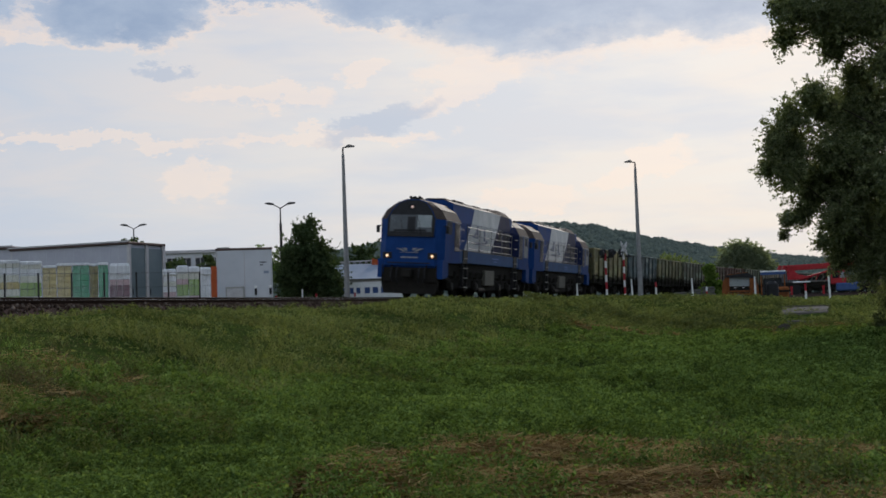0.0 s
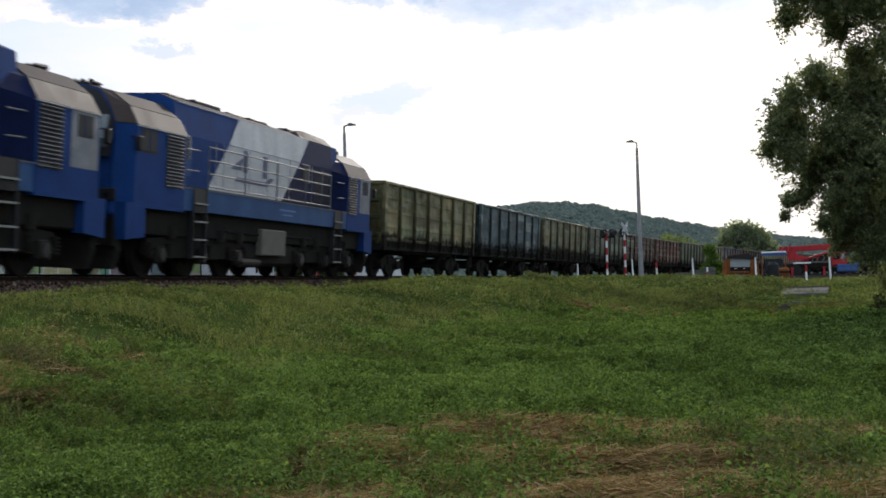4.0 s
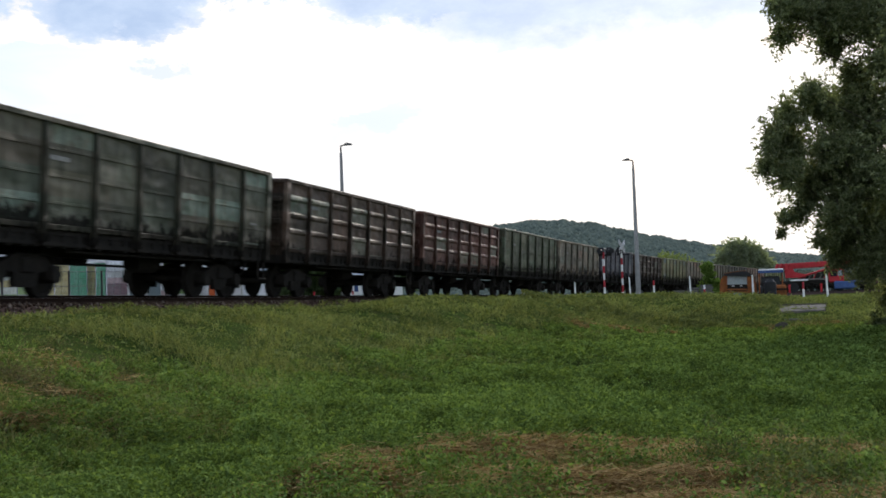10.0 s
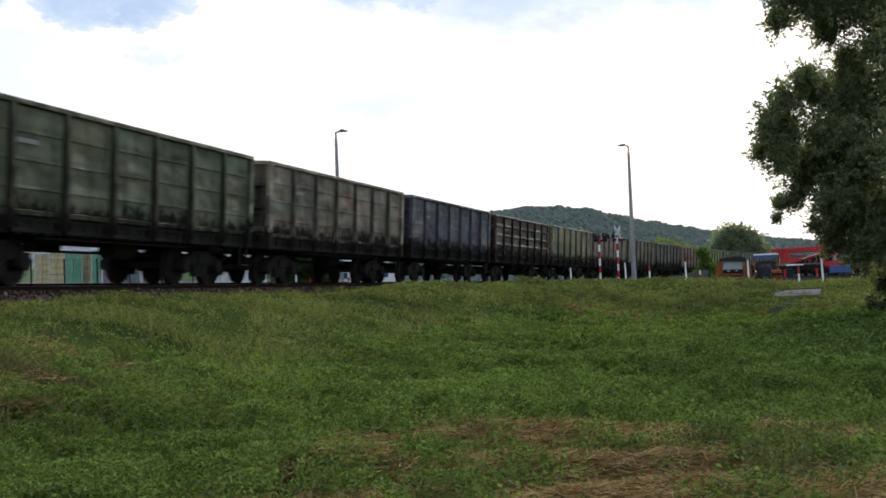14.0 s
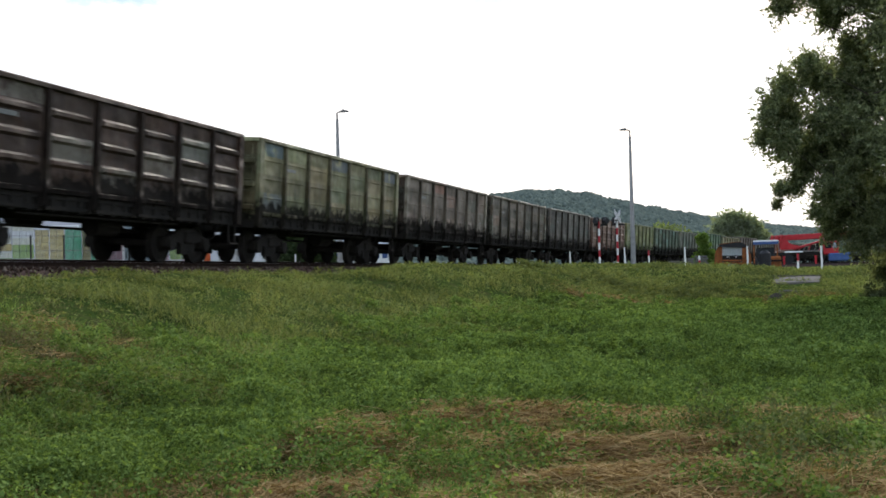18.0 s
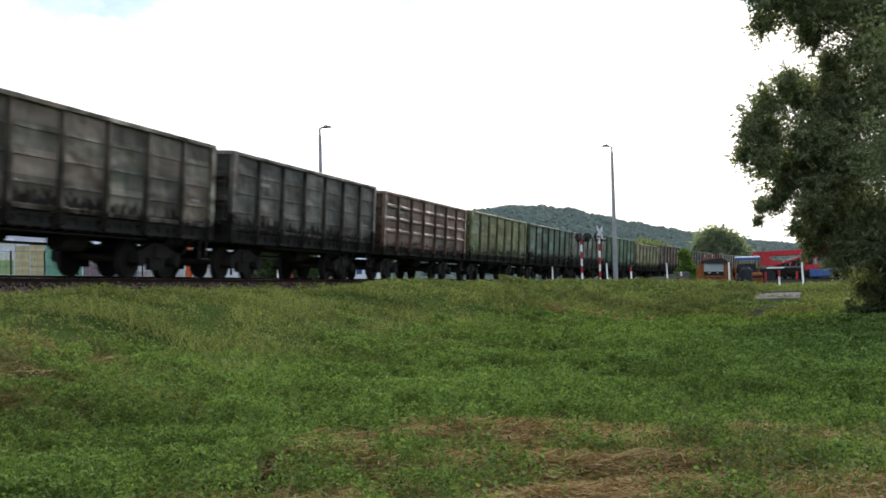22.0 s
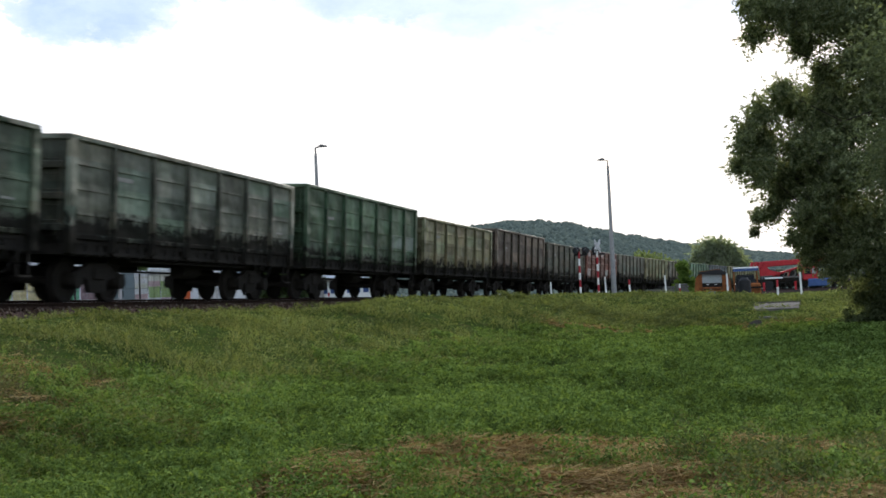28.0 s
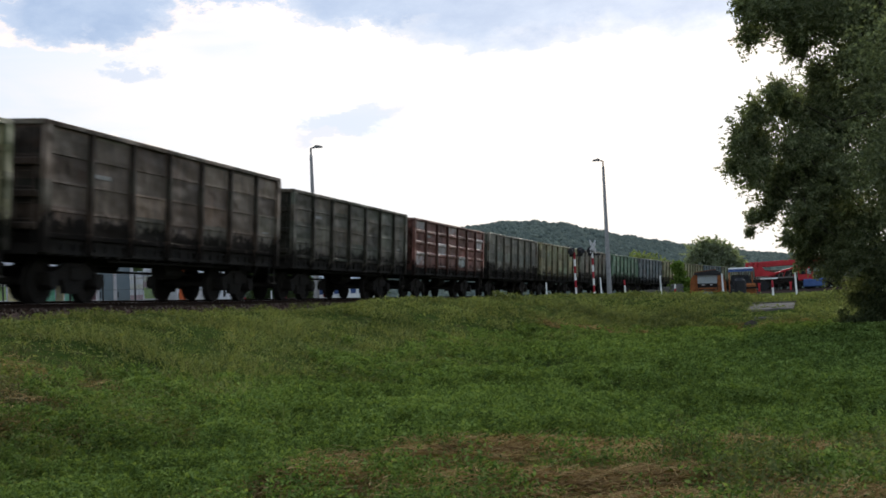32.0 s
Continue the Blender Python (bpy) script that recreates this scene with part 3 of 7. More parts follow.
# ---------------------------------------------------------------- wagons
def wheel_mesh(r, half):
    """Two wheels on an axle, lying along y."""
    half_profile = [(0.0, 0.085), (half - 0.10, 0.085), (half - 0.095, r + 0.03), (half - 0.065, r + 0.03), (half - 0.06, r), (half + 0.065, r), (half + 0.07, r * 0.84),
                    (half + 0.03, r * 0.80), (half + 0.04, r * 0.40), (half + 0.10, r * 0.34), (half + 0.11, 0.085), (half + 0.30, 0.085)]
    turned = [(-y, q) for y, q in half_profile[::-1]] + half_profile[1:]
    bm = bmesh.new()
    loft(bm, [[(q * math.cos(a * math.pi / 12), y, q * math.sin(a * math.pi / 12)) for a in range(24)] for y, q in turned])
    me = bpy.data.meshes.new("wheelset")
    bm.to_mesh(me)
    bm.free()
    return me


WHEEL = wheel_mesh(0.4785, 0.785)
LOCO_WHEEL = wheel_mesh(0.525, 0.785)


def bogie_mesh():
    bm = bmesh.new()
    box(bm, -0.22, 0.22, -1.15, 1.15, 0.50, 0.80, 0.03)
    me = bpy.data.meshes.new("bogie")
    bm.to_mesh(me)
    bm.free()
    bm = bmesh.new()
    prism(bm, [(-1.12, 0.40), (-1.12, 0.62), (-0.72, 0.72), (-0.35, 0.88), (0.35, 0.88), (0.72, 0.72), (1.12, 0.62), (1.12, 0.40), (0.76, 0.38),
               (0.70, 0.56), (0.40, 0.50), (0.34, 0.22), (-0.34, 0.22), (-0.40, 0.50), (-0.70, 0.56), (-0.76, 0.38)], -0.07, 0.07)
    for sx in (-0.925, 0.925):
        tube(bm, (sx, -0.15, 0.4785), (sx, 0.15, 0.4785), 0.17, seg=12)
        box(bm, sx - 0.17, sx + 0.17, -0.12, 0.12, 0.45, 0.66)
    for k in range(-1, 2):
        tube(bm, (k * 0.16, -0.02, 0.25), (k * 0.16, -0.02, 0.56), 0.075, seg=8)
    frame_me = bpy.data.meshes.new("side_frame")
    bm.to_mesh(frame_me)
    bm.free()
    return me, frame_me


BOGIE, SIDE_FRAME = bogie_mesh()


def add_bogie(parent, x):
    b = hang("bogie", BOGIE, STEEL_DARK, parent, "grimy two-axle bogie", pose(x, 0, 0))
    for y in (-1.02, 1.02):
        hang("side_frame", SIDE_FRAME, STEEL_DARK, b, "", pose(0, y, 0))
    for sx in (-0.925, 0.925):
        hang("wheelset", WHEEL, STEEL_DARK, b, "steel wheels on an axle", pose(sx, 0, 0.4785))
    return b


HALF, SIDE, PITCH, WALL_LOW = 6.38, 1.48, 13.92, 1.42
BAY = 2 * HALF / 7


def build_wagon(name, top, ribbed, paint):
    """Four-axle open wagon: seven bays, posts outside the walls, drop doors under them."""
    w = new(name)
    for sgn in (-1, 1):
        # side wall: one sheet, pressed into ribs or lined by welded seams between the posts
        y0 = sgn * SIDE
        prof = [(WALL_LOW, 0.0)]
        for r in ((0.27, 0.50, 0.74) if ribbed else (0.22, 0.47, 0.72)):
            z = WALL_LOW + r * (top - WALL_LOW)
            prof += [(z - 0.10, 0.0), (z - 0.045, 0.065), (z + 0.03, 0.065), (z + 0.09, 0.0)] if ribbed else [(z - 0.03, 0.0), (z - 0.022, 0.026), (z + 0.022, 0.026), (z + 0.03, 0.0)]
        prof.append((top - 0.06, 0.0))
        rings = []
        for i in range(7):
            xa, xb = -HALF + i * BAY, -HALF + (i + 1) * BAY
            e = 0.17 if ribbed else 0.07
            for x, f in ((xa + 0.03 if i == 0 else xa + 0.01, 0), (xa + e, 0), (xa + e + 0.05, 1), (xb - e - 0.05, 1), (xb - e, 0), (xb - 0.03 if i == 6 else xb - 0.01, 0)):
                bulge = 0.012 * math.sin(i * 2.3 + 1.0) if 0 < f else 0.0
                rings.append([(x, y0 + sgn * (0.02 + f * d + bulge), z) for z, d in prof] + [(x, y0 - sgn * 0.02, top - 0.06), (x, y0 - sgn * 0.02, WALL_LOW)])
        bm = bmesh.new()
        loft(bm, rings)
        part("side_wall", bm, paint, w)
        part("top_rail", boxes((-HALF, HALF, y0 - sgn * 0.04, y0 + sgn * 0.10, top - 0.11, top), bevel=0.015), paint, w)
        part("bottom_rail", boxes((-HALF + 0.02, HALF - 0.02, y0 - sgn * 0.03, y0 + sgn * 0.045, WALL_LOW - 0.06, WALL_LOW + 0.05), bevel=0.01), paint, w)
    # posts: shared mesh, tapering outwards at the foot
    bm = bmesh.new()
    loft(bm, [[(-0.085, 0, 1.08), (0.085, 0, 1.08), (0.06, -0.10, 1.12), (-0.06, -0.10, 1.12)],
              [(-0.085, 0, 1.45), (0.085, 0, 1.45), (0.06, -0.125, 1.50), (-0.06, -0.125, 1.50)],
              [(-0.075, 0, top - 0.10), (0.075, 0, top - 0.10), (0.05, -0.085, top - 0.10), (-0.05, -0.085, top - 0.10)]])
    me = bpy.data.meshes.new("post")
    bm.to_mesh(me)
    bm.free()
    bm = bmesh.new()
    loft(bm, [[(-0.13, 0.03, 1.06), (0.13, 0.03, 1.06), (0.13, -0.10, 1.06), (-0.13, -0.10, 1.06)],
              [(-0.13, 0.03, top - 0.09), (0.13, 0.03, top - 0.09), (0.13, -0.085, top - 0.09), (-0.13, -0.085, top - 0.09)]])
    corner = bpy.data.meshes.new("corner_post")
    bm.to_mesh(corner)
    bm.free()
    for sgn in (-1, 1):
        for i in range(8):
            x = -HALF + i * BAY
            x = min(max(x, -HALF + 0.13), HALF - 0.13)
            edge = i in (0, 7)
            hang("corner_post" if edge else "post", corner if edge else me, paint, w, "", pose(x, sgn * (SIDE + 0.02), 0, 0, 0, 0 if sgn < 0 else 180))
    # ends with three heavy ribs
    for sgn in (-1, 1):
        xe = sgn * (HALF - 0.04)
        bm = boxes((xe - 0.03, xe + 0.03, -SIDE, SIDE, 1.25, top - 0.1))
        for z in (1.50, 2.15, 2.80):
            box(bm, xe, xe + sgn * 0.13, -SIDE + 0.05, SIDE - 0.05, z, z + 0.16, 0.02)
        part("end_wall", bm, paint, w)
        part("end_rail", boxes((xe - 0.06, xe + sgn * 0.10, -SIDE - 0.05, SIDE + 0.05, top - 0.12, top - 0.005), bevel=0.015), paint, w)
        # knuckle coupler with draft box, and air hose
        bm = boxes((sgn * (HALF - 0.3), sgn * (HALF + 0.28), -0.16, 0.16, 0.90, 1.18))
        box(bm, sgn * (HALF + 0.2), sgn * (HALF + 0.575), -0.22, 0.20, 0.86, 1.22, 0.05)
        part("coupler", bm, STEEL_DARK, w, "heavy cast coupler")
        bm = bmesh.new()
        pts = [(HALF + 0.02, 0.42, 1.05), (HALF + 0.22, 0.42, 0.90), (HALF + 0.32, 0.40, 0.70), (HALF + 0.40, 0.30, 0.62)]
        for a, b in zip(pts, pts[1:]):
            tube(bm, (sgn * a[0], sgn * a[1], a[2]), (sgn * b[0], sgn * b[1], b[2]), 0.03, seg=6)
        part("brake_hose", bm, STEEL_DARK, w)
    # underframe
    bm = boxes((-HALF + 0.1, HALF - 0.1, -0.28, 0.28, 0.86, 1.30))
    box(bm, -HALF + 0.1, HALF - 0.1, -SIDE + 0.02, SIDE - 0.02, 1.26, 1.34)
    for i in range(8):
        x = min(max(-HALF + i * BAY, -HALF + 0.1), HALF - 0.1)
        box(bm, x - 0.07, x + 0.07, -SIDE + 0.03, SIDE - 0.03, 1.02, 1.28)
    part("underframe", bm, STEEL_DARK, w, "black steel underframe")
    # drop doors, hanging a little below the wall
    bm = boxes((-0.74, 0.74, -0.02, 0.02, 1.03, 1.40))
    for dx in (-0.5, 0.0, 0.5):
        box(bm, dx - 0.05, dx + 0.05, -0.06, 0.0, 1.0, 1.38)
    box(bm, -0.74, 0.74, -0.07, 0.0, 1.05, 1.12)
    door = bpy.data.meshes.new("drop_door")
    bm.to_mesh(door)
    bm.free()
    for sgn in (-1, 1):
        for i in range(7):
            hang("drop_door", door, STEEL_DARK, w, "", pose(-HALF + (i + 0.5) * BAY, sgn * (SIDE - 0.07), 0, 0, 0, 0 if sgn < 0 else 180))
    # brake gear between the bogies
    bm = bmesh.new()
    tube(bm, (-0.9, 0.45, 0.88), (0.1, 0.45, 0.88), 0.17, seg=12)
    part("brake_cylinder", bm, STEEL_DARK, w)
    bm = bmesh.new()
    tube(bm, (0.6, -0.55, 0.80), (1.6, -0.55, 0.80), 0.22, seg=12)
    part("air_tank", bm, STEEL_DARK, w)
    bm = bmesh.new()
    tube(bm, (-3.3, -0.3, 0.72), (3.3, -0.3, 0.72), 0.03, seg=6)
    tube(bm, (-3.3, -1.30, 0.95), (3.3, -1.30, 0.95), 0.028, seg=6)
    part("brake_rod", bm, STEEL_DARK, w)
    # ladder and corner step at the near end
    for sgn in (-1, 1):
        bm = bmesh.new()
        xe = sgn * (HALF + 0.05)
        for y in (sgn * 0.95, sgn * 1.35):
            tube(bm, (xe, y, 1.2), (xe, y, top - 0.2), 0.018, seg=5)
        for k in range(6):
            z = 1.4 + k * 0.32
            tube(bm, (xe, sgn * 0.95, z), (xe, sgn * 1.35, z), 0.014, seg=5)
        part("ladder", bm, paint, w)
    bm = boxes((HALF - 0.55, HALF - 0.51, -SIDE - 0.02, -SIDE + 0.02, 0.55, 1.1), (HALF - 0.16, HALF - 0.12, -SIDE - 0.02, -SIDE + 0.02, 0.55, 1.1),
               (HALF - 0.56, HALF - 0.11, -SIDE - 0.08, -SIDE + 0.04, 0.53, 0.57))
    part("step", bm, STEEL_DARK, w)
    for i, (bx, bz, bw, bh) in enumerate(((-5.75, 3.20, 0.5, 0.05), (-5.75, 3.10, 0.42, 0.04), (-4.0, 2.72, 0.7, 0.09), (5.4, 2.0, 0.45, 0.05))):
        part("marking", boxes((bx - bw / 2, bx + bw / 2, -SIDE - 0.030, -SIDE - 0.022, bz, bz + bh)), MARK, w, "faded white marking bar")
    for x in (-4.325, 4.325):
        add_bogie(w, x)
    return w


MARK = surface("faded_marking", (0.16, 0.16, 0.15), (0.30, 0.30, 0.28), 6, 60, 0.7, 0.0, 0.05)
OLIVE, LIGHT_OLIVE, GREY, BROWN = (0.175, 0.172, 0.085), (0.195, 0.195, 0.112), (0.14, 0.135, 0.115), (0.135, 0.09, 0.07)
TEAL, PALE, DUSTY = (0.07, 0.19, 0.17), (0.30, 0.30, 0.28), (0.16, 0.10, 0.08)
# colour, patch colour, share of patches, rust, shape (0 flat panels, 1 pressed ribs, 2 taller), words for the label
FRONT_WAGONS = [
    (OLIVE, (0.15, 0.19, 0.12), 0.10, 0.3, 0, "olive green"),
    ((0.075, 0.115, 0.145), (0.20, 0.23, 0.24), 0.16, 0.2, 0, "dull blue"),
    ((0.135, 0.14, 0.08), (0.11, 0.17, 0.14), 0.14, 0.3, 0, "dirty olive"),
    ((0.095, 0.10, 0.08), (0.13, 0.20, 0.18), 0.16, 0.4, 0, "dark grey-green"),
    ((0.090, 0.066, 0.053), (0.135, 0.165, 0.140), 0.24, 0.5, 1, "faded brown"),
    ((0.112, 0.052, 0.040), (0.125, 0.155, 0.130), 0.22, 0.4, 1, "red-brown"),
    ((0.095, 0.115, 0.08), TEAL, 0.07, 0.4, 0, "dark green"),
    ((0.165, 0.155, 0.13), (0.17, 0.10, 0.075), 0.14, 0.4, 0, "weathered grey"),
]
SECOND_WAGONS = [
    ((0.082, 0.090, 0.125), (0.18, 0.18, 0.19), 0.14, 0.3, 0, "slate blue"),
    ((0.050, 0.034, 0.028), (0.125, 0.125, 0.112), 0.30, 0.5, 1, "dark brown patched"),
    (LIGHT_OLIVE, (0.085, 0.12, 0.17), 0.10, 0.15, 0, "light olive"),
    ((0.145, 0.125, 0.105), (0.20, 0.11, 0.085), 0.10, 0.4, 0, "grey-brown"),
    ((0.105, 0.098, 0.080), (0.15, 0.12, 0.10), 0.12, 0.4, 0, "dull grey"),
    ((0.085, 0.085, 0.08), (0.12, 0.12, 0.115), 0.12, 0.3, 0, "dark grey"),
    ((0.145, 0.094, 0.074), (0.20, 0.16, 0.135), 0.16, 0.4, 1, "faded brown"),
    ((0.15, 0.175, 0.075), (0.16, 0.19, 0.15), 0.10, 0.2, 0, "olive green"),
]
THIRD_WAGONS = [
    ((0.075, 0.115, 0.085), (0.10, 0.20, 0.19), 0.20, 0.3, 0, "dark green patched"),
    ((0.125, 0.15, 0.13), (0.11, 0.16, 0.12), 0.18, 0.3, 0, "grey-green"),
    ((0.065, 0.125, 0.075), (0.16, 0.21, 0.21), 0.12, 0.3, 2, "bottle green tall"),
    (LIGHT_OLIVE, (0.10, 0.13, 0.15), 0.05, 0.15, 0, "light olive"),
    ((0.105, 0.085, 0.07), (0.17, 0.14, 0.11), 0.25, 0.5, 2, "brown patched tall"),
    ((0.09, 0.09, 0.075), (0.12, 0.12, 0.10), 0.15, 0.3, 0, "dark grey"),
    ((0.16, 0.065, 0.05), (0.34, 0.36, 0.40), 0.28, 0.3, 1, "red and white"),
    ((0.14, 0.145, 0.125), (0.17, 0.17, 0.15), 0.10, 0.3, 0, "plain grey"),
]
REAR_WAGONS = [
    (LIGHT_OLIVE, (0.14, 0.17, 0.12), 0.08, 0.2, 0, "light olive"),
    (GREY, (0.16, 0.13, 0.10), 0.12, 0.4, 0, "dull grey"),
    ((0.10, 0.19, 0.13), (0.18, 0.22, 0.2), 0.08, 0.2, 0, "bright green"),
    ((0.11, 0.14, 0.17), (0.18, 0.20, 0.22), 0.10, 0.2, 0, "pale blue"),
    (OLIVE, (0.14, 0.17, 0.12), 0.10, 0.3, 0, "olive green"),
]
TRAIN = FRONT_WAGONS + SECOND_WAGONS + THIRD_WAGONS + REAR_WAGONS
WAGONS = []


def build_train():
    protos = [build_wagon("open_wagon", 3.53, False, STEEL_WORN), build_wagon("open_wagon", 3.48, True, STEEL_WORN), build_wagon("open_wagon", 3.74, False, STEEL_WORN)]
    used = set()
    for i in range(N_WAGONS):
        base, patch, cover, rust, shape, words = TRAIN[i % len(TRAIN)]
        grime = (1.36 if "patched" in words else 1.08) if shape == 1 else 1.20 + 0.10 * (i % 3)
        paint = wagon_paint("wagon_paint", shade(base, 1.12), i + 1, patch, cover, rust, grime_top=grime)
        if shape in used:
            w = copy_thing(protos[shape], pose(0, 0, 0))
        else:
            w = protos[shape]
            used.add(shape)
        plain = wagon_paint("plain_wagon_paint", base, i + 151, base, 0.0, rust, grime_top=grime)
        # darker copy of the paint: shade on posts and end walls put into colour
        darkened = wagon_paint("shaded_post_paint", shade(base, 0.42), i + 51, shade(base, 0.3), 0.0, 0.3, 0.05, grime - 0.26)
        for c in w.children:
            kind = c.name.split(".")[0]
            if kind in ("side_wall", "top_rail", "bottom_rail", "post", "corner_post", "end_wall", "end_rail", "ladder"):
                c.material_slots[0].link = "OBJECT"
                c.material_slots[0].material = darkened if kind in ("post", "bottom_rail", "ladder", "end_wall") else (paint if kind == "side_wall" else plain)
        tagged(w, words + " steel open freight wagon with black underframe", "freight wagon", "wagons of the train")
        WAGONS.append(w)


# ---------------------------------------------------------------- locomotives
def cab_ring(x, w, low, k=1.0, lean=0.0):
    """Octagonal cross-section of the cab at x."""
    half = [(w, low), (w, 3.38), (w - 0.24 * k, 3.80), (0.74 * k, 4.14), (0.30 * k, 4.26)]
    pts = [(-y, z) for y, z in half] + [(y, z) for y, z in half[::-1]]
    return [(x + lean * max(0.0, z - 2.75), y, z) for y, z in pts]


def build_loco():
    lo = new("diesel_locomotive")
    L2 = 8.45
    # main frame with a lighter blue sill along both sides
    part("main_frame", boxes((-L2 + 0.3, L2 - 0.3, -1.28, 1.28, 0.98, 1.95), bevel=0.03), STEEL_DARK, lo, "black main frame")
    for sgn in (-1, 1):
        part("sill", boxes((-L2 + 2.2, L2 - 2.2, sgn * 1.33, sgn * 1.46, 1.62, 2.18), bevel=0.012), BLUE_SILL, lo, "blue side sill")
        part("sill_lip", boxes((-L2 + 2.2, L2 - 2.2, sgn * 1.44, sgn * 1.475, 2.165, 2.188)), STEEL_WORN, lo, "worn pale edge of the sill")
        part("walkway", boxes((-L2 + 3.0, L2 - 3.0, sgn * 1.00, sgn * 1.43, 2.182, 2.21)), STEEL_DARK, lo)
        part("lettering_bar", boxes((0.1, 1.3, sgn * 1.46, sgn * 1.464, 1.93, 1.98)), SILL_MARK, lo, "faded writing bar on the sill")
        part("lettering_bar", boxes((0.35, 1.05, sgn * 1.46, sgn * 1.464, 1.80, 1.84)), SILL_MARK, lo)
    for end in (-1, 1):
        cab = new_cab(lo, end, L2)
    # engine hood between the cabs, set back behind the walkways
    hood_half = [(1.12, 1.90), (1.12, 3.50), (1.04, 4.27), (0.62, 4.44)]
    pts = [(-y, z) for y, z in hood_half] + [(y, z) for y, z in hood_half[::-1]]
    bm = bmesh.new()
    loft(bm, [[(x, y, z) for y, z in pts] for x in (-L2 + 2.85, L2 - 2.85)])
    part("engine_hood", bm, BLUE, lo, "blue engine hood")
    bm = bmesh.new()
    loft(bm, [[(x, y, z) for y, z in [(-1.045, 4.282), (-0.63, 4.456), (0.63, 4.456), (1.045, 4.282)]] for x in (-L2 + 2.86, 4.4)])
    part("hood_roof", bm, LOCO_ROOF, lo, "grey hood roof")
    for x, l, h in ((-4.4, 0.5, 0.14), (-2.7, 0.75, 0.20), (-0.9, 0.55, 0.12), (0.6, 0.6, 0.16), (3.4, 0.7, 0.20)):
        bm = boxes((x - l, x + l, -0.50, 0.50, 4.44, 4.47 + h * 0.7), bevel=0.04)
        part("roof_hatch", bm, BLACK, lo, "dark roof hatch")
    bm = bmesh.new()
    loft(bm, [[(x, y, z) for y, z in ((-1.03, 4.26), (1.03, 4.26), (0.84, top), (-0.84, top))] for x, top in ((2.6, 4.47), (3.0, 4.56), (4.95, 4.50), (5.3, 4.32))])
    part("radiator_shroud", bm, LOCO_ROOF, lo, "grey radiator shroud on the roof")
    bm = bmesh.new()
    tube(bm, (2.1, 0, 4.4), (2.1, 0, 4.60), 0.17, seg=12)
    part("exhaust_pipe", bm, BLACK, lo)

    def low_panel(name, xs, sgn, mat, label, z0=2.21, z1=3.495):
        a, b, c, d = xs
        part(name, prism(bmesh.new(), [(a, z0), (b, z0), (c, z1), (d, z1)], sgn * 1.120, sgn * 1.132), mat, lo, label)

    def slope_panel(name, xs, sgn, mat, label=""):
        """On the sloping upper side of the hood: bottom left, bottom right, top right, top left."""
        bm = bmesh.new()
        q = [(x, sgn * y, z) for x, (y, z) in zip(xs, ((1.124, 3.505), (1.124, 3.505), (1.046, 4.265), (1.046, 4.265)))]
        loft(bm, [q, [(x, y + sgn * 0.012, z + 0.005) for x, y, z in q]])
        part(name, bm, mat, lo, label)

    # livery: a white field with slanted ends between blue and navy fields
    for sgn in (-1, 1):
        low_panel("white_panel", (-3.85, 0.90, 2.28, -2.66), sgn, LOCO_WHITE, "white slanted livery panel, stained")
        low_panel("navy_panel", (0.93, 5.0, 5.0, 2.31), sgn, NAVY, "dark blue livery panel")
        slope_panel("white_panel", (-2.66, 2.28, 3.08, -1.95), sgn, LOCO_WHITE, "white upper livery panel")
        slope_panel("navy_panel", (2.31, 5.0, 5.0, 3.11), sgn, NAVY)
        # pale strip stands for the glint along the roof edge
        part("hood_edge", boxes((-5.4, 3.2, sgn * 1.040, sgn * 1.058, 4.255, 4.282)), TRIM_LIGHT, lo, "painted glint along the edge of the hood roof")
        low_panel("dull_door", (-5.05, -4.75, -4.75, -5.05), sgn, BLUE_SILL, "paler blue hood door", 2.5, 3.45)
        bm = bmesh.new()
        y0, y1 = sgn * 1.133, sgn * 1.141
        for x0, x1, z0, z1 in ((-1.75, -1.48, 2.86, 3.46), (-0.45, -0.18, 2.80, 3.42)):
            box(bm, x0, x1, y0, y1, z0, z1)
        prism(bm, [(-2.55, 2.90), (-1.82, 2.90), (-1.82, 3.24)], y0, y1)
        prism(bm, [(-2.25, 2.58), (-0.10, 2.58), (0.35, 2.84), (0.05, 2.84), (-0.25, 2.70), (-2.15, 2.70)], y0, y1)
        part("emblem", bm, EMBLEM, lo, "grey-blue emblem shapes")
        for x in (-5.15, 2.75):
            w = part("hood_window", boxes((x - 0.27, x + 0.27, sgn * 1.120, sgn * 1.146, 2.92, 3.46)), BLACK, lo, "small dark opening")
            part("window_trim", boxes((x - 0.30, x + 0.30, sgn * 1.13, sgn * 1.142, 3.465, 3.495), (x + 0.285, x + 0.31, sgn * 1.13, sgn * 1.142, 2.92, 3.465)), TRIM_LIGHT, w)
        for x in (-3.4, -2.95, -1.35, -0.1, 0.55, 1.5, 3.3, 4.2):
            part("hood_door", boxes((x - 0.009, x + 0.009, sgn * 1.124, sgn * 1.140, 2.24, 3.48)), HINGE, lo, "door seam of the hood")
        for k in range(9):
            x = 3.55 + 0.16 * k
            part("vent_slot", boxes((x - 0.05, x + 0.05, sgn * 1.124, sgn * 1.137, 2.35, 3.40)), BLACK, lo)
        # handrails
        for z in (2.28, 2.60, 2.94, 3.27):
            bm = bmesh.new()
            tube(bm, (-4.35, sgn * 1.42, z), (4.25, sgn * 1.42, z), 0.018, seg=6)
            part("handrail", bm, RAILING, lo, "thin pale handrail")
        for x in (-4.35, -2.2, -0.05, 2.1, 4.25):
            bm = bmesh.new()
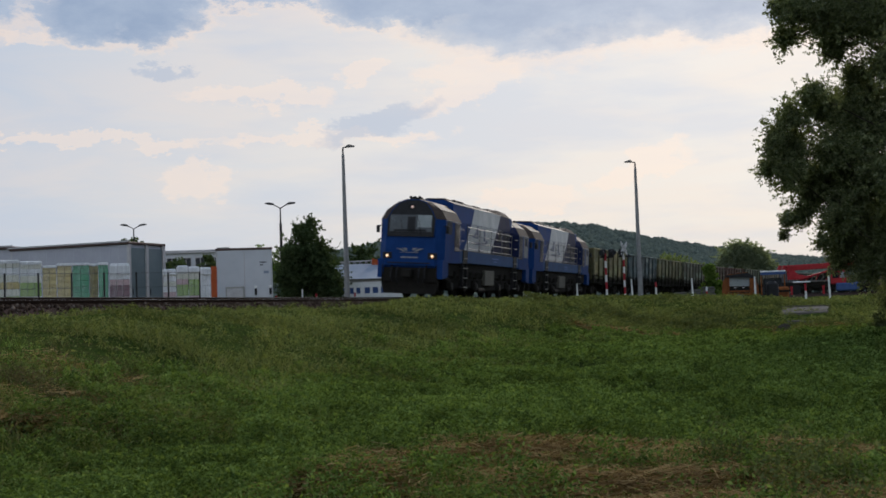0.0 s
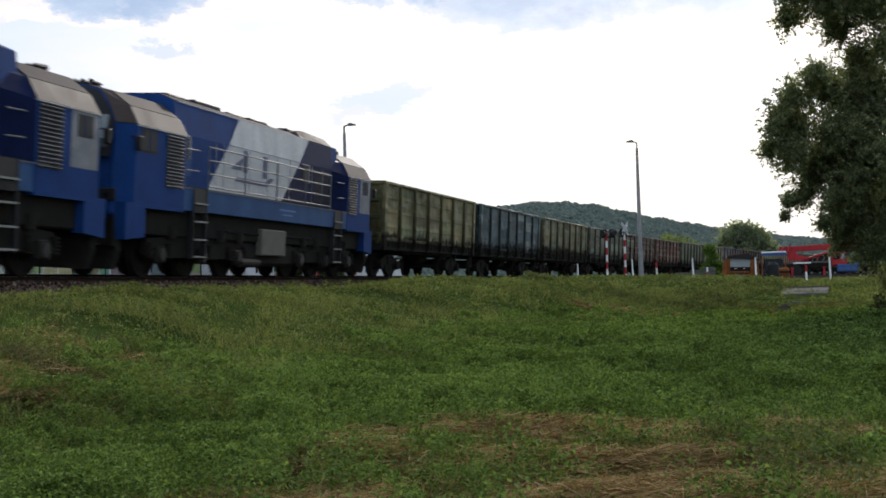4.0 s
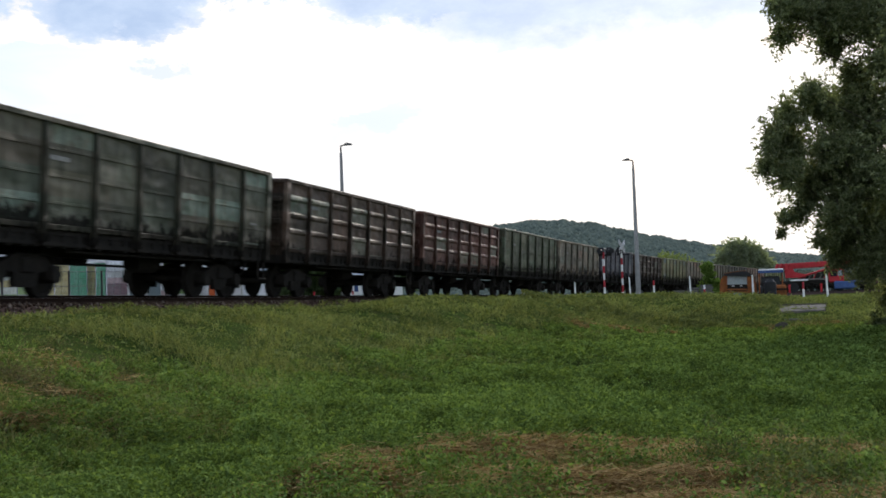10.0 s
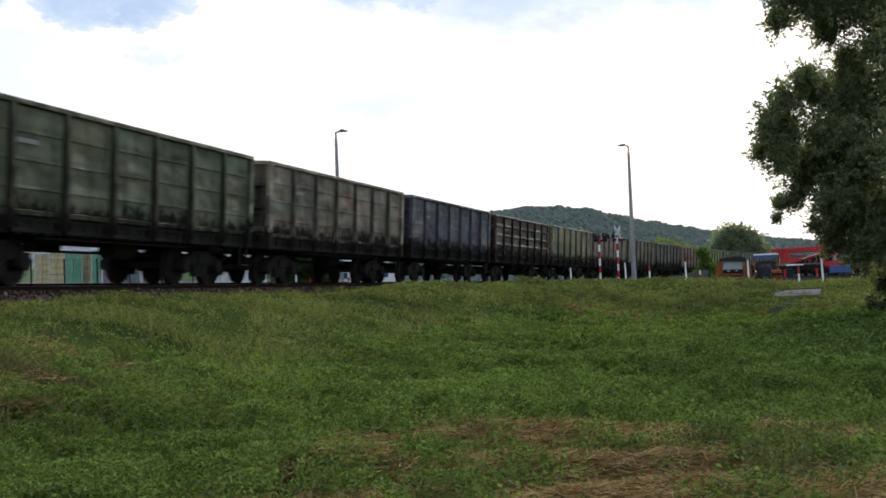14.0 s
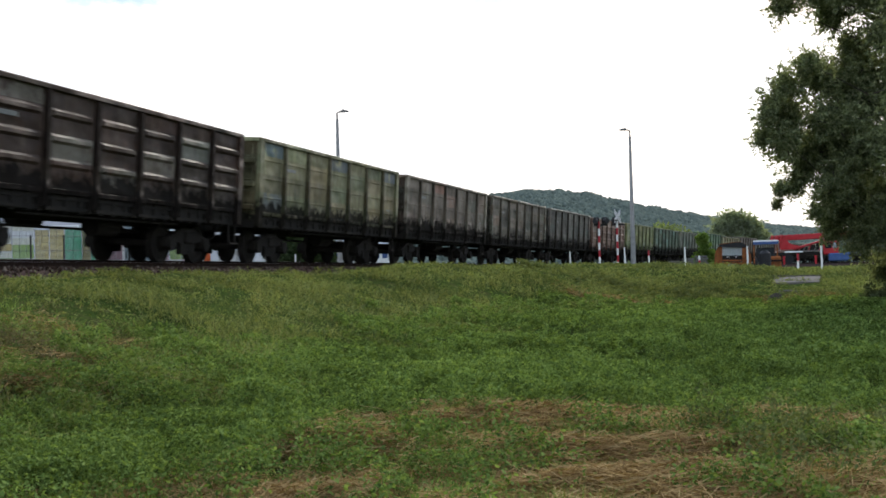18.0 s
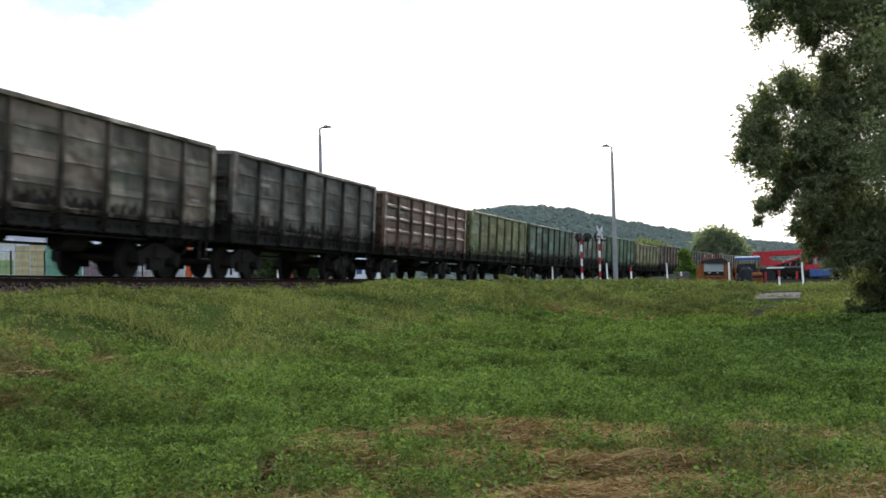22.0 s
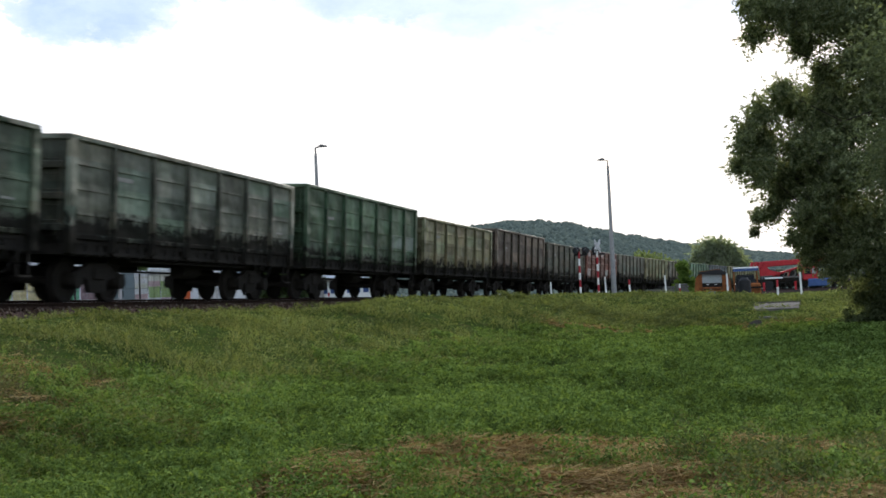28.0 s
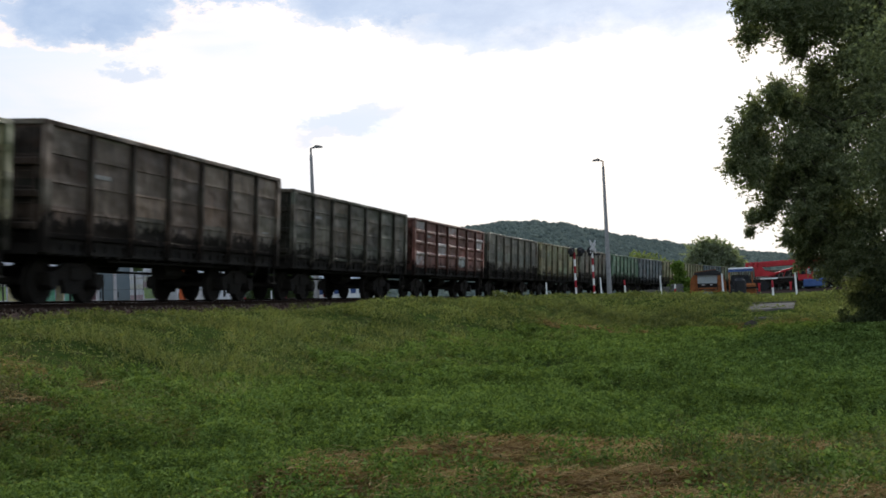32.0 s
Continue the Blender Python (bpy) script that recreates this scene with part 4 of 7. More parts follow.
            tube(bm, (x, sgn * 1.42, 2.19), (x, sgn * 1.42, 3.29), 0.020, seg=6)
            part("rail_post", bm, RAILING, lo)
        for x in (-5.25, 5.1):
            for z in (2.6, 3.1):
                bm = bmesh.new()
                tube(bm, (x - 0.3, sgn * 1.45, z), (x + 0.3, sgn * 1.45, z + 0.02), 0.016, seg=6)
                part("grab_rail", bm, RAILING, lo)
        # steps at both ends of the walkway
        for x in (-4.85, 4.85):
            bm = boxes((x - 0.36, x - 0.32, sgn * 1.36, sgn * 1.49, 0.46, 2.20), (x + 0.32, x + 0.36, sgn * 1.36, sgn * 1.49, 0.46, 2.20), (x - 0.33, x + 0.33, sgn * 1.34, sgn * 1.482, 1.60, 2.19))
            part("step_frame", bm, BLACK, lo)
            for z in (0.50, 0.92, 1.36, 1.80):
                part("step", boxes((x - 0.32, x + 0.32, sgn * 1.34, sgn * 1.53, z, z + 0.04)), MARK, lo, "worn pale step")
    # tanks between the bogies
    part("fuel_tank", boxes((-1.9, 1.9, -1.25, 1.25, 0.32, 0.96), bevel=0.10), STEEL_DARK, lo, "black fuel tank")
    for sgn in (-1, 1):
        part("battery_box", boxes((-0.95, 0.75, sgn * 1.22, sgn * 1.42, 0.62, 1.36), bevel=0.03), DUSTY_BOX, lo, "dusty tan equipment box")
        for x in (-5.9, -3.3, -2.2, 2.3, 3.4, 5.9):
            bm = bmesh.new()
            tube(bm, (x, sgn * 1.28, 0.92), (x, sgn * 1.28, 1.22), 0.13, seg=10)
            part("air_reservoir", bm, STEEL_DARK, lo, "grimy round pot above the bogie")
        bm = bmesh.new()
        tube(bm, (-3.0, sgn * 1.30, 1.20), (3.0, sgn * 1.30, 1.20), 0.035, seg=6), tube(bm, (-2.2, sgn * 1.32, 0.40), (-1.0, sgn * 1.32, 0.40), 0.12, seg=10)
        part("brake_pipe", bm, STEEL_DARK, lo)
    for bx in (-4.3, 4.3):
        b = part("bogie", boxes((-2.5, 2.5, -0.9, 0.9, 0.60, 0.86), bevel=0.03), STEEL_DARK, lo, "three-axle bogie", pose(bx, 0, 0))
        for sgn in (-1, 1):
            bm = bmesh.new()
            prism(bm, [(-2.65, 0.55), (-2.6, 0.90), (-1.5, 0.98), (1.5, 0.98), (2.6, 0.90), (2.65, 0.55), (1.2, 0.48), (-1.2, 0.48)], sgn * 1.06, sgn * 1.20)
            for x in (-2.1, 0, 2.1):
                box(bm, x - 0.22, x + 0.22, sgn * 1.18, sgn * 1.32, 0.34, 0.74, 0.03)
                for dx in (-0.45, 0.45):
                    tube(bm, (x + dx, sgn * 1.2, 0.50), (x + dx, sgn * 1.2, 0.82), 0.09, seg=8)
            part("side_frame", bm, STEEL_DARK, b)
            for x in (-2.1, 0, 2.1):
                bm = bmesh.new()
                tube(bm, (x, sgn * 1.32, 0.54), (x, sgn * 1.37, 0.54), 0.15, seg=12)
                part("axle_cap", bm, surface_tan, b, "dusty axle box cover")
                for dx in (-0.45, 0.45):
                    bm = bmesh.new()
                    for k in range(5):
                        tube(bm, (x + dx, sgn * 1.24, 0.46 + k * 0.075), (x + dx, sgn * 1.24, 0.50 + k * 0.075), 0.115, seg=10)
                    part("spring", bm, STEEL_DARK, b, "grimy coil spring")
        for x in (-2.1, 0, 2.1):
            hang("wheelset", LOCO_WHEEL, STEEL_DARK, b, "steel wheels on an axle", pose(x, 0, 0.525))
    return lo


surface_tan = surface("dusty_tan", (0.022, 0.020, 0.018), (0.045, 0.042, 0.036), 3, 40, 0.8, 0.0, 0.2)
GLASS_FRONT = surface("windscreen_grey", (0.050, 0.058, 0.063), (0.080, 0.088, 0.093), 1.5, 20, 0.25, 0.0, 0.02, grain=0.1, spec=0.3)
DUSTY_BOX = surface("dusty_box", (0.085, 0.08, 0.068), (0.14, 0.132, 0.112), 3, 40, 0.8, 0.0, 0.2)
LOCO_GREY = surface("weathered_white", (0.17, 0.17, 0.18), (0.32, 0.32, 0.33), 1.5, 30, 0.65, 0.0, 0.1, grain=0.3, spec=0.03)
HINGE = surface("panel_seam", (0.20, 0.20, 0.21), (0.30, 0.30, 0.31), 3, 40, 0.7, 0.0, 0.1)
RAILING = surface("railing_paint", (0.09, 0.09, 0.10), (0.16, 0.16, 0.16), 3, 40, 0.5, 0.1, 0.1)
EMBLEM = surface("emblem_grey_blue", (0.05, 0.06, 0.12), (0.12, 0.14, 0.22), 4, 40, 0.6, 0.0, 0.05)
SILL_MARK = surface("faded_writing", (0.07, 0.13, 0.32), (0.12, 0.19, 0.40), 4, 40, 0.6, 0.0, 0.05)
TRIM_LIGHT = surface("pale_window_trim", (0.40, 0.40, 0.40), (0.52, 0.51, 0.50), 4, 40, 0.5, 0.0, 0.05)
SLAT_PALE = surface("dusty_slat", (0.08, 0.085, 0.12), (0.17, 0.17, 0.18), 4, 40, 0.6, 0.0, 0.1)


def new_cab(lo, end, L2):
    """One driver's cab; built looking towards -x and turned round for the other end."""
    turn = pose(0, 0, 0, 0, 0, 0 if end < 0 else 180)
    bm = bmesh.new()
    x0 = -L2
    loft(bm, [cab_ring(x0 + 0.05, 1.12, 1.42, 0.86, 0.16), cab_ring(x0 + 0.42, 1.47, 1.60, 1.0, 0.05), cab_ring(x0 + 2.75, 1.47, 1.62, 1.0)])
    cab = part("cab", bm, BLUE, lo, "blue driver's cab with a large windscreen", turn)
    bm = bmesh.new()
    loft(bm, [cab_ring(x0 + 2.75, 1.465, 2.17, 0.995), [(x0 + 3.45, y * 0.775, 2.17 if z < 2.3 else (3.50 if z < 3.4 else 3.50 + (z - 3.38) * 0.88)) for _, y, z in cab_ring(0, 1.465, 2.17)]])
    part("cab_shoulder", bm, NAVY, cab, "dark blue sloping back of the cab")
    part("cab_side_sill", boxes((x0 + 0.46, x0 + 2.75, -1.478, 1.478, 1.57, 1.65)), BLUE, cab)
    # lower skirts reach down at the corners, and the nose below the lamps
    bm = bmesh.new()
    loft(bm, [[(x0 + 0.02, -1.12, 1.40), (x0 + 0.02, 1.12, 1.40), (x0 + 0.02, 1.12, 1.66), (x0 + 0.02, -1.12, 1.66)],
              [(x0 + 0.4, -1.47, 1.05), (x0 + 0.4, 1.47, 1.05), (x0 + 0.4, 1.47, 1.66), (x0 + 0.4, -1.47, 1.66)]])
    part("buffer_beam", bm, BLUE, cab, "blue buffer beam")
    for sgn in (-1, 1):
        part("corner_skirt", prism(bmesh.new(), [(x0 + 0.12, 0.84), (x0 + 0.12, 1.66), (x0 + 0.95, 1.66), (x0 + 0.95, 0.92)], sgn * 1.20, sgn * 1.475), BLUE, cab, "blue corner skirt")
    bm = bmesh.new()
    prism(bm, [(-1.15, 0.18), (1.15, 0.18), (1.28, 0.60), (1.18, 1.30), (-1.18, 1.30), (-1.28, 0.60)], x0 + 0.10, x0 + 0.32, "x")
    box(bm, x0 + 0.06, x0 + 0.12, -1.22, 1.22, 0.50, 0.58)
    part("snow_plough", bm, STEEL_DARK, cab, "black snow plough")
    bm = boxes((x0 - 0.38, x0 + 0.2, -0.20, 0.20, 0.86, 1.24), bevel=0.05)
    part("coupler", bm, STEEL_DARK, cab, "heavy cast coupler")

    def front(z):
        return x0 + 0.05 + 0.16 * max(0.0, z - 2.75)
    # black visor field, windscreen, blind
    prof = [(-1.05, 2.64), (1.05, 2.64), (1.075, 3.40), (0.885, 3.77), (0.61, 4.11), (0.24, 4.225), (-0.24, 4.225), (-0.61, 4.11), (-0.885, 3.77), (-1.075, 3.40)]
    bm = bmesh.new()
    va = [bm.verts.new((front(z) - 0.012, y, z)) for y, z in prof]
    vb = [bm.verts.new((front(z) + 0.03, y, z)) for y, z in prof]
    bm.faces.new(va), bm.faces.new(vb[::-1])
    for i in range(len(prof)):
        bm.faces.new((va[i], vb[i], vb[(i + 1) % len(prof)], va[(i + 1) % len(prof)]))
    bmesh.ops.recalc_face_normals(bm, faces=bm.faces[:])
    part("windscreen_surround", bm, BLACK, cab, "black windscreen surround")
    def pane(name, y0, y1, z0, z1, mat, off, label=""):
        bm = bmesh.new()
        q = [(front(z) - off, y, z) for y, z in ((y0, z0), (y1, z0), (y1, z1), (y0, z1))]
        r = [(x + 0.01, y, z) for x, y, z in q]
        loft(bm, [q, r])
        part(name, bm, mat, cab, label)
    pane("windscreen", -0.96, 0.96, 2.84, 3.58, GLASS_FRONT, 0.020, "grey windscreen glass")
    # flat black pane paints the dark of the cab interior on the glass
    pane("centre_shadow", -0.20, 0.16, 2.86, 3.50, BLACK, 0.024)
    pane("desk", -0.70, 0.75, 2.85, 2.95, BLACK, 0.024)
    pane("sun_blind", -0.92, -0.30, 3.04, 3.57, GLASS_PALE, 0.026, "pale pane at one side of the windscreen")
    bm = bmesh.new()
    for y in (-0.45, 0.35):
        tube(bm, (front(2.8) - 0.04, y, 2.8), (front(3.4) - 0.04, y + 0.12, 3.4), 0.012, seg=5)
    part("wiper", bm, BLACK, cab)
    # lamps
    for y, z, r in ((-1.02, 1.80, 0.06), (1.02, 1.80, 0.06), (0.0, 3.93, 0.05)):
        bm = bmesh.new()
        box(bm, front(z) - 0.03, front(z) + 0.06, y - 0.20, y + 0.20, z - 0.13, z + 0.15, 0.02)
        part("lamp_housing", bm, BLACK, cab)
        bm = bmesh.new()
        tube(bm, (front(z) - 0.045, y, z), (front(z) - 0.02, y, z), r, seg=14)
        part("headlamp", bm, (LAMP_WARM if z < 3 else LAMP_PALE) if end < 0 else GLASS, cab, "lit headlamp" if end < 0 else "unlit headlamp")
    # emblem and running number as plain bars
    bm = bmesh.new()
    for sgn in (-1, 1):
        prism(bm, [(sgn * 0.16, 1.99), (sgn * 0.30, 1.99), (sgn * 0.62, 2.13), (sgn * 0.40, 2.12)], x0 + 0.035, x0 + 0.052, "x")
        prism(bm, [(sgn * 0.10, 2.04), (sgn * 0.20, 2.04), (sgn * 0.34, 2.15), (sgn * 0.14, 2.14)], x0 + 0.035, x0 + 0.052, "x")
    box(bm, x0 + 0.035, x0 + 0.052, -0.42, 0.42, 1.94, 1.965)
    part("front_emblem", bm, LOCO_GREY, cab, "pale winged emblem shapes")
    part("number_bar", boxes((x0 + 0.032, x0 + 0.052, -0.36, 0.40, 1.71, 1.77)), LOCO_GREY, cab, "pale number bar")
    # hoses, steps and lamp irons round the buffer beam
    for y in (-0.75, -0.5, 0.5, 0.75):
        bm = bmesh.new()
        pts = [(x0 - 0.02, y, 1.32), (x0 - 0.16, y, 1.16), (x0 - 0.18, y, 0.86), (x0 - 0.06, y * 0.9, 0.66)]
        for a, b in zip(pts, pts[1:]):
            tube(bm, a, b, 0.03, seg=6)
        part("air_hose", bm, BLACK, cab, "black hanging air hose")
    for y in (-1.0, 1.0):
        part("shunter_step", boxes((x0 - 0.06, x0 + 0.25, y - 0.26, y + 0.26, 0.70, 0.74), (x0 + 0.0, x0 + 0.04, y - 0.24, y - 0.20, 0.74, 1.42), (x0 + 0.0, x0 + 0.04, y + 0.20, y + 0.24, 0.74, 1.42)), STEEL_DARK, cab, "step below the nose")
    bm = bmesh.new()
    tube(bm, (x0 - 0.04, -0.95, 1.50), (x0 - 0.04, 0.95, 1.50), 0.022, seg=6)
    part("front_handrail", bm, BLACK, cab, "black handrail across the nose")
    # side windows, vent louvres, door, mirror
    for sgn in (-1, 1):
        if end > 0:
            part("white_flank", boxes((x0 + 0.50, x0 + 1.52, sgn * 1.462, sgn * 1.4725, 2.22, 3.36)), LOCO_GREY, cab, "weathered white field round the window")
        part("window_frame", boxes((x0 + 0.66, x0 + 1.36, sgn * 1.460, sgn * 1.474, 2.80, 3.34)), HINGE if end > 0 else BLACK, cab, "pale window frame" if end > 0 else "")
        part("side_window", boxes((x0 + 0.72, x0 + 1.30, sgn * 1.465, sgn * 1.480, 2.85, 3.31), bevel=0.008), BLACK, cab, "dark side window")
        part("window_pillar", boxes((x0 + 1.02, x0 + 1.05, sgn * 1.465, sgn * 1.485, 2.85, 3.31)), BLUE, cab)
        part("vent", boxes((x0 + 1.82, x0 + 2.66, sgn * 1.462, sgn * 1.474, 2.10, 3.36)), BLACK, cab, "louvred vent")
        part("mirror", boxes((x0 + 0.30, x0 + 0.42, sgn * 1.52, sgn * 1.66, 2.80, 3.12), bevel=0.02), BLACK, cab)
        part("mirror_arm", boxes((x0 + 0.34, x0 + 0.38, sgn * 1.40, sgn * 1.60, 3.10, 3.13)), BLACK, cab)
        for k in range(15):
            hang("slat", SLAT, SLAT_PALE, cab, "", pose(x0 + 2.24, sgn * 1.478, 2.15 + k * 0.083, sgn * -30, 0, 0))
        part("gutter", boxes((x0 + 0.46, x0 + 2.78, sgn * 1.468, sgn * 1.492, 3.365, 3.39)), TRIM_LIGHT, cab, "pale gutter under the roof")
    # roof: grey facets that wrap round the front, horns
    for sgn in (-1, 1):
        for quad in ([(0.151, 1.12, 3.40), (0.4515, 1.47, 3.40), (0.4725, 1.23, 3.80), (0.218, 0.914, 3.80)], [(0.218, 0.914, 3.80), (0.4725, 1.23, 3.80), (0.49, 0.74, 4.14), (0.272, 0.636, 4.14)],
                     [(0.272, 0.636, 4.14), (0.49, 0.74, 4.14), (0.4955, 0.30, 4.26), (0.29, 0.258, 4.26)]):
            bm = bmesh.new()
            q = [(x0 + x, sgn * y, z) for x, y, z in quad]
            loft(bm, [q, [(x - 0.008, y + sgn * 0.010, z + 0.010) for x, y, z in q]])
            part("roof_panel", bm, LOCO_ROOF, cab)
    bm = bmesh.new()
    q = [(x0 + 0.29, -0.258, 4.26), (x0 + 0.4955, -0.30, 4.26), (x0 + 0.4955, 0.30, 4.26), (x0 + 0.29, 0.258, 4.26)]
    loft(bm, [q, [(x - 0.005, y, z + 0.012) for x, y, z in q]])
    part("roof_panel", bm, LOCO_ROOF, cab)
    for sgn in (-1, 1):
        bm = bmesh.new()
        q = [(x0 + 0.50, sgn * 1.235, 3.805), (x0 + 2.75, sgn * 1.235, 3.805), (x0 + 2.75, sgn * 0.745, 4.145), (x0 + 0.52, sgn * 0.745, 4.145)]
        r = [(x, y + sgn * 0.012, z + 0.014) for x, y, z in q]
        loft(bm, [q, r])
        part("roof_panel", bm, LOCO_ROOF, cab, "grey roof panel")
        q = [(x0 + 0.46, sgn * 1.474, 3.388), (x0 + 2.75, sgn * 1.474, 3.388), (x0 + 2.75, sgn * 1.236, 3.798), (x0 + 0.50, sgn * 1.236, 3.798)]
        r = [(x, y + sgn * 0.014, z + 0.008) for x, y, z in q]
        bm = bmesh.new()
        loft(bm, [q, r])
        part("roof_panel", bm, LOCO_ROOF, cab)
    bm = bmesh.new()
    loft(bm, [[(x0 + 0.5, y, z + 0.012) for y, z in ((-0.74, 4.14), (-0.3, 4.265), (0.3, 4.265), (0.74, 4.14))], [(x0 + 2.75, y, z + 0.012) for y, z in ((-0.74, 4.14), (-0.3, 4.265), (0.3, 4.265), (0.74, 4.14))]])
    part("cab_roof", bm, LOCO_ROOF, cab, "grey cab roof")
    bm = bmesh.new()
    for y in (-0.2, 0.02, 0.2):
        tube(bm, (x0 + 0.55, y, 4.36), (x0 + 1.0, y, 4.36), 0.07, 0.03, seg=8)
    box(bm, x0 + 0.8, x0 + 0.9, -0.25, 0.25, 4.26, 4.36)
    part("horn", bm, BLACK, cab, "black air horns")
    return cab


LAMP_PALE = glow_mat("lit_lamp_pale", (1.0, 0.70, 0.58), 0.32)
_bm = boxes((-0.39, 0.39, -0.025, 0.025, -0.008, 0.008))
SLAT = bpy.data.meshes.new("slat")
_bm.to_mesh(SLAT)
_bm.free()
N_WAGONS = 43
LOCO_LENGTH = 17.55
build_train()
LOCOS = [build_loco()]
LOCOS.append(copy_thing(LOCOS[0], pose(0, 0, 0)))
for c in LOCOS[1].children_recursive:
    if c.name.startswith("headlamp"):
        c.material_slots[0].link = "OBJECT"
        c.material_slots[0].material = GLASS
        tagged(c, "unlit headlamp")
for lo, state in zip(LOCOS, ("lit headlamps", "its lamps unlit")):
    tagged(lo, "blue and white diesel locomotive with " + state, "locomotive", "locomotives of the train")


# ---------------------------------------------------------------- lamps, posts and crossing signals
def polar(bearing, dist):
    return dist * math.sin(radians(bearing)), dist * math.cos(radians(bearing))


def floor_at(x, y):
    return float(ground_z(np.array([x]), np.array([y]))[0])


def street_lamp(bearing, dist, top, arm, lean=0.0, label=""):
    x, y = polar(bearing, dist)
    g = floor_at(x, y) - 0.15
    lamp = new("street_lamp")
    lamp.matrix_basis = pose(x, y, g, 0, lean, -bearing)
    h = top - g
    bm = bmesh.new()
    tube(bm, (0, 0, 0), (0, 0, h - 0.35), 0.16, 0.075, seg=12)
    part("pole", bm, POLE_GREY, lamp, "tapered grey concrete pole")
    bm = bmesh.new()
    tube(bm, (0, 0, h - 0.4), (0, 0, h), 0.045, seg=8)
    tube(bm, (0, 0, h), (arm * 0.22, 0, h + 0.06), 0.04, seg=8)
    part("arm", bm, STEEL_WORN, lamp)
    bm = bmesh.new()
    loft(bm, [[(arm * 0.18, -0.06, h + 0.02), (arm * 0.18, 0.06, h + 0.02), (arm * 0.18, 0.06, h + 0.12), (arm * 0.18, -0.06, h + 0.12)],
              [(arm * 0.30, -0.13, h + 0.02), (arm * 0.30, 0.13, h + 0.02), (arm * 0.30, 0.11, h + 0.17), (arm * 0.30, -0.11, h + 0.17)],
              [(arm * 0.62, -0.07, h + 0.03), (arm * 0.62, 0.07, h + 0.03), (arm * 0.62, 0.06, h + 0.09), (arm * 0.62, -0.06, h + 0.09)]])
    part("lamp_head", bm, STEEL_WORN, lamp, "grey lamp head")
    tagged(lamp, label or "tall grey concrete street lamp with a single head", "street lamp", "single street lamps")


street_lamp(-4.12, 62, 9.95, 1.0)
street_lamp(9.95, 72, 9.72, -1.0)


def double_lamp(bearing, dist, top):
    x, y = polar(bearing, dist)
    g = floor_at(x, y) - 0.15
    lamp = new("street_lamp")
    lamp.matrix_basis = pose(x, y, g, 0, 0, -bearing)
    h = top - g
    bm = bmesh.new()
    tube(bm, (0, 0, 0), (0, 0, h - 1.4), 0.13, 0.10, seg=10)
    tube(bm, (0, 0, h - 1.4), (0, 0, h - 0.2), 0.06, 0.05, seg=8)
    part("pole", bm, BLACK, lamp, "dark slender pole")
    for sgn in (-1, 1):
        bm = bmesh.new()
        tube(bm, (0, 0, h - 0.25), (sgn * 0.55, 0, h + 0.05), 0.04, seg=6)
        part("arm", bm, BLACK, lamp)
        bm = bmesh.new()
        loft(bm, [[(sgn * 0.45, -0.1, h), (sgn * 0.45, 0.1, h), (sgn * 0.45, 0.08, h + 0.1), (sgn * 0.45, -0.08, h + 0.1)],
                  [(sgn * 0.75, -0.17, h + 0.02), (sgn * 0.75, 0.17, h + 0.02), (sgn * 0.75, 0.14, h + 0.2), (sgn * 0.75, -0.14, h + 0.2)],
                  [(sgn * 1.15, -0.08, h + 0.1), (sgn * 1.15, 0.08, h + 0.1), (sgn * 1.15, 0.07, h + 0.18), (sgn * 1.15, -0.07, h + 0.18)]])
        part("lamp_head", bm, BLACK, lamp, "dark lamp head")
    tagged(lamp, "dark double-armed street lamp behind the yard", "street lamp", "double street lamps")


double_lamp(-7.2, 90, 9.6)
double_lamp(-14.05, 110, 9.75)


def band_post(name, bearing, dist, height, bands, label, group, r=0.055, base=None):
    """A round post built of painted bands, bottom upwards."""
    x, y = polar(bearing, dist)
    p = new(name)
    p.matrix_basis = pose(x, y, floor_at(x, y) - 0.08 if base is None else base, random.uniform(-1, 1), random.uniform(-2.5, 0.5), 0)
    z = 0.0
    n = len(bands)
    for i, c in enumerate(bands):
        bm = bmesh.new()
        z1 = (i + 1) / n * (height + 0.08)
        tube(bm, (0, 0, z), (0, 0, z1), r, r * (0.75 if i == n - 1 and n == 1 else 1), seg=10)
        part("band" if n > 1 else "shaft", bm, RED if c == "r" else WHITE, p)
        z = z1
    tagged(p, label, "post", group)
    return p


for b, d, h, bands in ((6.95, 66, 0.85, "w"), (9.57, 70, 0.98, "w"), (10.69, 74, 0.72, "wwr"), (12.39, 70, 1.1, "w"), (13.04, 74, 0.78, "wwrw"),
                       (15.25, 62, 1.05, "w"), (17.5, 66, 0.9, "wwr"), (18.56, 62, 1.02, "w")):
    band_post("marker_post", b, d, h + 0.17, bands, "white painted marker post by the road" if bands == "w" else "white marker post with a red band", "marker posts by the road")
for b, d, h, bands in ((-7.52, 66, 0.55, "wr"), (-6.27, 66, 0.85, "w"), (-5.6, 66, 0.6, "wr"), (-3.75, 66, 0.8, "rwrw"), (-3.42, 66, 1.0, "w")):
    band_post("marker_post", b, d, h, bands, "small roadside post beyond the track", "marker posts beyond the track", base=1.75)


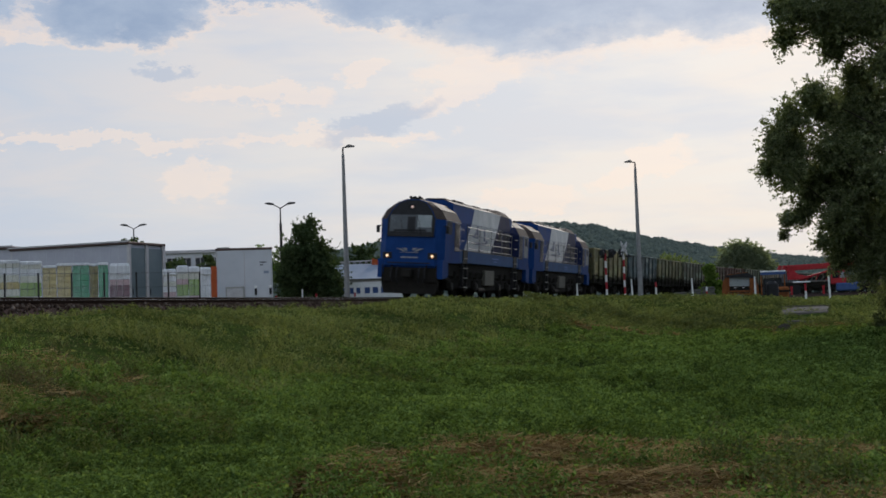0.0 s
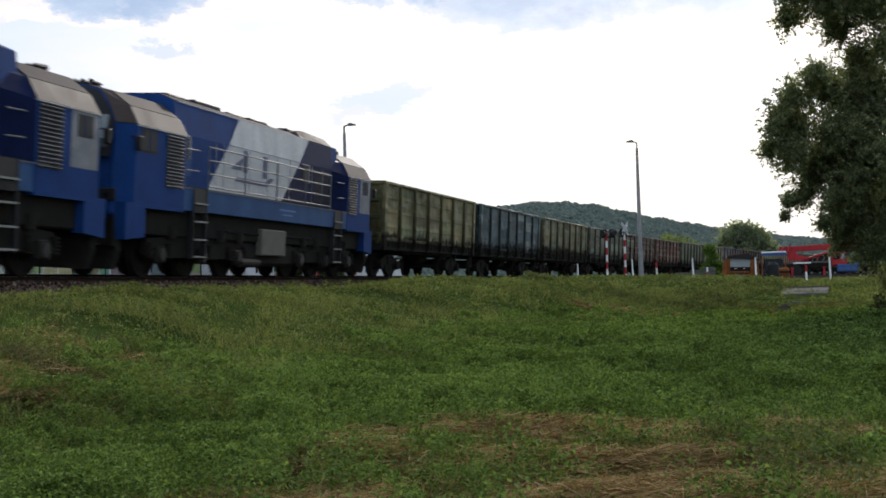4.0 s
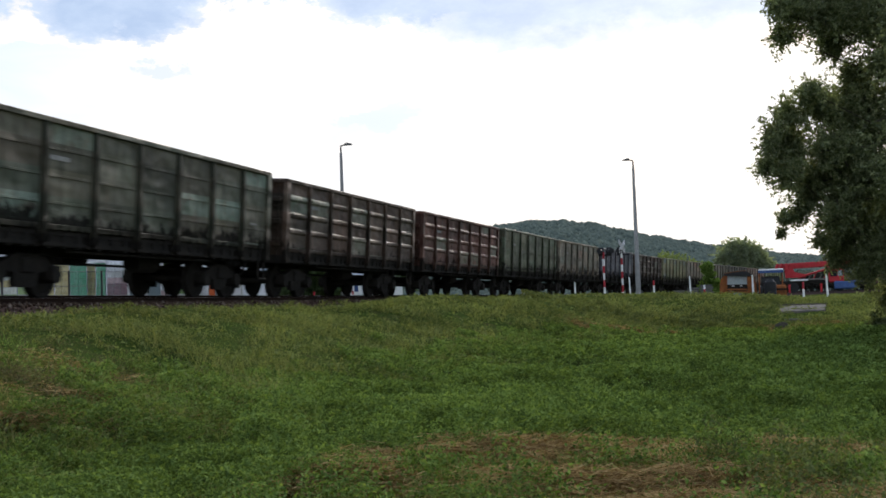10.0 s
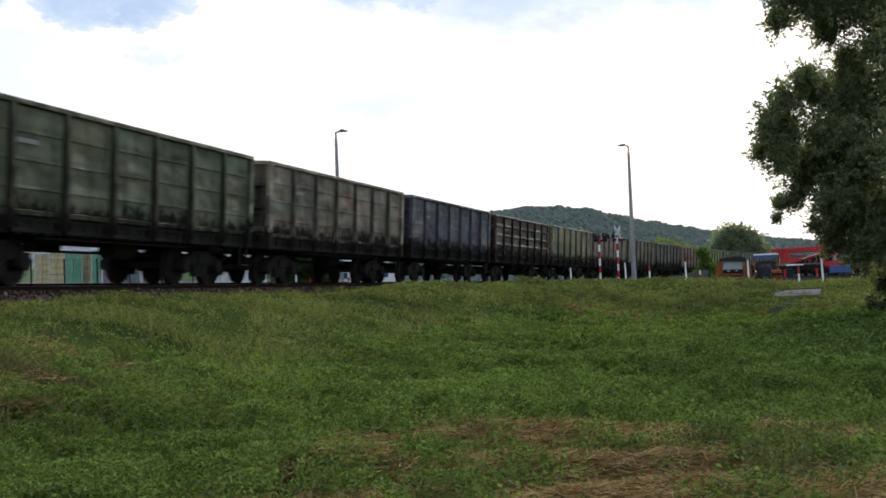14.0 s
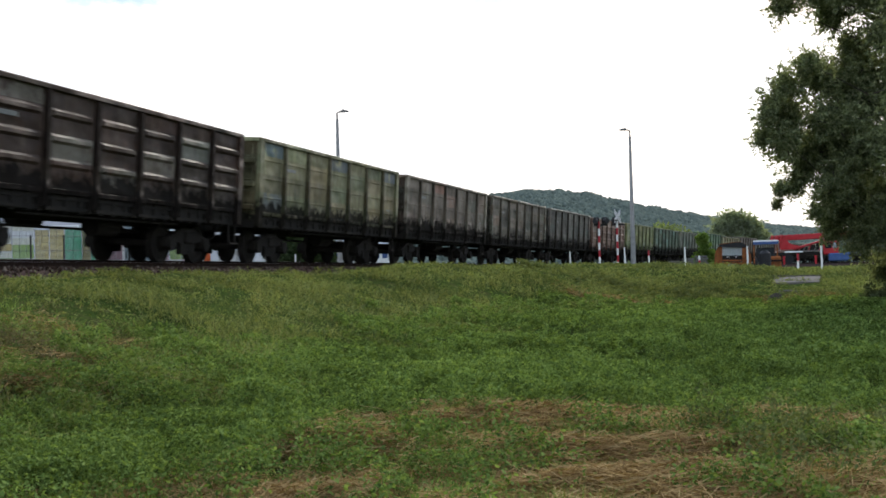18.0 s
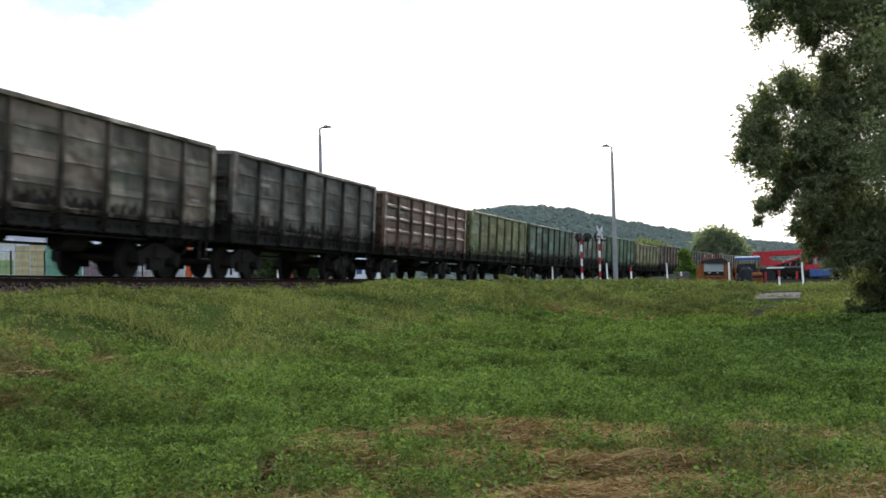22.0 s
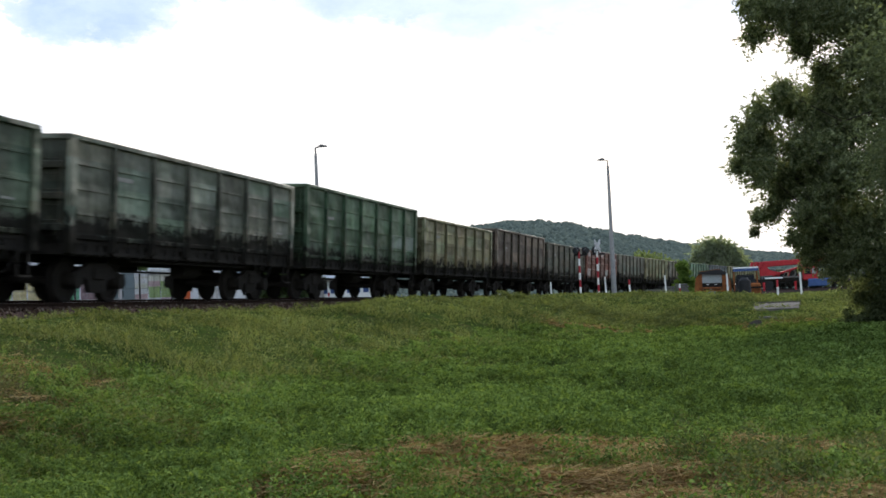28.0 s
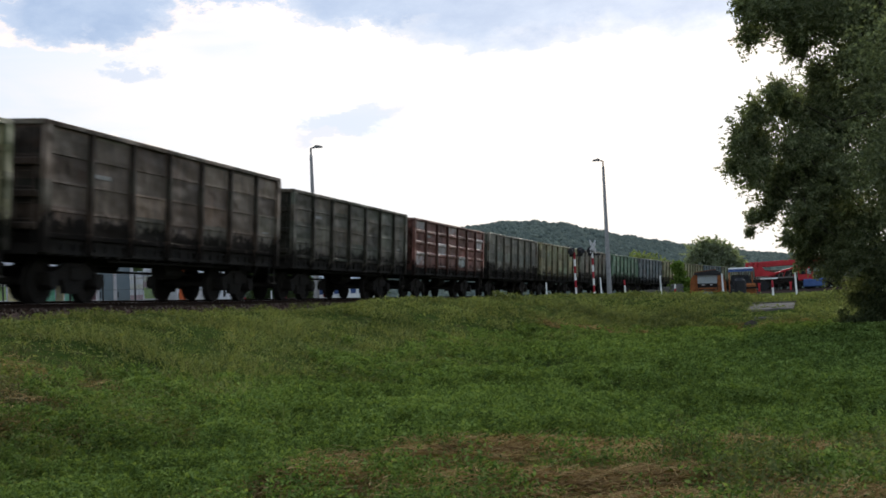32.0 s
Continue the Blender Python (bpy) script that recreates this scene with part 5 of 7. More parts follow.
def crossing_signal(bearing, dist, cross):
    sig = band_post("crossing_signal", bearing, dist, 2.95, "rwrwrwr" if not cross else "wrwrwrw", "level-crossing signal on a red and white post", "level-crossing signals", r=0.068)
    sig["category"] = "signal"
    sig.rotation_euler = (0, 0, radians(-bearing))
    for dx in ((-0.14, 0.36) if not cross else (-0.1,)):
        bm = bmesh.new()
        box(bm, dx - 0.17, dx + 0.17, -0.06, 0.02, 2.82, 3.30, 0.06)
        tube(bm, (dx, -0.06, 3.06), (dx + (0.16 if dx > 0 else -0.10), -0.34, 3.06), 0.14, 0.16, seg=12)
        part("signal_head", bm, BLACK, sig, "black lamp head with a hood")
    if cross:
        bm = bmesh.new()
        for a in (38, -38):
            for k, zc in ((0, 3.50), (1, 3.32)):
                box(bm, -0.50, 0.50, -0.10, -0.07, -0.05, 0.05, m=pose(-0.05, 0, zc + 0.16, 0, a, 0))
        part("saltire", bm, TRIM_LIGHT, sig, "weathered white cross boards", pose(0, 0, -0.25, 0, 0, 62))
    bm = boxes((-0.3, 0.5, -0.02, 0.04, 2.76, 2.86))
    part("bracket", bm, BLACK, sig)


crossing_signal(8.36, 73, False)
crossing_signal(9.22, 76, True)


# ---------------------------------------------------------------- trees and distance
BARK = surface("bark", (0.035, 0.028, 0.022), (0.075, 0.06, 0.045), 6, 40, 0.95, 0.0, 0.6, stretch=(1, 1, 0.2))
LEAF_DARK = leaf_mat("dark_leaves", (0.080, 0.098, 0.056), (0.132, 0.153, 0.084), (0.215, 0.238, 0.138), 0.45)
LEAF_FAR = leaf_mat("far_leaves", (0.042, 0.062, 0.030), (0.062, 0.088, 0.040), (0.090, 0.120, 0.055), 0.25)
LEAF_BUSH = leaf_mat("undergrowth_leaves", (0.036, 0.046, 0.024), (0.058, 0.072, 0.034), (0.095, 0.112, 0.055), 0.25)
# pale tones carry the distance haze in the leaf colour itself
LEAF_HAZE = leaf_mat("hazed_leaves", (0.17, 0.20, 0.15), (0.22, 0.255, 0.185), (0.27, 0.31, 0.22), 0.55)
LEAF_MEADOW_TREE = leaf_mat("fresh_leaves", (0.12, 0.155, 0.065), (0.16, 0.20, 0.085), (0.21, 0.25, 0.11), 0.45)
LEAF_LIGHT = leaf_mat("light_leaves", (0.075, 0.12, 0.026), (0.10, 0.16, 0.034), (0.14, 0.20, 0.05), 0.25)


def leaf_cloud(rng, centres, radii, n, size, droop=0.3):
    """n folded leaves gathered into twig-sized bunches round the centres."""
    k = rng.integers(0, len(centres), n)
    d = rng.normal(size=(n, 3))
    d /= np.linalg.norm(d, axis=1)[:, None]
    p = centres[k] + d * (radii[k] * rng.random(n) ** 0.45)[:, None] * np.array([1, 1, 0.75])
    a = rng.normal(size=(n, 3))
    a[:, 2] -= droop
    a /= np.linalg.norm(a, axis=1)[:, None]
    b = np.cross(a, rng.normal(size=(n, 3)))
    b /= np.linalg.norm(b, axis=1)[:, None]
    s = (size * rng.uniform(0.6, 1.3, n))[:, None]
    v = np.stack([p - a * s * 0.5, p + b * s * 0.33, p + a * s * 0.6, p - b * s * 0.33], 1)
    return v.reshape(-1, 3)


def twig_cloud(rng, masses, n, size, droop=0.25):
    """n leaves set along fine twigs that grow out of the middle of each leafy mass and end at uneven lengths."""
    m = np.array(masses, float)
    share = m[:, 3] * m[:, 5] + 0.02
    per = 24
    k = rng.choice(len(m), n // per, p=share / share.sum())
    out = m[k, :3] * np.array([1, 1, 0.25])
    w = rng.normal(size=(len(k), 3))
    w = w / np.linalg.norm(w, axis=1)[:, None] + 0.55 * out / np.maximum(1.5, np.linalg.norm(out, axis=1))[:, None]
    w /= np.linalg.norm(w, axis=1)[:, None]
    reach = np.where(rng.random(len(k)) < 0.25, rng.uniform(1.0, 1.7, len(k)), rng.uniform(0.35, 1.08, len(k)))
    end = w * m[k, 3:6] * reach[:, None]
    bow = rng.normal(0, 0.16, (len(k), 3)) * m[k, 5:6]
    t = rng.random((len(k), per, 1)) ** 0.6
    heart = rng.normal(0, 0.34, (len(k), 3)) * m[k, 3:6]
    p = m[k, None, :3] + heart[:, None] * (1 - t) + end[:, None] * t + bow[:, None] * t * (1 - t) * 2
    p[..., 2] -= droop * m[k, 5][:, None] * t[..., 0] ** 2 * 0.5
    p = (p + rng.normal(0, 0.045, p.shape) * (1.6 - t)).reshape(-1, 3)
    a = np.repeat(w, per, 0) * 0.7 + rng.normal(0, 0.7, p.shape)
    a[:, 2] -= droop
    a /= np.linalg.norm(a, axis=1)[:, None]
    b = np.cross(a, rng.normal(size=p.shape))
    b /= np.linalg.norm(b, axis=1)[:, None]
    s = (size * rng.uniform(0.6, 1.35, len(p)))[:, None]
    return np.stack([p - a * s * 0.4 + b * s * 0.34, p - a * s * 0.4 - b * s * 0.34, p + a * s * 0.7], 1).reshape(-1, 3)


def tree(name, x, y, height, masses, leaves, size, leaf, label, seed, trunk=0.25, bunch=(0.35, 0.7), per_mass=40, category="tree", group="", base=None, twigs=False):
    """masses: crown parts as (dx, dy, z, rx, ry, rz) from the foot of the trunk."""
    rng = np.random.default_rng(seed)
    g = (floor_at(x, y) if base is None else base) - 0.1
    t = new(name)
    t.matrix_basis = pose(x, y, g)
    cs, rs = [], []
    bm = bmesh.new()
    top = Vector((rng.uniform(-0.3, 0.3), rng.uniform(-0.3, 0.3), height * 0.75))
    knee = Vector((rng.uniform(-0.2, 0.2), 0, height * 0.35))
    tube(bm, (0, 0, 0), knee, trunk, trunk * 0.72, 8), tube(bm, knee, top, trunk * 0.72, trunk * 0.2, 8)
    limbs = bmesh.new()
    for dx, dy, z, rx, ry, rz in masses:
        c = Vector((dx, dy, z))
        foot = knee.lerp(top, min(1.0, max(0.0, (z - rz * 0.6 - knee.z) / max(0.1, top.z - knee.z)))) if z > knee.z else knee * 0.5
        mid = foot.lerp(c, 0.55) + Vector((0, 0, 0.15 * rz))
        if twigs:
            mid = foot.lerp(c, 0.5) - Vector((0, 0, 0.2 * abs(dx)))
        k = 0.22 if twigs else 1.0
        if twigs and rx < 0.5:
            continue
        tube(limbs, foot, mid, trunk * 0.4 * k, trunk * 0.26 * k, 6), tube(limbs, mid, c, trunk * 0.26 * k, trunk * 0.12 * k, 6)
        n = max(5, per_mass)
        d = rng.normal(size=(n, 3))
        d /= np.linalg.norm(d, axis=1)[:, None]
        r = rng.random(n) ** 0.42
        pts = np.array([dx, dy, z]) + d * r[:, None] * np.array([rx, ry, rz])
        pts[:, 2] = np.maximum(pts[:, 2], 0.25)
        for p in pts[:: max(1, n // 9)]:
            tube(limbs, c, p, trunk * 0.10, trunk * 0.03, 5)
        cs.append(pts)
        rs.append(rng.uniform(*bunch, n))
    part("trunk", bm, BARK, t)
    part("limb", limbs, BARK, t)
    v = twig_cloud(rng, masses, leaves, size) if twigs else leaf_cloud(rng, np.concatenate(cs), np.concatenate(rs), leaves, size)
    v[:, 2] = np.maximum(v[:, 2], 0.05)
    hang("crown", quads_mesh("crown", v, 3 if twigs else 4), leaf, t)
    tagged(t, label, category, group)
    return t


# crown of the large tree by tiers: offset from the trunk, height, radius of each leafy mass
TOP_LIMBS = [(-4.1, -0.8, 9.2, 0.77), (-4.3, 0.2, 8.6, 0.55), (-3.2, -0.4, 9.0, 0.92), (-2.6, 0.6, 8.3, 0.63), (-4.5, 0.0, 9.6, 0.48), (-1.6, -0.7, 8.9, 1.07), (-0.4, 0.3, 8.5, 1.21), (-1.3, -0.3, 7.5, 0.88),
             (-2.0, 0.7, 7.4, 0.52), (-3.3, 0.1, 10.6, 1.01), (-4.2, -0.5, 10.6, 0.66), (-1.8, 0.5, 10.7, 1.38), (-0.3, -0.1, 10.8, 1.47), (-2.6, 0.2, 12.2, 1.3), (0.4, 0.2, 12.8, 1.6)]
MIDDLE_LIMBS = [(-3.9, -0.8, 6.6, 0.55), (-3.2, 0.2, 6.3, 0.74), (-4.4, -0.4, 6.0, 0.63), (-2.2, 0.6, 6.1, 0.88), (-4.85, 0.0, 5.4, 0.55), (-5.15, -0.7, 5.0, 0.4), (-4.2, 0.3, 5.1, 0.85), (-3.0, -0.3, 4.8, 1.03),
                (-1.3, 0.7, 5.5, 1.21), (-5.05, 0.1, 4.5, 0.48), (-4.6, -0.5, 4.2, 0.7), (-3.5, 0.5, 3.9, 0.81), (-1.9, -0.1, 3.9, 1.21), (-0.5, -0.7, 4.1, 1.21), (-0.5, 0.2, 6.4, 1.03)]
LOW_LIMBS = [(-3.2, -0.8, 2.7, 0.66), (-4.1, 0.2, 2.9, 0.46), (-4.75, -0.4, 2.8, 0.30), (-3.9, 0.0, 3.6, 0.40), (-2.4, 0.6, 2.4, 0.88), (-4.8, 0.0, 2.3, 0.2), (-3.7, -0.7, 2.0, 0.4), (-1.0, 0.3, 2.3, 1.1), (-2.1, -0.3, 1.3, 0.74), (-0.7, -0.5, 1.1, 1.1),
             (-2.75, 0.3, 1.85, 0.64), (-2.75, -0.4, 3.3, 0.83), (-3.75, 0.1, 3.3, 0.46), (-1.75, -0.2, 1.65, 0.92), (-3.0, 0.4, 1.4, 0.36)]
BACK_LIMBS = [(1.3, -0.8, 8.4, 1.56), (1.3, 0.2, 5.5, 1.56), (1.1, -0.4, 2.6, 1.56), (2.8, 0.3, 10.5, 1.8), (3.0, 0.4, 7.0, 1.8), (2.8, 0.2, 4.0, 1.7), (-1.6, 1.6, 9.6, 1.2), (-1.4, 1.7, 6.8, 1.1), (-2.0, 1.7, 4.6, 1.1), (-1.2, 1.6, 2.8, 1.0), (0.3, 0.6, 9.8, 1.3), (0.2, 0.5, 7.2, 1.3), (0.4, 0.5, 5.0, 1.3), (0.3, 0.4, 3.0, 1.2), (-0.9, 0.7, 0.2, 0.8), (0.8, 0.6, 0.4, 1.1), (-0.2, 0.4, 0.0, 0.8)]
tree("tree", 15.95, 37.2, 15.5, [(dx, dy, z + 1.05, r, r * 1.15, r) for dx, dy, z, r in LOW_LIMBS + MIDDLE_LIMBS + TOP_LIMBS + BACK_LIMBS],
     570000, 0.084, LEAF_DARK, "large dark leafy tree with a ragged crown", 3, 0.30, (0.12, 0.38), 12, twigs=True)
tree("tree", 14.1, 26.4, 11.0, [(-2.4, 0.2, 4.4, 1.2, 1.4, 1.3), (-0.6, 0.1, 5.0, 2.2, 2.2, 2.0), (1.8, 0.2, 4.6, 2.4, 2.4, 2.2), (0.2, 0.2, 8.2, 2.4, 2.4, 2.2), (-1.6, 0.2, 7.0, 1.6, 1.8, 1.4), (2.4, 0.3, 7.4, 2.2, 2.2, 2.0)],
     130000, 0.085, LEAF_DARK, "leafy tree at the edge of the meadow", 5, 0.26, (0.16, 0.46), 12, twigs=True)
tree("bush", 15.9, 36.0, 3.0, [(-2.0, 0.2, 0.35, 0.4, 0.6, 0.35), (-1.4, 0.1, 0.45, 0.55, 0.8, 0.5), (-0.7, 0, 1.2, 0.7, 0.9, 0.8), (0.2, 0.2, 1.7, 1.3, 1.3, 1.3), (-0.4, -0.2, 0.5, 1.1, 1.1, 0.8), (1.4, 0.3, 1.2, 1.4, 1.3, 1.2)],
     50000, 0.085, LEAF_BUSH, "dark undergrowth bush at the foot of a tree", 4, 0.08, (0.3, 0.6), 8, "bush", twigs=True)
x, y = polar(-6.0, 72)
tree("tree", x, y, 5.6, [(0, 0, 2.0, 1.6, 1.4, 1.3), (-0.5, 0, 3.4, 1.2, 1.1, 1.1), (0.5, 0.1, 3.3, 1.2, 1.1, 1.2), (0.0, 0, 4.6, 0.8, 0.8, 0.9), (1.3, 0, 2.0, 0.9, 0.9, 0.9), (-1.2, 0, 2.1, 0.8, 0.9, 1.0), (-0.9, 0, 0.9, 1.0, 0.9, 0.8), (0.7, 0, 0.9, 1.1, 0.9, 0.8), (-0.2, 0.1, 2.7, 1.4, 1.1, 1.4), (0.3, 0, 5.3, 0.4, 0.4, 0.5), (-0.5, 0, 4.9, 0.4, 0.4, 0.5), (1.5, 0, 1.1, 0.7, 0.7, 0.6)],
     60000, 0.13, LEAF_FAR, "dense dark green tree in the yard", 6, 0.14, (0.2, 0.4), 10, twigs=True)
x, y = polar(-3.3, 160)
tree("tree", x, y, 10.0, [(0, 0, 7.4, 2.6, 2.2, 2.2), (-3.4, 0, 6.0, 2.2, 2.0, 2.0), (3.0, 0, 6.2, 2.6, 2.0, 2.0), (6.0, 0, 5.2, 2.2, 2.0, 1.8), (0.8, 0, 4.4, 4.0, 2.0, 2.2)], 9000, 0.42, LEAF_FAR, "dark tree behind the site cabin", 34, 0.2, (0.4, 0.9), 10, twigs=True)
x, y = polar(14.75, 300)
tree("tree", x, y, 17.0, [(-2.6, 0, 10.8, 3.2, 3.2, 2.8), (2.0, 0, 11.2, 3.4, 3.2, 2.7), (-4.8, 0, 8.2, 2.2, 2.4, 2.2), (5.6, 0, 8.2, 2.4, 2.4, 2.2), (-0.7, 0, 13.0, 2.3, 2.4, 1.5), (2.9, 0, 6.6, 3.8, 3.2, 2.6), (-1.7, 0, 5.4, 3.2, 3.0, 2.4), (-0.4, 0, 9.6, 3.8, 3.2, 3.4), (4.3, 0, 9.8, 2.6, 2.6, 2.4), (7.0, 0, 5.6, 2.2, 2.2, 2.0)],
     36000, 0.50, LEAF_HAZE, "broad round-crowned tree in the distance", 8, 0.4, (0.6, 1.2), 10, twigs=True)
x, y = polar(11.3, 290)
tree("tree", x, y, 13.0, [(0, 0, 7.8, 4.6, 4.0, 3.2), (-4.0, 0, 6.8, 4.0, 3.0, 2.8), (4.4, 0, 6.8, 4.2, 3.0, 2.8), (7.6, 0, 4.8, 3.2, 3.0, 2.4), (-7.4, 0, 4.8, 3.0, 3.0, 2.4), (0.5, 0, 4.4, 6.0, 3.0, 2.6)], 30000, 0.60, LEAF_MEADOW_TREE, "fresh green tree below the wooded hill", 9, 0.3, (0.7, 1.3), 10, twigs=True)
x, y = polar(13.3, 88)
tree("bush", x, y, 2.6, [(0, 0, 1.5, 0.6, 0.6, 0.9), (-0.1, 0, 0.8, 0.8, 0.6, 0.8), (0.35, 0, 0.6, 0.7, 0.6, 0.6), (-0.2, 0, 2.1, 0.35, 0.4, 0.5)], 7000, 0.14, LEAF_LIGHT, "light green bush beside scrap vehicles", 10, 0.06, (0.2, 0.35), 22, "bush")


def hill_elev(b):
    """Skyline of the wooded ridge, degrees above the eye, by bearing."""
    return np.interp(b, [-34, -20, -9, -5.5, -2, 2.8, 4.7, 6.5, 8, 10, 12, 13.7, 17, 22, 34],
                     [0.9, 1.1, 1.7, 2.9, 3.5, 3.9, 4.12, 4.07, 3.86, 3.30, 2.86, 2.52, 1.95, 1.5, 1.2]) + 0.03 * np.sin(b * 4.1) - 0.12


def wooded_hill():
    rng = np.random.default_rng(21)
    B, T = np.meshgrid(np.linspace(-34, 34, 180), np.linspace(0, 1, 24))
    D = 430 + 330 * T
    Z = 1.15 + (np.tan(np.radians(hill_elev(B))) * D + 0.1) * np.sin(np.clip(T * 1.15, 0, 1) * math.pi / 2) * 0.97
    X, Y = D * np.sin(np.radians(B)), D * np.cos(np.radians(B))
    hill = new("wooded_hill")
    hang("slope", grid_mesh("slope", X, Y, Z - 2.0), LEAF_HILL, hill)
    n = 30000
    b = rng.uniform(-30, 32, n)
    t = rng.random(n) ** 0.9
    d = 430 + 330 * t
    z = 1.15 + (np.tan(np.radians(hill_elev(b))) * d) * np.sin(np.clip(t * 1.15, 0, 1) * math.pi / 2) * 0.97
    bm = bmesh.new()
    bmesh.ops.create_icosphere(bm, subdivisions=1, radius=1)
    bm.verts.ensure_lookup_table()
    base = np.array([v.co[:] for v in bm.verts])
    tri = np.array([[v.index for v in f.verts] for f in bm.faces])
    bm.free()
    k = len(base)
    r = rng.uniform(1.1, 2.7, n)
    P = base[None] * r[:, None, None] * rng.uniform(0.65, 1.25, (n, k, 1)) * np.array([1, 1, 1.15])
    P += np.stack([d * np.sin(np.radians(b)), d * np.cos(np.radians(b)), z - r * 0.4], -1)[:, None]
    me = bpy.data.meshes.new("tree_crowns")
    me.vertices.add(n * k)
    me.vertices.foreach_set("co", P.astype(np.float32).ravel())
    f = (tri[None] + k * np.arange(n)[:, None, None]).reshape(-1, 3)
    me.loops.add(f.size)
    me.loops.foreach_set("vertex_index", f.astype(np.int32).ravel())
    me.polygons.add(len(f))
    me.polygons.foreach_set("loop_start", np.arange(0, f.size, 3, dtype=np.int32))
    me.polygons.foreach_set("loop_total", np.full(len(f), 3, dtype=np.int32))
    me.update(calc_edges=True)
    tagged(hang("tree_crowns", me, LEAF_HILL, hill), kind="stuff")
    tagged(hill, "long hill covered by dark mixed forest", "hill", kind="structure")


# haze over the far hill is mixed into the forest's base colour
LEAF_HILL = leaf_mat("hazed_hill_forest", (0.072, 0.092, 0.084), (0.086, 0.108, 0.095), (0.102, 0.125, 0.104), 0.1, 0.8)
wooded_hill()


# ---------------------------------------------------------------- the yard beyond the track
SHEET_GREY = surface("grey_sheet_metal", (0.33, 0.335, 0.38), (0.40, 0.405, 0.45), 0.8, 30, 0.5, 0.1, 0.08, grain=0.12)
DOOR_GREY = surface("grey_green_door", (0.13, 0.165, 0.175), (0.18, 0.215, 0.225), 0.8, 30, 0.5, 0.1, 0.08, grain=0.12)
SHEET_WHITE = surface("off_white_sheet", (0.42, 0.43, 0.46), (0.52, 0.53, 0.55), 0.7, 30, 0.5, 0.0, 0.06, grain=0.1)
TRIM_BROWN = surface("brown_trim", (0.08, 0.05, 0.045), (0.12, 0.08, 0.07), 3, 40, 0.7, 0.0, 0.1)
TRIM_PALE = surface("pale_trim", (0.42, 0.40, 0.40), (0.55, 0.52, 0.52), 3, 40, 0.6, 0.0, 0.1)
ORANGE = surface("orange_paint", (0.34, 0.060, 0.016), (0.46, 0.095, 0.025), 3, 40, 0.55, 0.0, 0.1)
RUSTY = surface("rusty_orange", (0.10, 0.038, 0.014), (0.29, 0.098, 0.030), 3.5, 30, 0.85, 0.0, 0.3)
MACHINE_RED = surface("machine_red", (0.27, 0.013, 0.018), (0.37, 0.027, 0.033), 2.5, 40, 0.45, 0.0, 0.1, grain=0.2)
BLUE_DULL = surface("dull_blue", (0.03, 0.06, 0.16), (0.06, 0.11, 0.26), 3, 40, 0.6, 0.0, 0.1)
ROOF_BLUE = surface("blue_grey_roof", (0.22, 0.26, 0.33), (0.30, 0.34, 0.41), 1.2, 30, 0.6, 0.0, 0.1)
WOOD = surface("pale_wood", (0.22, 0.15, 0.08), (0.32, 0.23, 0.13), 5, 50, 0.85, 0.0, 0.3, stretch=(0.2, 1, 1))
FILM = surface("white_stretch_film", (0.46, 0.47, 0.48), (0.66, 0.67, 0.68), 4, 25, 0.35, 0.0, 0.5, grain=0.2)
OLD_CONCRETE = surface("old_concrete", (0.09, 0.088, 0.082), (0.14, 0.135, 0.125), 3, 40, 0.95, 0.0, 0.3, spec=0.0)
PATH_CONCRETE = surface("path_concrete", (0.12, 0.11, 0.10), (0.19, 0.175, 0.16), 3, 40, 0.95, 0.0, 0.3, spec=0.0)
DARK_STONE = surface("dark_stone", (0.045, 0.042, 0.036), (0.09, 0.082, 0.07), 6, 40, 0.9, 0.0, 0.4, spec=0.0)
YARD = 1.40


def stand(bearing, dist, base, turn=0.0):
    """A place in the yard: x to the right as seen from the meadow, y away."""
    x, y = polar(bearing, dist)
    return pose(x, y, base, 0, 0, -bearing + turn)


def grey_store(bearing, dist, turn, width, depth, height, label):
    st = new("storage_building")
    st.matrix_basis = stand(bearing, dist, YARD, turn)
    # near corner at the origin, front to -x, doors on the end wall along y
    part("wall", boxes((-width, 0, 0, depth, -0.1, height - 0.12), bevel=0.02), SHEET_GREY, st, "grey sheet metal wall")
    n = int(width / 0.55)
    for i in range(1, n):
        hang("panel_joint", JOINT, SHEET_GREY, st, "", pose(-width * i / n, -0.012, height / 2 - 0.1) @ Matrix.Diagonal((1, 1, height - 0.3, 1)))
    part("roof", boxes((-width - 0.12, 0.12, -0.12, depth + 0.12, height - 0.16, height - 0.02), bevel=0.03), TRIM_BROWN, st, "flat dark-edged roof")
    part("roof_edge", boxes((-width - 0.14, 0.14, -0.15, -0.12, height - 0.05, height + 0.03)), TRIM_PALE, st)
    for y in (0.04, depth / 2, depth - 0.04):
        part("door_post", boxes((0.0, 0.12, y - 0.10, y + 0.10, -0.1, height - 0.16)), TRIM_PALE, st, "pale door post")
    for y in (0.12, depth / 2 + 0.08):
        d = part("door", boxes((0.0, 0.035, y, y + depth / 2 - 0.2, 0.0, height - 0.32), bevel=0.01), DOOR_GREY, st, "tall grey-green door leaf")
        part("handle", boxes((0.035, 0.07, y + 0.2, y + 0.24, 1.2, 1.5)), BLACK, d)
    tagged(st, label, "building", "storage buildings")


_bm = boxes((-0.008, 0.008, 0.006, 0.014, -0.5, 0.5))
JOINT = bpy.data.meshes.new("panel_joint")
_bm.to_mesh(JOINT)
_bm.free()
grey_store(-14.36, 62, -35, 7.2, 3.15, 3.93, "grey sheet metal storage building with tall double doors")
grey_store(-19.45, 66.5, -35, 6.2, 0.8, 4.06, "low grey storage building beside a larger one")


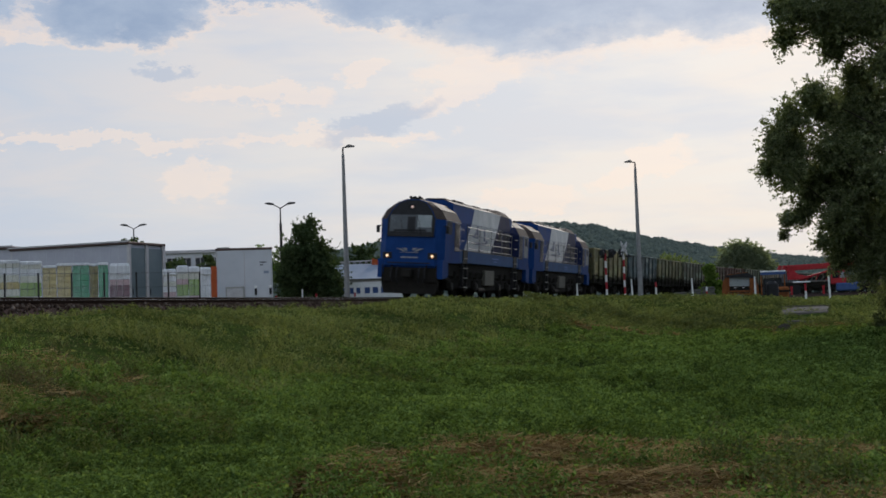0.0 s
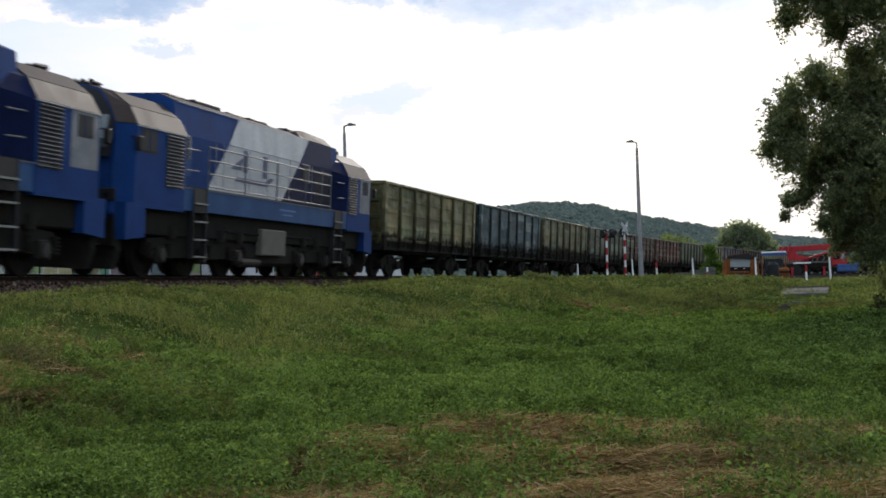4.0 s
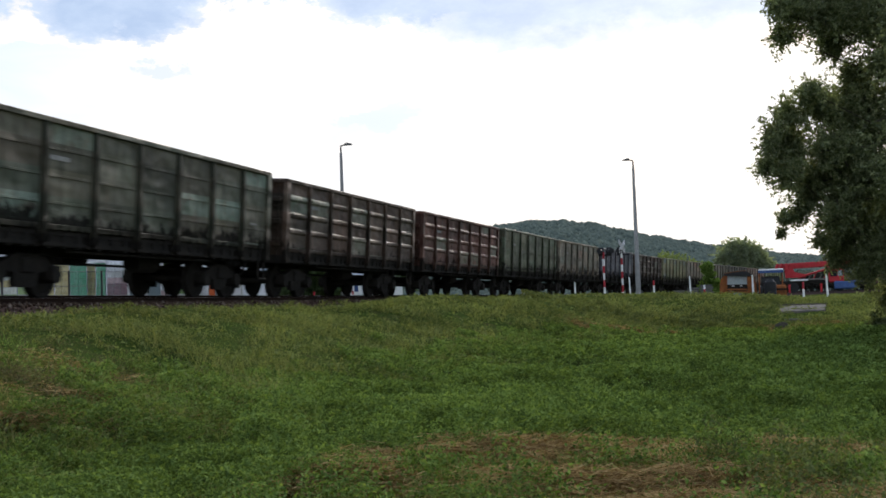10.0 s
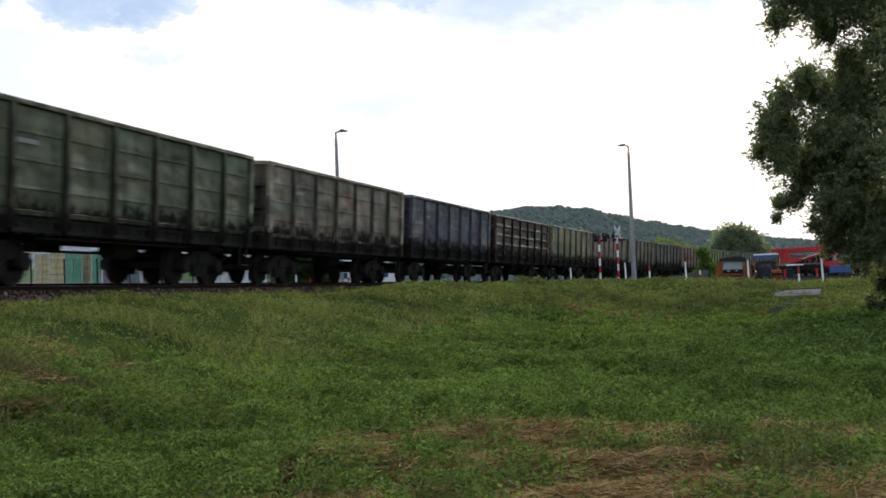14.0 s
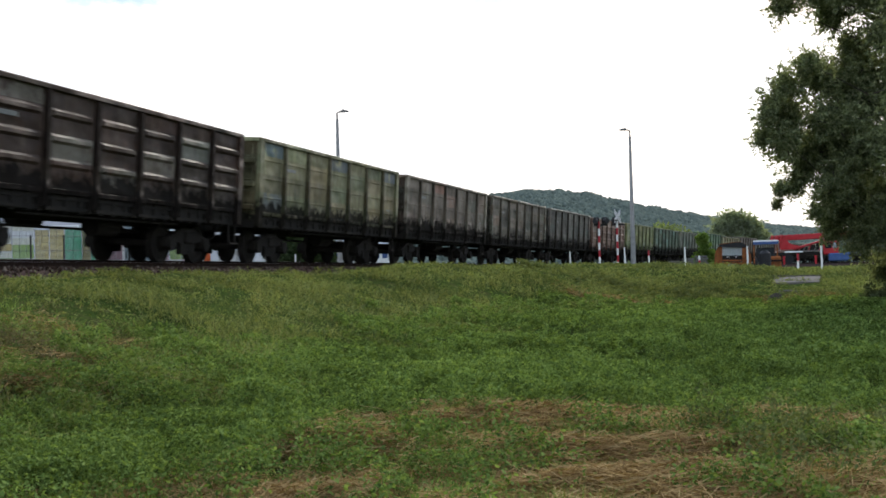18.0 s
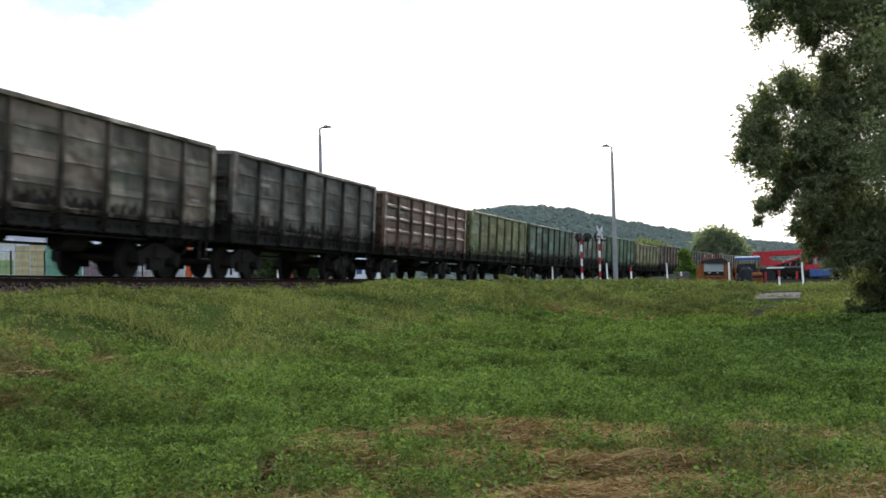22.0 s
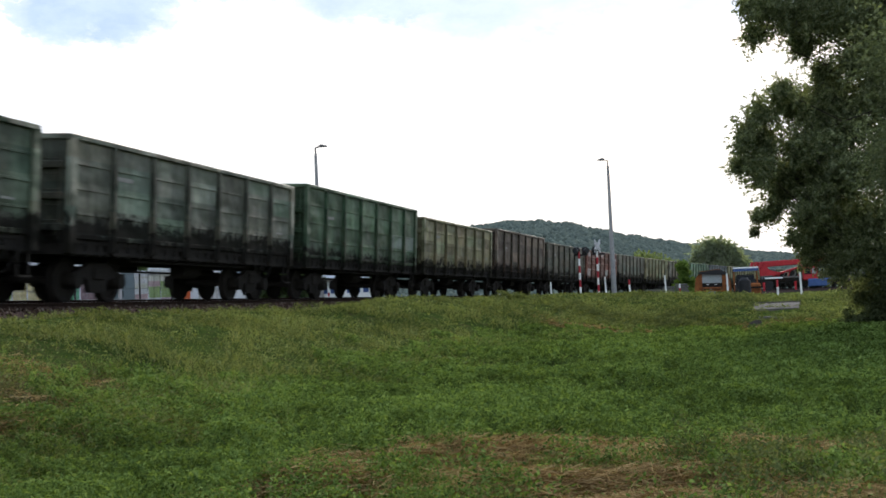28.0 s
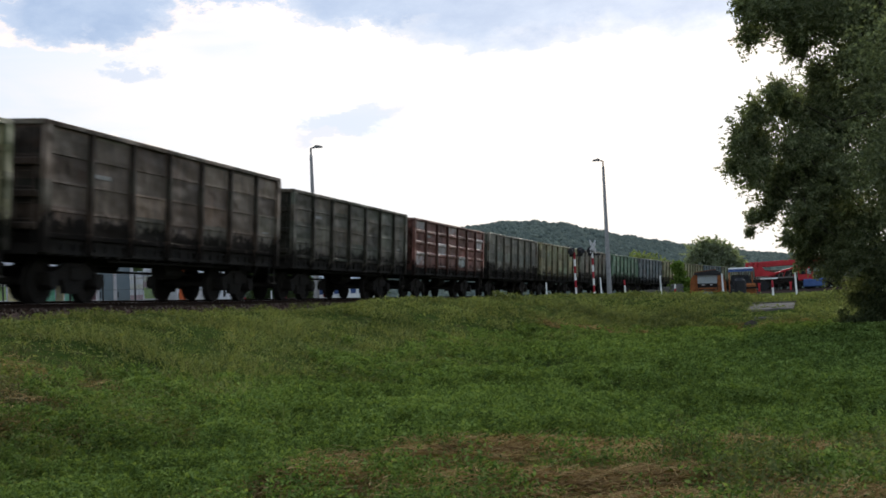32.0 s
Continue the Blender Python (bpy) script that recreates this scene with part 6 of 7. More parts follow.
def white_trailer():
    t = new("box_trailer")
    t.matrix_basis = stand(-8.98, 62, YARD)
    part("body", boxes((-1.43, 1.43, 0, 7.0, 0.55, 3.36), bevel=0.03), SHEET_WHITE, t, "off-white box body")
    part("top_edge", boxes((-1.46, 1.46, -0.03, 7.03, 3.33, 3.45), bevel=0.02), TRIM_BROWN, t, "dark top edge")
    part("skirt", boxes((-1.42, 1.42, 0.02, 0.3, 0.05, 0.56), bevel=0.02), SHEET_WHITE, t)
    for x in (-1.38, 0, 1.38):
        part("door_seam", boxes((x - 0.02, x + 0.02, -0.02, 0.0, 0.6, 3.3)), TRIM_PALE, t)
    part("sign", boxes((0.78, 1.12, -0.014, -0.004, 2.66, 2.71), (0.80, 0.95, -0.014, -0.004, 2.52, 2.57)), BLACK, t, "small dark writing bars")
    part("sign", boxes((0.98, 1.24, -0.014, -0.004, 2.10, 2.24)), ROOF_BLUE, t)
    for x in (0.55, 1.30):
        part("reflector", boxes((x - 0.07, x + 0.07, -0.05, 0.0, 1.35, 1.48), bevel=0.02), WHITE, t, "pale rear lamp")
        part("bumper_rubber", boxes((x - 0.06, x + 0.06, -0.06, 0.0, 1.0, 1.33)), BLACK, t)
    for x in (-1.1, 1.1):
        for y in (5.0, 6.2):
            bm = bmesh.new()
            tube(bm, (x - 0.15, y, 0.45), (x + 0.15, y, 0.45), 0.45, seg=18)
            part("wheel", bm, BLACK, t)
    tagged(t, "off-white box trailer parked behind the fence", "trailer")
    c = new("control_cabinet")
    c.matrix_basis = stand(-9.45, 58, YARD - 0.15)
    part("cabinet_body", boxes((-0.45, 0.45, 0, 0.5, 0, 1.52), bevel=0.03), CONCRETE, c)
    part("cabinet_door", boxes((-0.38, 0.38, -0.02, 0.0, 0.15, 1.42)), TRIM_PALE, c)
    tagged(c, "small grey-beige control cabinet beside a trailer", "cabinet")
    o = new("hoarding")
    o.matrix_basis = stand(-10.42, 60, YARD)
    part("panel", boxes((-0.15, 0.15, 0, 0.06, 0.35, 2.45), bevel=0.02), ORANGE, o)
    part("leg", boxes((-0.14, -0.09, 0, 0.06, -0.1, 0.2)), BLACK, o)
    part("leg", boxes((0.09, 0.14, 0, 0.06, -0.1, 0.2)), BLACK, o)
    tagged(o, "bright orange upright panel beside a trailer", "panel")


white_trailer()


def sack(name, a, b):
    return surface(name, a, b, 5, 30, 0.5, 0.0, 0.4, grain=0.3)


SACKS = {"cream": sack("cream_sacks", (0.52, 0.51, 0.42), (0.66, 0.65, 0.55)), "yellow": sack("yellow_sacks", (0.40, 0.30, 0.10), (0.54, 0.46, 0.22)),
         "green": sack("green_sacks", (0.05, 0.26, 0.13), (0.10, 0.36, 0.20)), "red": sack("red_sacks", (0.12, 0.05, 0.065), (0.22, 0.11, 0.13)),
         "straw": sack("straw_sacks", (0.50, 0.39, 0.15), (0.62, 0.52, 0.24)), "white": sack("white_sacks", (0.58, 0.59, 0.60), (0.70, 0.71, 0.72)), "lime": sack("lime_sacks", (0.20, 0.32, 0.07), (0.30, 0.42, 0.12)),
         "pink": sack("pink_sacks", (0.40, 0.27, 0.28), (0.50, 0.36, 0.36))}


def clear_film():
    """Stretch film: mostly see-through, milky where it is folded."""
    m, nt, bsdf = base_mat("clear_stretch_film")
    co = make_node(nt, "ShaderNodeTexCoord").outputs["Object"]
    bsdf.inputs["Base Color"].default_value = (0.75, 0.75, 0.76, 1)
    bsdf.inputs["Roughness"].default_value = 0.35
    folds = noise_node(nt, co, 3.0, 5, 0.6, stretch=(3.5, 1, 0.4))
    bump_to(nt, bsdf, folds, 0.6, 0.05)
    mixs = make_node(nt, "ShaderNodeMixShader")
    plug(nt, mixs.inputs[0], ramp_node(nt, folds, [(0.38, 0.03), (0.66, 0.24)]))
    clear = make_node(nt, "ShaderNodeBsdfTransparent")
    nt.links.new(clear.outputs[0], mixs.inputs[1]), nt.links.new(bsdf.outputs[0], mixs.inputs[2])
    nt.links.new(mixs.outputs[0], nt.nodes["Material Output"].inputs[0])
    return m


FILM_CLEAR = clear_film()


def pallet_stack(b0, b1, dist, top, layers, label, cap=0.0):
    """Sacks on a wooden pallet, wrapped in film; layers are colours, bottom upwards."""
    b = (b0 + b1) / 2
    w = dist * radians(b1 - b0) * 1.0
    p = new("pallet_stack")
    p.matrix_basis = stand(b, dist, YARD, random.uniform(-0.8, 0.8))
    part("pallet", boxes((-w / 2, w / 2, 0, 1.0, 0.09, 0.14), (-w / 2, w / 2, 0, 0.1, 0, 0.09), (-w / 2, w / 2, 0.45, 0.55, 0, 0.09), (-w / 2, w / 2, 0.9, 1.0, 0, 0.09)), WOOD, p, "wooden pallet")
    h = (top - YARD - 0.14 - cap * 0.5) / len(layers)
    for i, c in enumerate(layers):
        dx, k = random.uniform(-0.008, 0.008), random.uniform(0.985, 1.0)
        z = 0.14 + i * h
        bm = bmesh.new()
        cols = 3 if w > 0.55 else 2
        for q in range(cols):
            xa = -w / 2 * k + q * w * k / cols + dx
            box(bm, xa + 0.002, xa + w * k / cols - 0.002, 0.02 + random.uniform(0, 0.03), 0.98, z + 0.001, z + h * 0.995, 0.012)
        part("sack_layer", bm, SACKS[c], p)
    if cap:
        bm = bmesh.new()
        z = top - YARD - cap
        loft(bm, [[(-w / 2 - 0.015, -0.015, z - 0.05), (w / 2 + 0.015, -0.015, z - 0.05), (w / 2 + 0.015, 1.015, z - 0.05), (-w / 2 - 0.015, 1.015, z - 0.05)],
                  [(-w / 2 - 0.01, -0.01, z + cap * 0.7), (w / 2 + 0.01, -0.01, z + cap * 0.7), (w / 2 + 0.01, 1.01, z + cap * 0.7), (-w / 2 - 0.01, 1.01, z + cap * 0.7)],
                  [(-w / 2 + 0.04, 0.04, z + cap), (w / 2 - 0.04, 0.04, z + cap), (w / 2 - 0.04, 0.96, z + cap), (-w / 2 + 0.04, 0.96, z + cap)]])
        part("film_cap", bm, FILM, p, "white stretch film over the top")
    # clear film round the load, in slightly slack folds
    bm = bmesh.new()
    line = [(w / 2 + 0.02, 1.02)] + [(w / 2 + 0.02 - (w + 0.04) * i / 10, -0.03 - 0.035 * random.random()) for i in range(11)] + [(-w / 2 - 0.02, 1.02)]
    low, high = ([bm.verts.new((qx, qy, z)) for qx, qy in line] for z in (0.12, top - YARD - 0.02))
    for i in range(len(line) - 1):
        bm.faces.new((low[i], low[i + 1], high[i + 1], high[i]))
    part("film_wrap", bm, FILM_CLEAR, p, "clear stretch film round the load")
    tagged(p, label, "pallet stack", "pallets of sacked goods in the yard")


C = lambda *names: [n for n in names]
pallet_stack(-21.6, -20.9, 40, 3.40, C("cream", "white", "lime", "white", "cream", "white", "cream", "white"), "film-wrapped pallet of cream sacks", 0.06)
pallet_stack(-20.88, -20.05, 40, 3.40, C("white", "cream", "lime", "cream", "white", "cream", "white", "cream"), "film-wrapped pallet of cream sacks", 0.06)
pallet_stack(-20.03, -19.16, 40, 3.38, C("white", "cream", "lime", "cream", "yellow", "cream", "white", "cream"), "film-wrapped pallet of cream sacks", 0.06)
pallet_stack(-19.14, -18.2, 40, 3.33, C("white", "pink", "cream", "lime", "lime", "cream", "white", "cream"), "film-wrapped pallet of cream and green sacks", 0.06)
pallet_stack(-18.17, -17.55, 40, 3.18, C(*["yellow", "straw"] * 7), "pallet of yellow sacks", 0.03)
pallet_stack(-17.53, -16.88, 40, 3.24, C(*["yellow", "straw"] * 8), "tall pallet of yellow sacks", 0.03)
pallet_stack(-16.86, -16.12, 40, 3.24, C(*["green"] * 9), "pallet of bright green sacks", 0.03)
pallet_stack(-16.1, -15.72, 40.3, 3.22, C(*["yellow", "straw"] * 5), "pallet of yellow sacks", 0.03)
pallet_stack(-15.7, -15.27, 40, 3.24, C(*["green"] * 9), "pallet of bright green sacks", 0.03)
pallet_stack(-15.2, -14.3, 40, 3.20, C("red", "red", "pink", "red", "red", "pink", "white", "white"), "pallet of dark red sacks under white film", 0.30)
pallet_stack(-12.78, -12.18, 42, 3.05, C("white", "cream", "white", "pink", "white", "cream", "white", "cream"), "film-wrapped pallet of pale sacks", 0.15)
pallet_stack(-12.16, -11.62, 42, 3.16, C("white", "pink", "cream", "lime", "lime", "pink", "cream", "white"), "film-wrapped pallet of mixed sacks", 0.18)
pallet_stack(-11.60, -11.10, 42, 3.12, C("pink", "cream", "pink", "lime", "lime", "lime", "cream", "cream"), "film-wrapped pallet of mixed sacks", 0.14)
pallet_stack(-11.08, -10.58, 42, 3.08, C(*["white"] * 8), "pallet of white sacks in film", 0.2)


def yard_fence():
    f = new("fence")
    tops = []
    for i in range(9):
        b = -22.7 + i * 1.45
        d = 36.2 + i * 0.42
        x, y = polar(b, d)
        bm = bmesh.new()
        tube(bm, (x, y, YARD - 0.1), (x, y, 2.84), 0.028, seg=6)
        part("post", bm, BLACK, f, "thin dark fence post")
        tops.append(Vector((x, y, 2.82)))
    for dz in (0.0, -0.45, -0.9, -1.3):
        for a, b in zip(tops, tops[1:]):
            bm = bmesh.new()
            tube(bm, a + Vector((0, 0, dz)), b + Vector((0, 0, dz)), 0.006, seg=4)
            part("wire", bm, STEEL_WORN, f)
    tagged(f, "wire fence on thin dark posts along the yard", "fence")


yard_fence()


def office():
    o = new("office_building")
    o.matrix_basis = stand(-10.9, 150, 1.2, -6)
    part("wall", boxes((-7.0, 4.2, 0, 12, 0, 8.2)), SHEET_WHITE, o, "pale plastered wall")
    part("roof", boxes((-7.3, 4.5, -0.3, 12.3, 8.1, 8.5), bevel=0.05), TRIM_PALE, o, "flat roof with a pale edge")
    part("roof_unit", boxes((1.5, 3.0, 3, 5, 8.5, 8.9)), CONCRETE, o)
    for r, z in enumerate((1.2, 3.8, 6.4)):
        for i in range(6):
            x = -6.2 + i * 1.75
            win = part("window", boxes((x, x + 1.3, -0.05, 0.0, z, z + 1.2)), TRIM_PALE, o, "window in a pale frame")
            part("pane", boxes((x + 0.08, x + 0.62, -0.07, -0.05, z + 0.08, z + 1.12), (x + 0.70, x + 1.22, -0.07, -0.05, z + 0.08, z + 1.12)), GLASS, win)
    tagged(o, "pale three-storey office building with rows of windows", "building")
    x, y = polar(-12.45, 120)
    tree("tree", x, y, 5.0, [(0, 0, 4.7, 1.9, 1.4, 1.4), (4.3, 0, 4.8, 1.9, 1.4, 1.5), (2.4, 0, 3.2, 2.4, 1.3, 1.2)], 6000, 0.28, LEAF_FAR, "green tree in front of an office building", 31, 0.18, (0.4, 0.7), 20)
    x, y = polar(-8.0, 130)
    tree("tree", x, y, 8.0, [(0, 0, 6.0, 1.6, 1.4, 2.4), (1.5, 0, 5.0, 1.4, 1.3, 1.8), (-1.2, 0, 4.6, 1.2, 1.2, 1.5)], 1500, 0.34, LEAF_LIGHT, "thin light green tree behind the yard", 32, 0.16, (0.4, 0.8), 20)
    x, y = polar(-14.6, 165)
    tree("tree", x, y, 11.0, [(-2, 0, 9.2, 2.4, 1.8, 1.6), (1.6, 0, 9.6, 2.2, 1.8, 1.6), (4.0, 0, 8.8, 1.6, 1.5, 1.3)], 5000, 0.36, LEAF_FAR, "dark tree rising behind a storage building", 33, 0.2, (0.4, 0.8), 20)


office()


def site_cabin():
    c = new("site_cabin")
    c.matrix_basis = stand(-3.4, 73, YARD)
    part("wall", boxes((-1.75, 2.0, 0, 2.6, 0.0, 1.95), bevel=0.02), CONCRETE, c, "grey cabin wall")
    bm = bmesh.new()
    prism(bm, [(-0.2, 1.95), (2.8, 1.95), (2.8, 2.95), (2.2, 2.95)], -1.9, 2.1, "x")
    part("roof", bm, ROOF_BLUE, c, "sloping blue-grey roof")
    ban = part("banner", boxes((-1.7, 2.6, -0.06, -0.02, 0.75, 1.75)), WHITE, c, "white banner with dark lettering bars")
    bm = bmesh.new()
    for k in range(7):
        box(bm, -1.35 + k * 0.5, -1.02 + k * 0.5, -0.07, -0.06, 1.05, 1.42)
    part("lettering_bars", bm, BLUE_DULL, ban)
    tagged(c, "grey site cabin with a blue-grey roof and a banner", "cabin")
    m = new("mobile_crane")
    m.matrix_basis = stand(-2.75, 75, YARD)
    bm = bmesh.new()
    prism(bm, [(-0.35, 1.0), (0.50, 1.0), (0.40, 3.1), (-0.15, 3.3)], 0, 0.5)
    part("mast", bm, ORANGE, m, "orange mast")
    part("cab", boxes((-0.9, 0.9, 0.3, 2.2, 0.5, 1.8), bevel=0.06), ORANGE, m)
    bm = bmesh.new()
    for z in (2.80, 3.15):
        tube(bm, (-2.2, 0.2, z - 0.05), (0.0, 0.2, z), 0.04, seg=5)
    for k in range(6):
        x = -2.2 + k * 0.37
        tube(bm, (x, 0.2, 2.78), (x + 0.185, 0.2, 3.12), 0.024, seg=4), tube(bm, (x + 0.185, 0.2, 3.12), (x + 0.37, 0.2, 2.78), 0.024, seg=4)
    part("lattice_boom", bm, TRIM_PALE, m, "pale lattice boom")
    for x in (-0.6, 0.6):
        bm = bmesh.new()
        tube(bm, (x - 0.12, 0.9, 0.4), (x + 0.12, 0.9, 0.4), 0.4, seg=14)
        part("wheel", bm, BLACK, m)
    tagged(m, "small orange mobile crane with a lattice boom", "crane")


site_cabin()


def yard_kerb():
    """A low pale concrete edge along the yard's road, beyond the track."""
    k = new("yard_kerb")
    for i in range(12):
        x0, y0 = polar(-8.3 + i * 0.55, 60)
        x1, y1 = polar(-8.3 + (i + 1) * 0.55 - 0.02, 60)
        turn = math.degrees(math.atan2(y1 - y0, x1 - x0))
        part("kerb_stone", boxes((0, math.hypot(x1 - x0, y1 - y0) - 0.012, 0, 0.3, YARD - 0.1, 1.92), bevel=0.015), TRIM_PALE, k, "", pose(x0, y0, 0, 0, 0, turn))
    tagged(k, "low pale concrete edge along the yard road", "kerb")


yard_kerb()


# ---------------------------------------------------------------- the scrapyard beside the crossing
def rusty_loader():
    m = new("old_loader")
    x, y = polar(14.55, 70)
    m.matrix_basis = pose(x, y, floor_at(x, y) - 0.05, 0, 1.5, -14.55)
    part("chassis", boxes((-1.0, 1.0, 0.1, 2.2, 0.30, 0.55), bevel=0.03), STEEL_DARK, m)
    for x in (-0.86, 0.80):
        part("cab_pillar", boxes((x, x + 0.10, 0.0, 0.10, 0.5, 1.58)), RUSTY, m, "rusty cab pillar")
        part("cab_pillar", boxes((x, x + 0.10, 1.3, 1.40, 0.5, 1.62)), RUSTY, m)
    part("cab_roof", prism(bmesh.new(), [(-0.98, 1.48), (1.02, 1.42), (1.06, 1.48), (0.55, 1.74), (0.20, 1.72), (-0.92, 1.60)], -0.12, 1.55), BLACK, m, "dark sagging cab roof")
    part("roof_lining", prism(bmesh.new(), [(-0.94, 1.60), (0.20, 1.725), (0.55, 1.745), (0.55, 1.77), (0.20, 1.755), (-0.94, 1.63)], -0.13, 0.1), RUSTY, m)
    part("side_panel", prism(bmesh.new(), [(0.66, 0.55), (1.18, 0.60), (1.14, 1.40), (0.66, 1.60)], -0.05, 0.04), RUSTY, m, "rusty orange side panel")
    part("side_panel", prism(bmesh.new(), [(-0.74, 0.50), (-0.74, 1.50), (-1.02, 1.46), (-1.22, 1.20), (-1.05, 0.50)], -0.05, 0.04), RUSTY, m)
    part("shelf", boxes((-0.80, 0.62, -0.20, 0.0, 0.60, 0.70), bevel=0.015), RUSTY, m, "rusty shelf")
    part("rear_window", boxes((-0.74, 0.64, 0.05, 0.07, 0.95, 1.52)), GLASS_PALE, m, "pale grey rear window")
    part("rear_panel", boxes((-0.80, 0.84, -0.02, 0.06, 0.62, 0.95), bevel=0.02), STEEL_DARK, m)
    part("bumper", boxes((-1.2, 1.2, -0.10, 0.0, 0.42, 0.56), bevel=0.02), RUSTY, m)
    for s in (-1, 1):
        part("mudguard", prism(bmesh.new(), [(s * 0.95, 0.35), (s * 1.30, 0.35), (s * 1.25, 1.05), (s * 0.95, 1.25)], -0.25, 1.0), RUSTY, m, "rusty orange mudguard")
        bm = bmesh.new()
        tube(bm, (s * 0.95, 0.5, 0.42), (s * 1.22, 0.5, 0.42), 0.42, seg=16)
        part("wheel", bm, BLACK, m)
    part("tail_lamp", boxes((-0.45, -0.25, -0.06, -0.02, 0.84, 0.89), (0.15, 0.30, -0.06, -0.02, 0.84, 0.89)), TRIM_PALE, m)
    for c in m.children:
        c.data.transform(Matrix.Diagonal((0.80, 0.9, 0.97, 1)))
    tagged(m, "derelict rusty orange loader seen from behind", "loader")
    b = new("tarpaulin")
    x, y = polar(14.55, 69.2)
    b.matrix_basis = pose(x, y, floor_at(x, y) - 0.03, 0, 0, -14.5)
    bm = bmesh.new()
    bmesh.ops.create_icosphere(bm, subdivisions=3, radius=0.42)
    for v in bm.verts:
        v.co.z = max(0.0, v.co.z * 0.9) + 0.06 * noise.noise(v.co * 6)
        v.co.x *= 1.35 + 0.3 * noise.noise(v.co * 3)
    me = bpy.data.meshes.new("tarpaulin")
    bm.to_mesh(me)
    bm.free()
    me.materials.append(BLUE_DULL)
    part("cover", boxes((-0.1, 0.1, -0.1, 0.1, 0.0, 0.05)), BLUE_DULL, b)
    hang("sheet", me, BLUE_DULL, b, "crumpled blue sheet")
    tagged(b, "crumpled blue tarpaulin on the grass", "tarpaulin")
    k = new("barrel")
    x, y = polar(16.02, 69)
    k.matrix_basis = pose(x, y, floor_at(x, y) - 0.03)
    bm = bmesh.new()
    tube(bm, (0, 0, 0), (0, 0, 1.05), 0.34, 0.34, 18), tube(bm, (0, 0, 0.36), (0, 0, 0.40), 0.36, seg=18), tube(bm, (0, 0, 0.70), (0, 0, 0.74), 0.36, seg=18)
    part("drum", bm, BLACK, k)
    bm = bmesh.new()
    tube(bm, (0, 0, 1.05), (0, 0, 1.22), 0.30, 0.16, 18)
    part("lid", bm, BLACK, k)
    tagged(k, "black steel barrel with a domed lid", "barrel")
    r = new("machine_part")
    x, y = polar(16.42, 70)
    r.matrix_basis = pose(x, y, floor_at(x, y) - 0.03, 0, 0, -16)
    part("housing", boxes((-0.42, 0.42, 0, 0.8, 0, 0.92), bevel=0.08), RUSTY, r)
    part("flange", boxes((-0.5, 0.5, -0.05, 0.02, 0.62, 0.72)), STEEL_DARK, r)
    tagged(r, "rusty orange machine housing on the grass", "machine part")


rusty_loader()


def flat_truck():
    t = new("parked_truck")
    x, y = polar(16.05, 86)
    t.matrix_basis = pose(x, y, floor_at(x, y) + 0.15, 0, 0, -16) @ Matrix.Scale(0.85, 4)
    part("cab", boxes((-0.75, 0.75, 0.2, 2.0, 0.6, 1.75), bevel=0.1), BLACK, t, "dark open cab")
    part("roof", boxes((-0.95, 1.05, -0.1, 2.1, 2.24, 2.36), bevel=0.03), WHITE, t, "white flat roof")
    part("roof_edge", boxes((-0.95, 1.05, -0.12, -0.10, 2.02, 2.24)), BLUE_DULL, t)
    part("window", boxes((-0.65, 0.65, 0.17, 0.19, 1.2, 1.6)), GLASS, t)
    for x in (-0.90, 0.95):
        part("pillar", boxes((x - 0.05, x + 0.05, 0.0, 0.1, 0.4, 2.24)), RUSTY, t, "rusty pillar")
    for x in (-0.8, 0.75):
        bm = bmesh.new()
        tube(bm, (x - 0.14, 0.5, 0.5), (x + 0.14, 0.5, 0.5), 0.5, seg=16)
        part("wheel", bm, BLACK, t)
    tagged(t, "dark parked truck with a white and blue flat roof", "truck")


flat_truck()


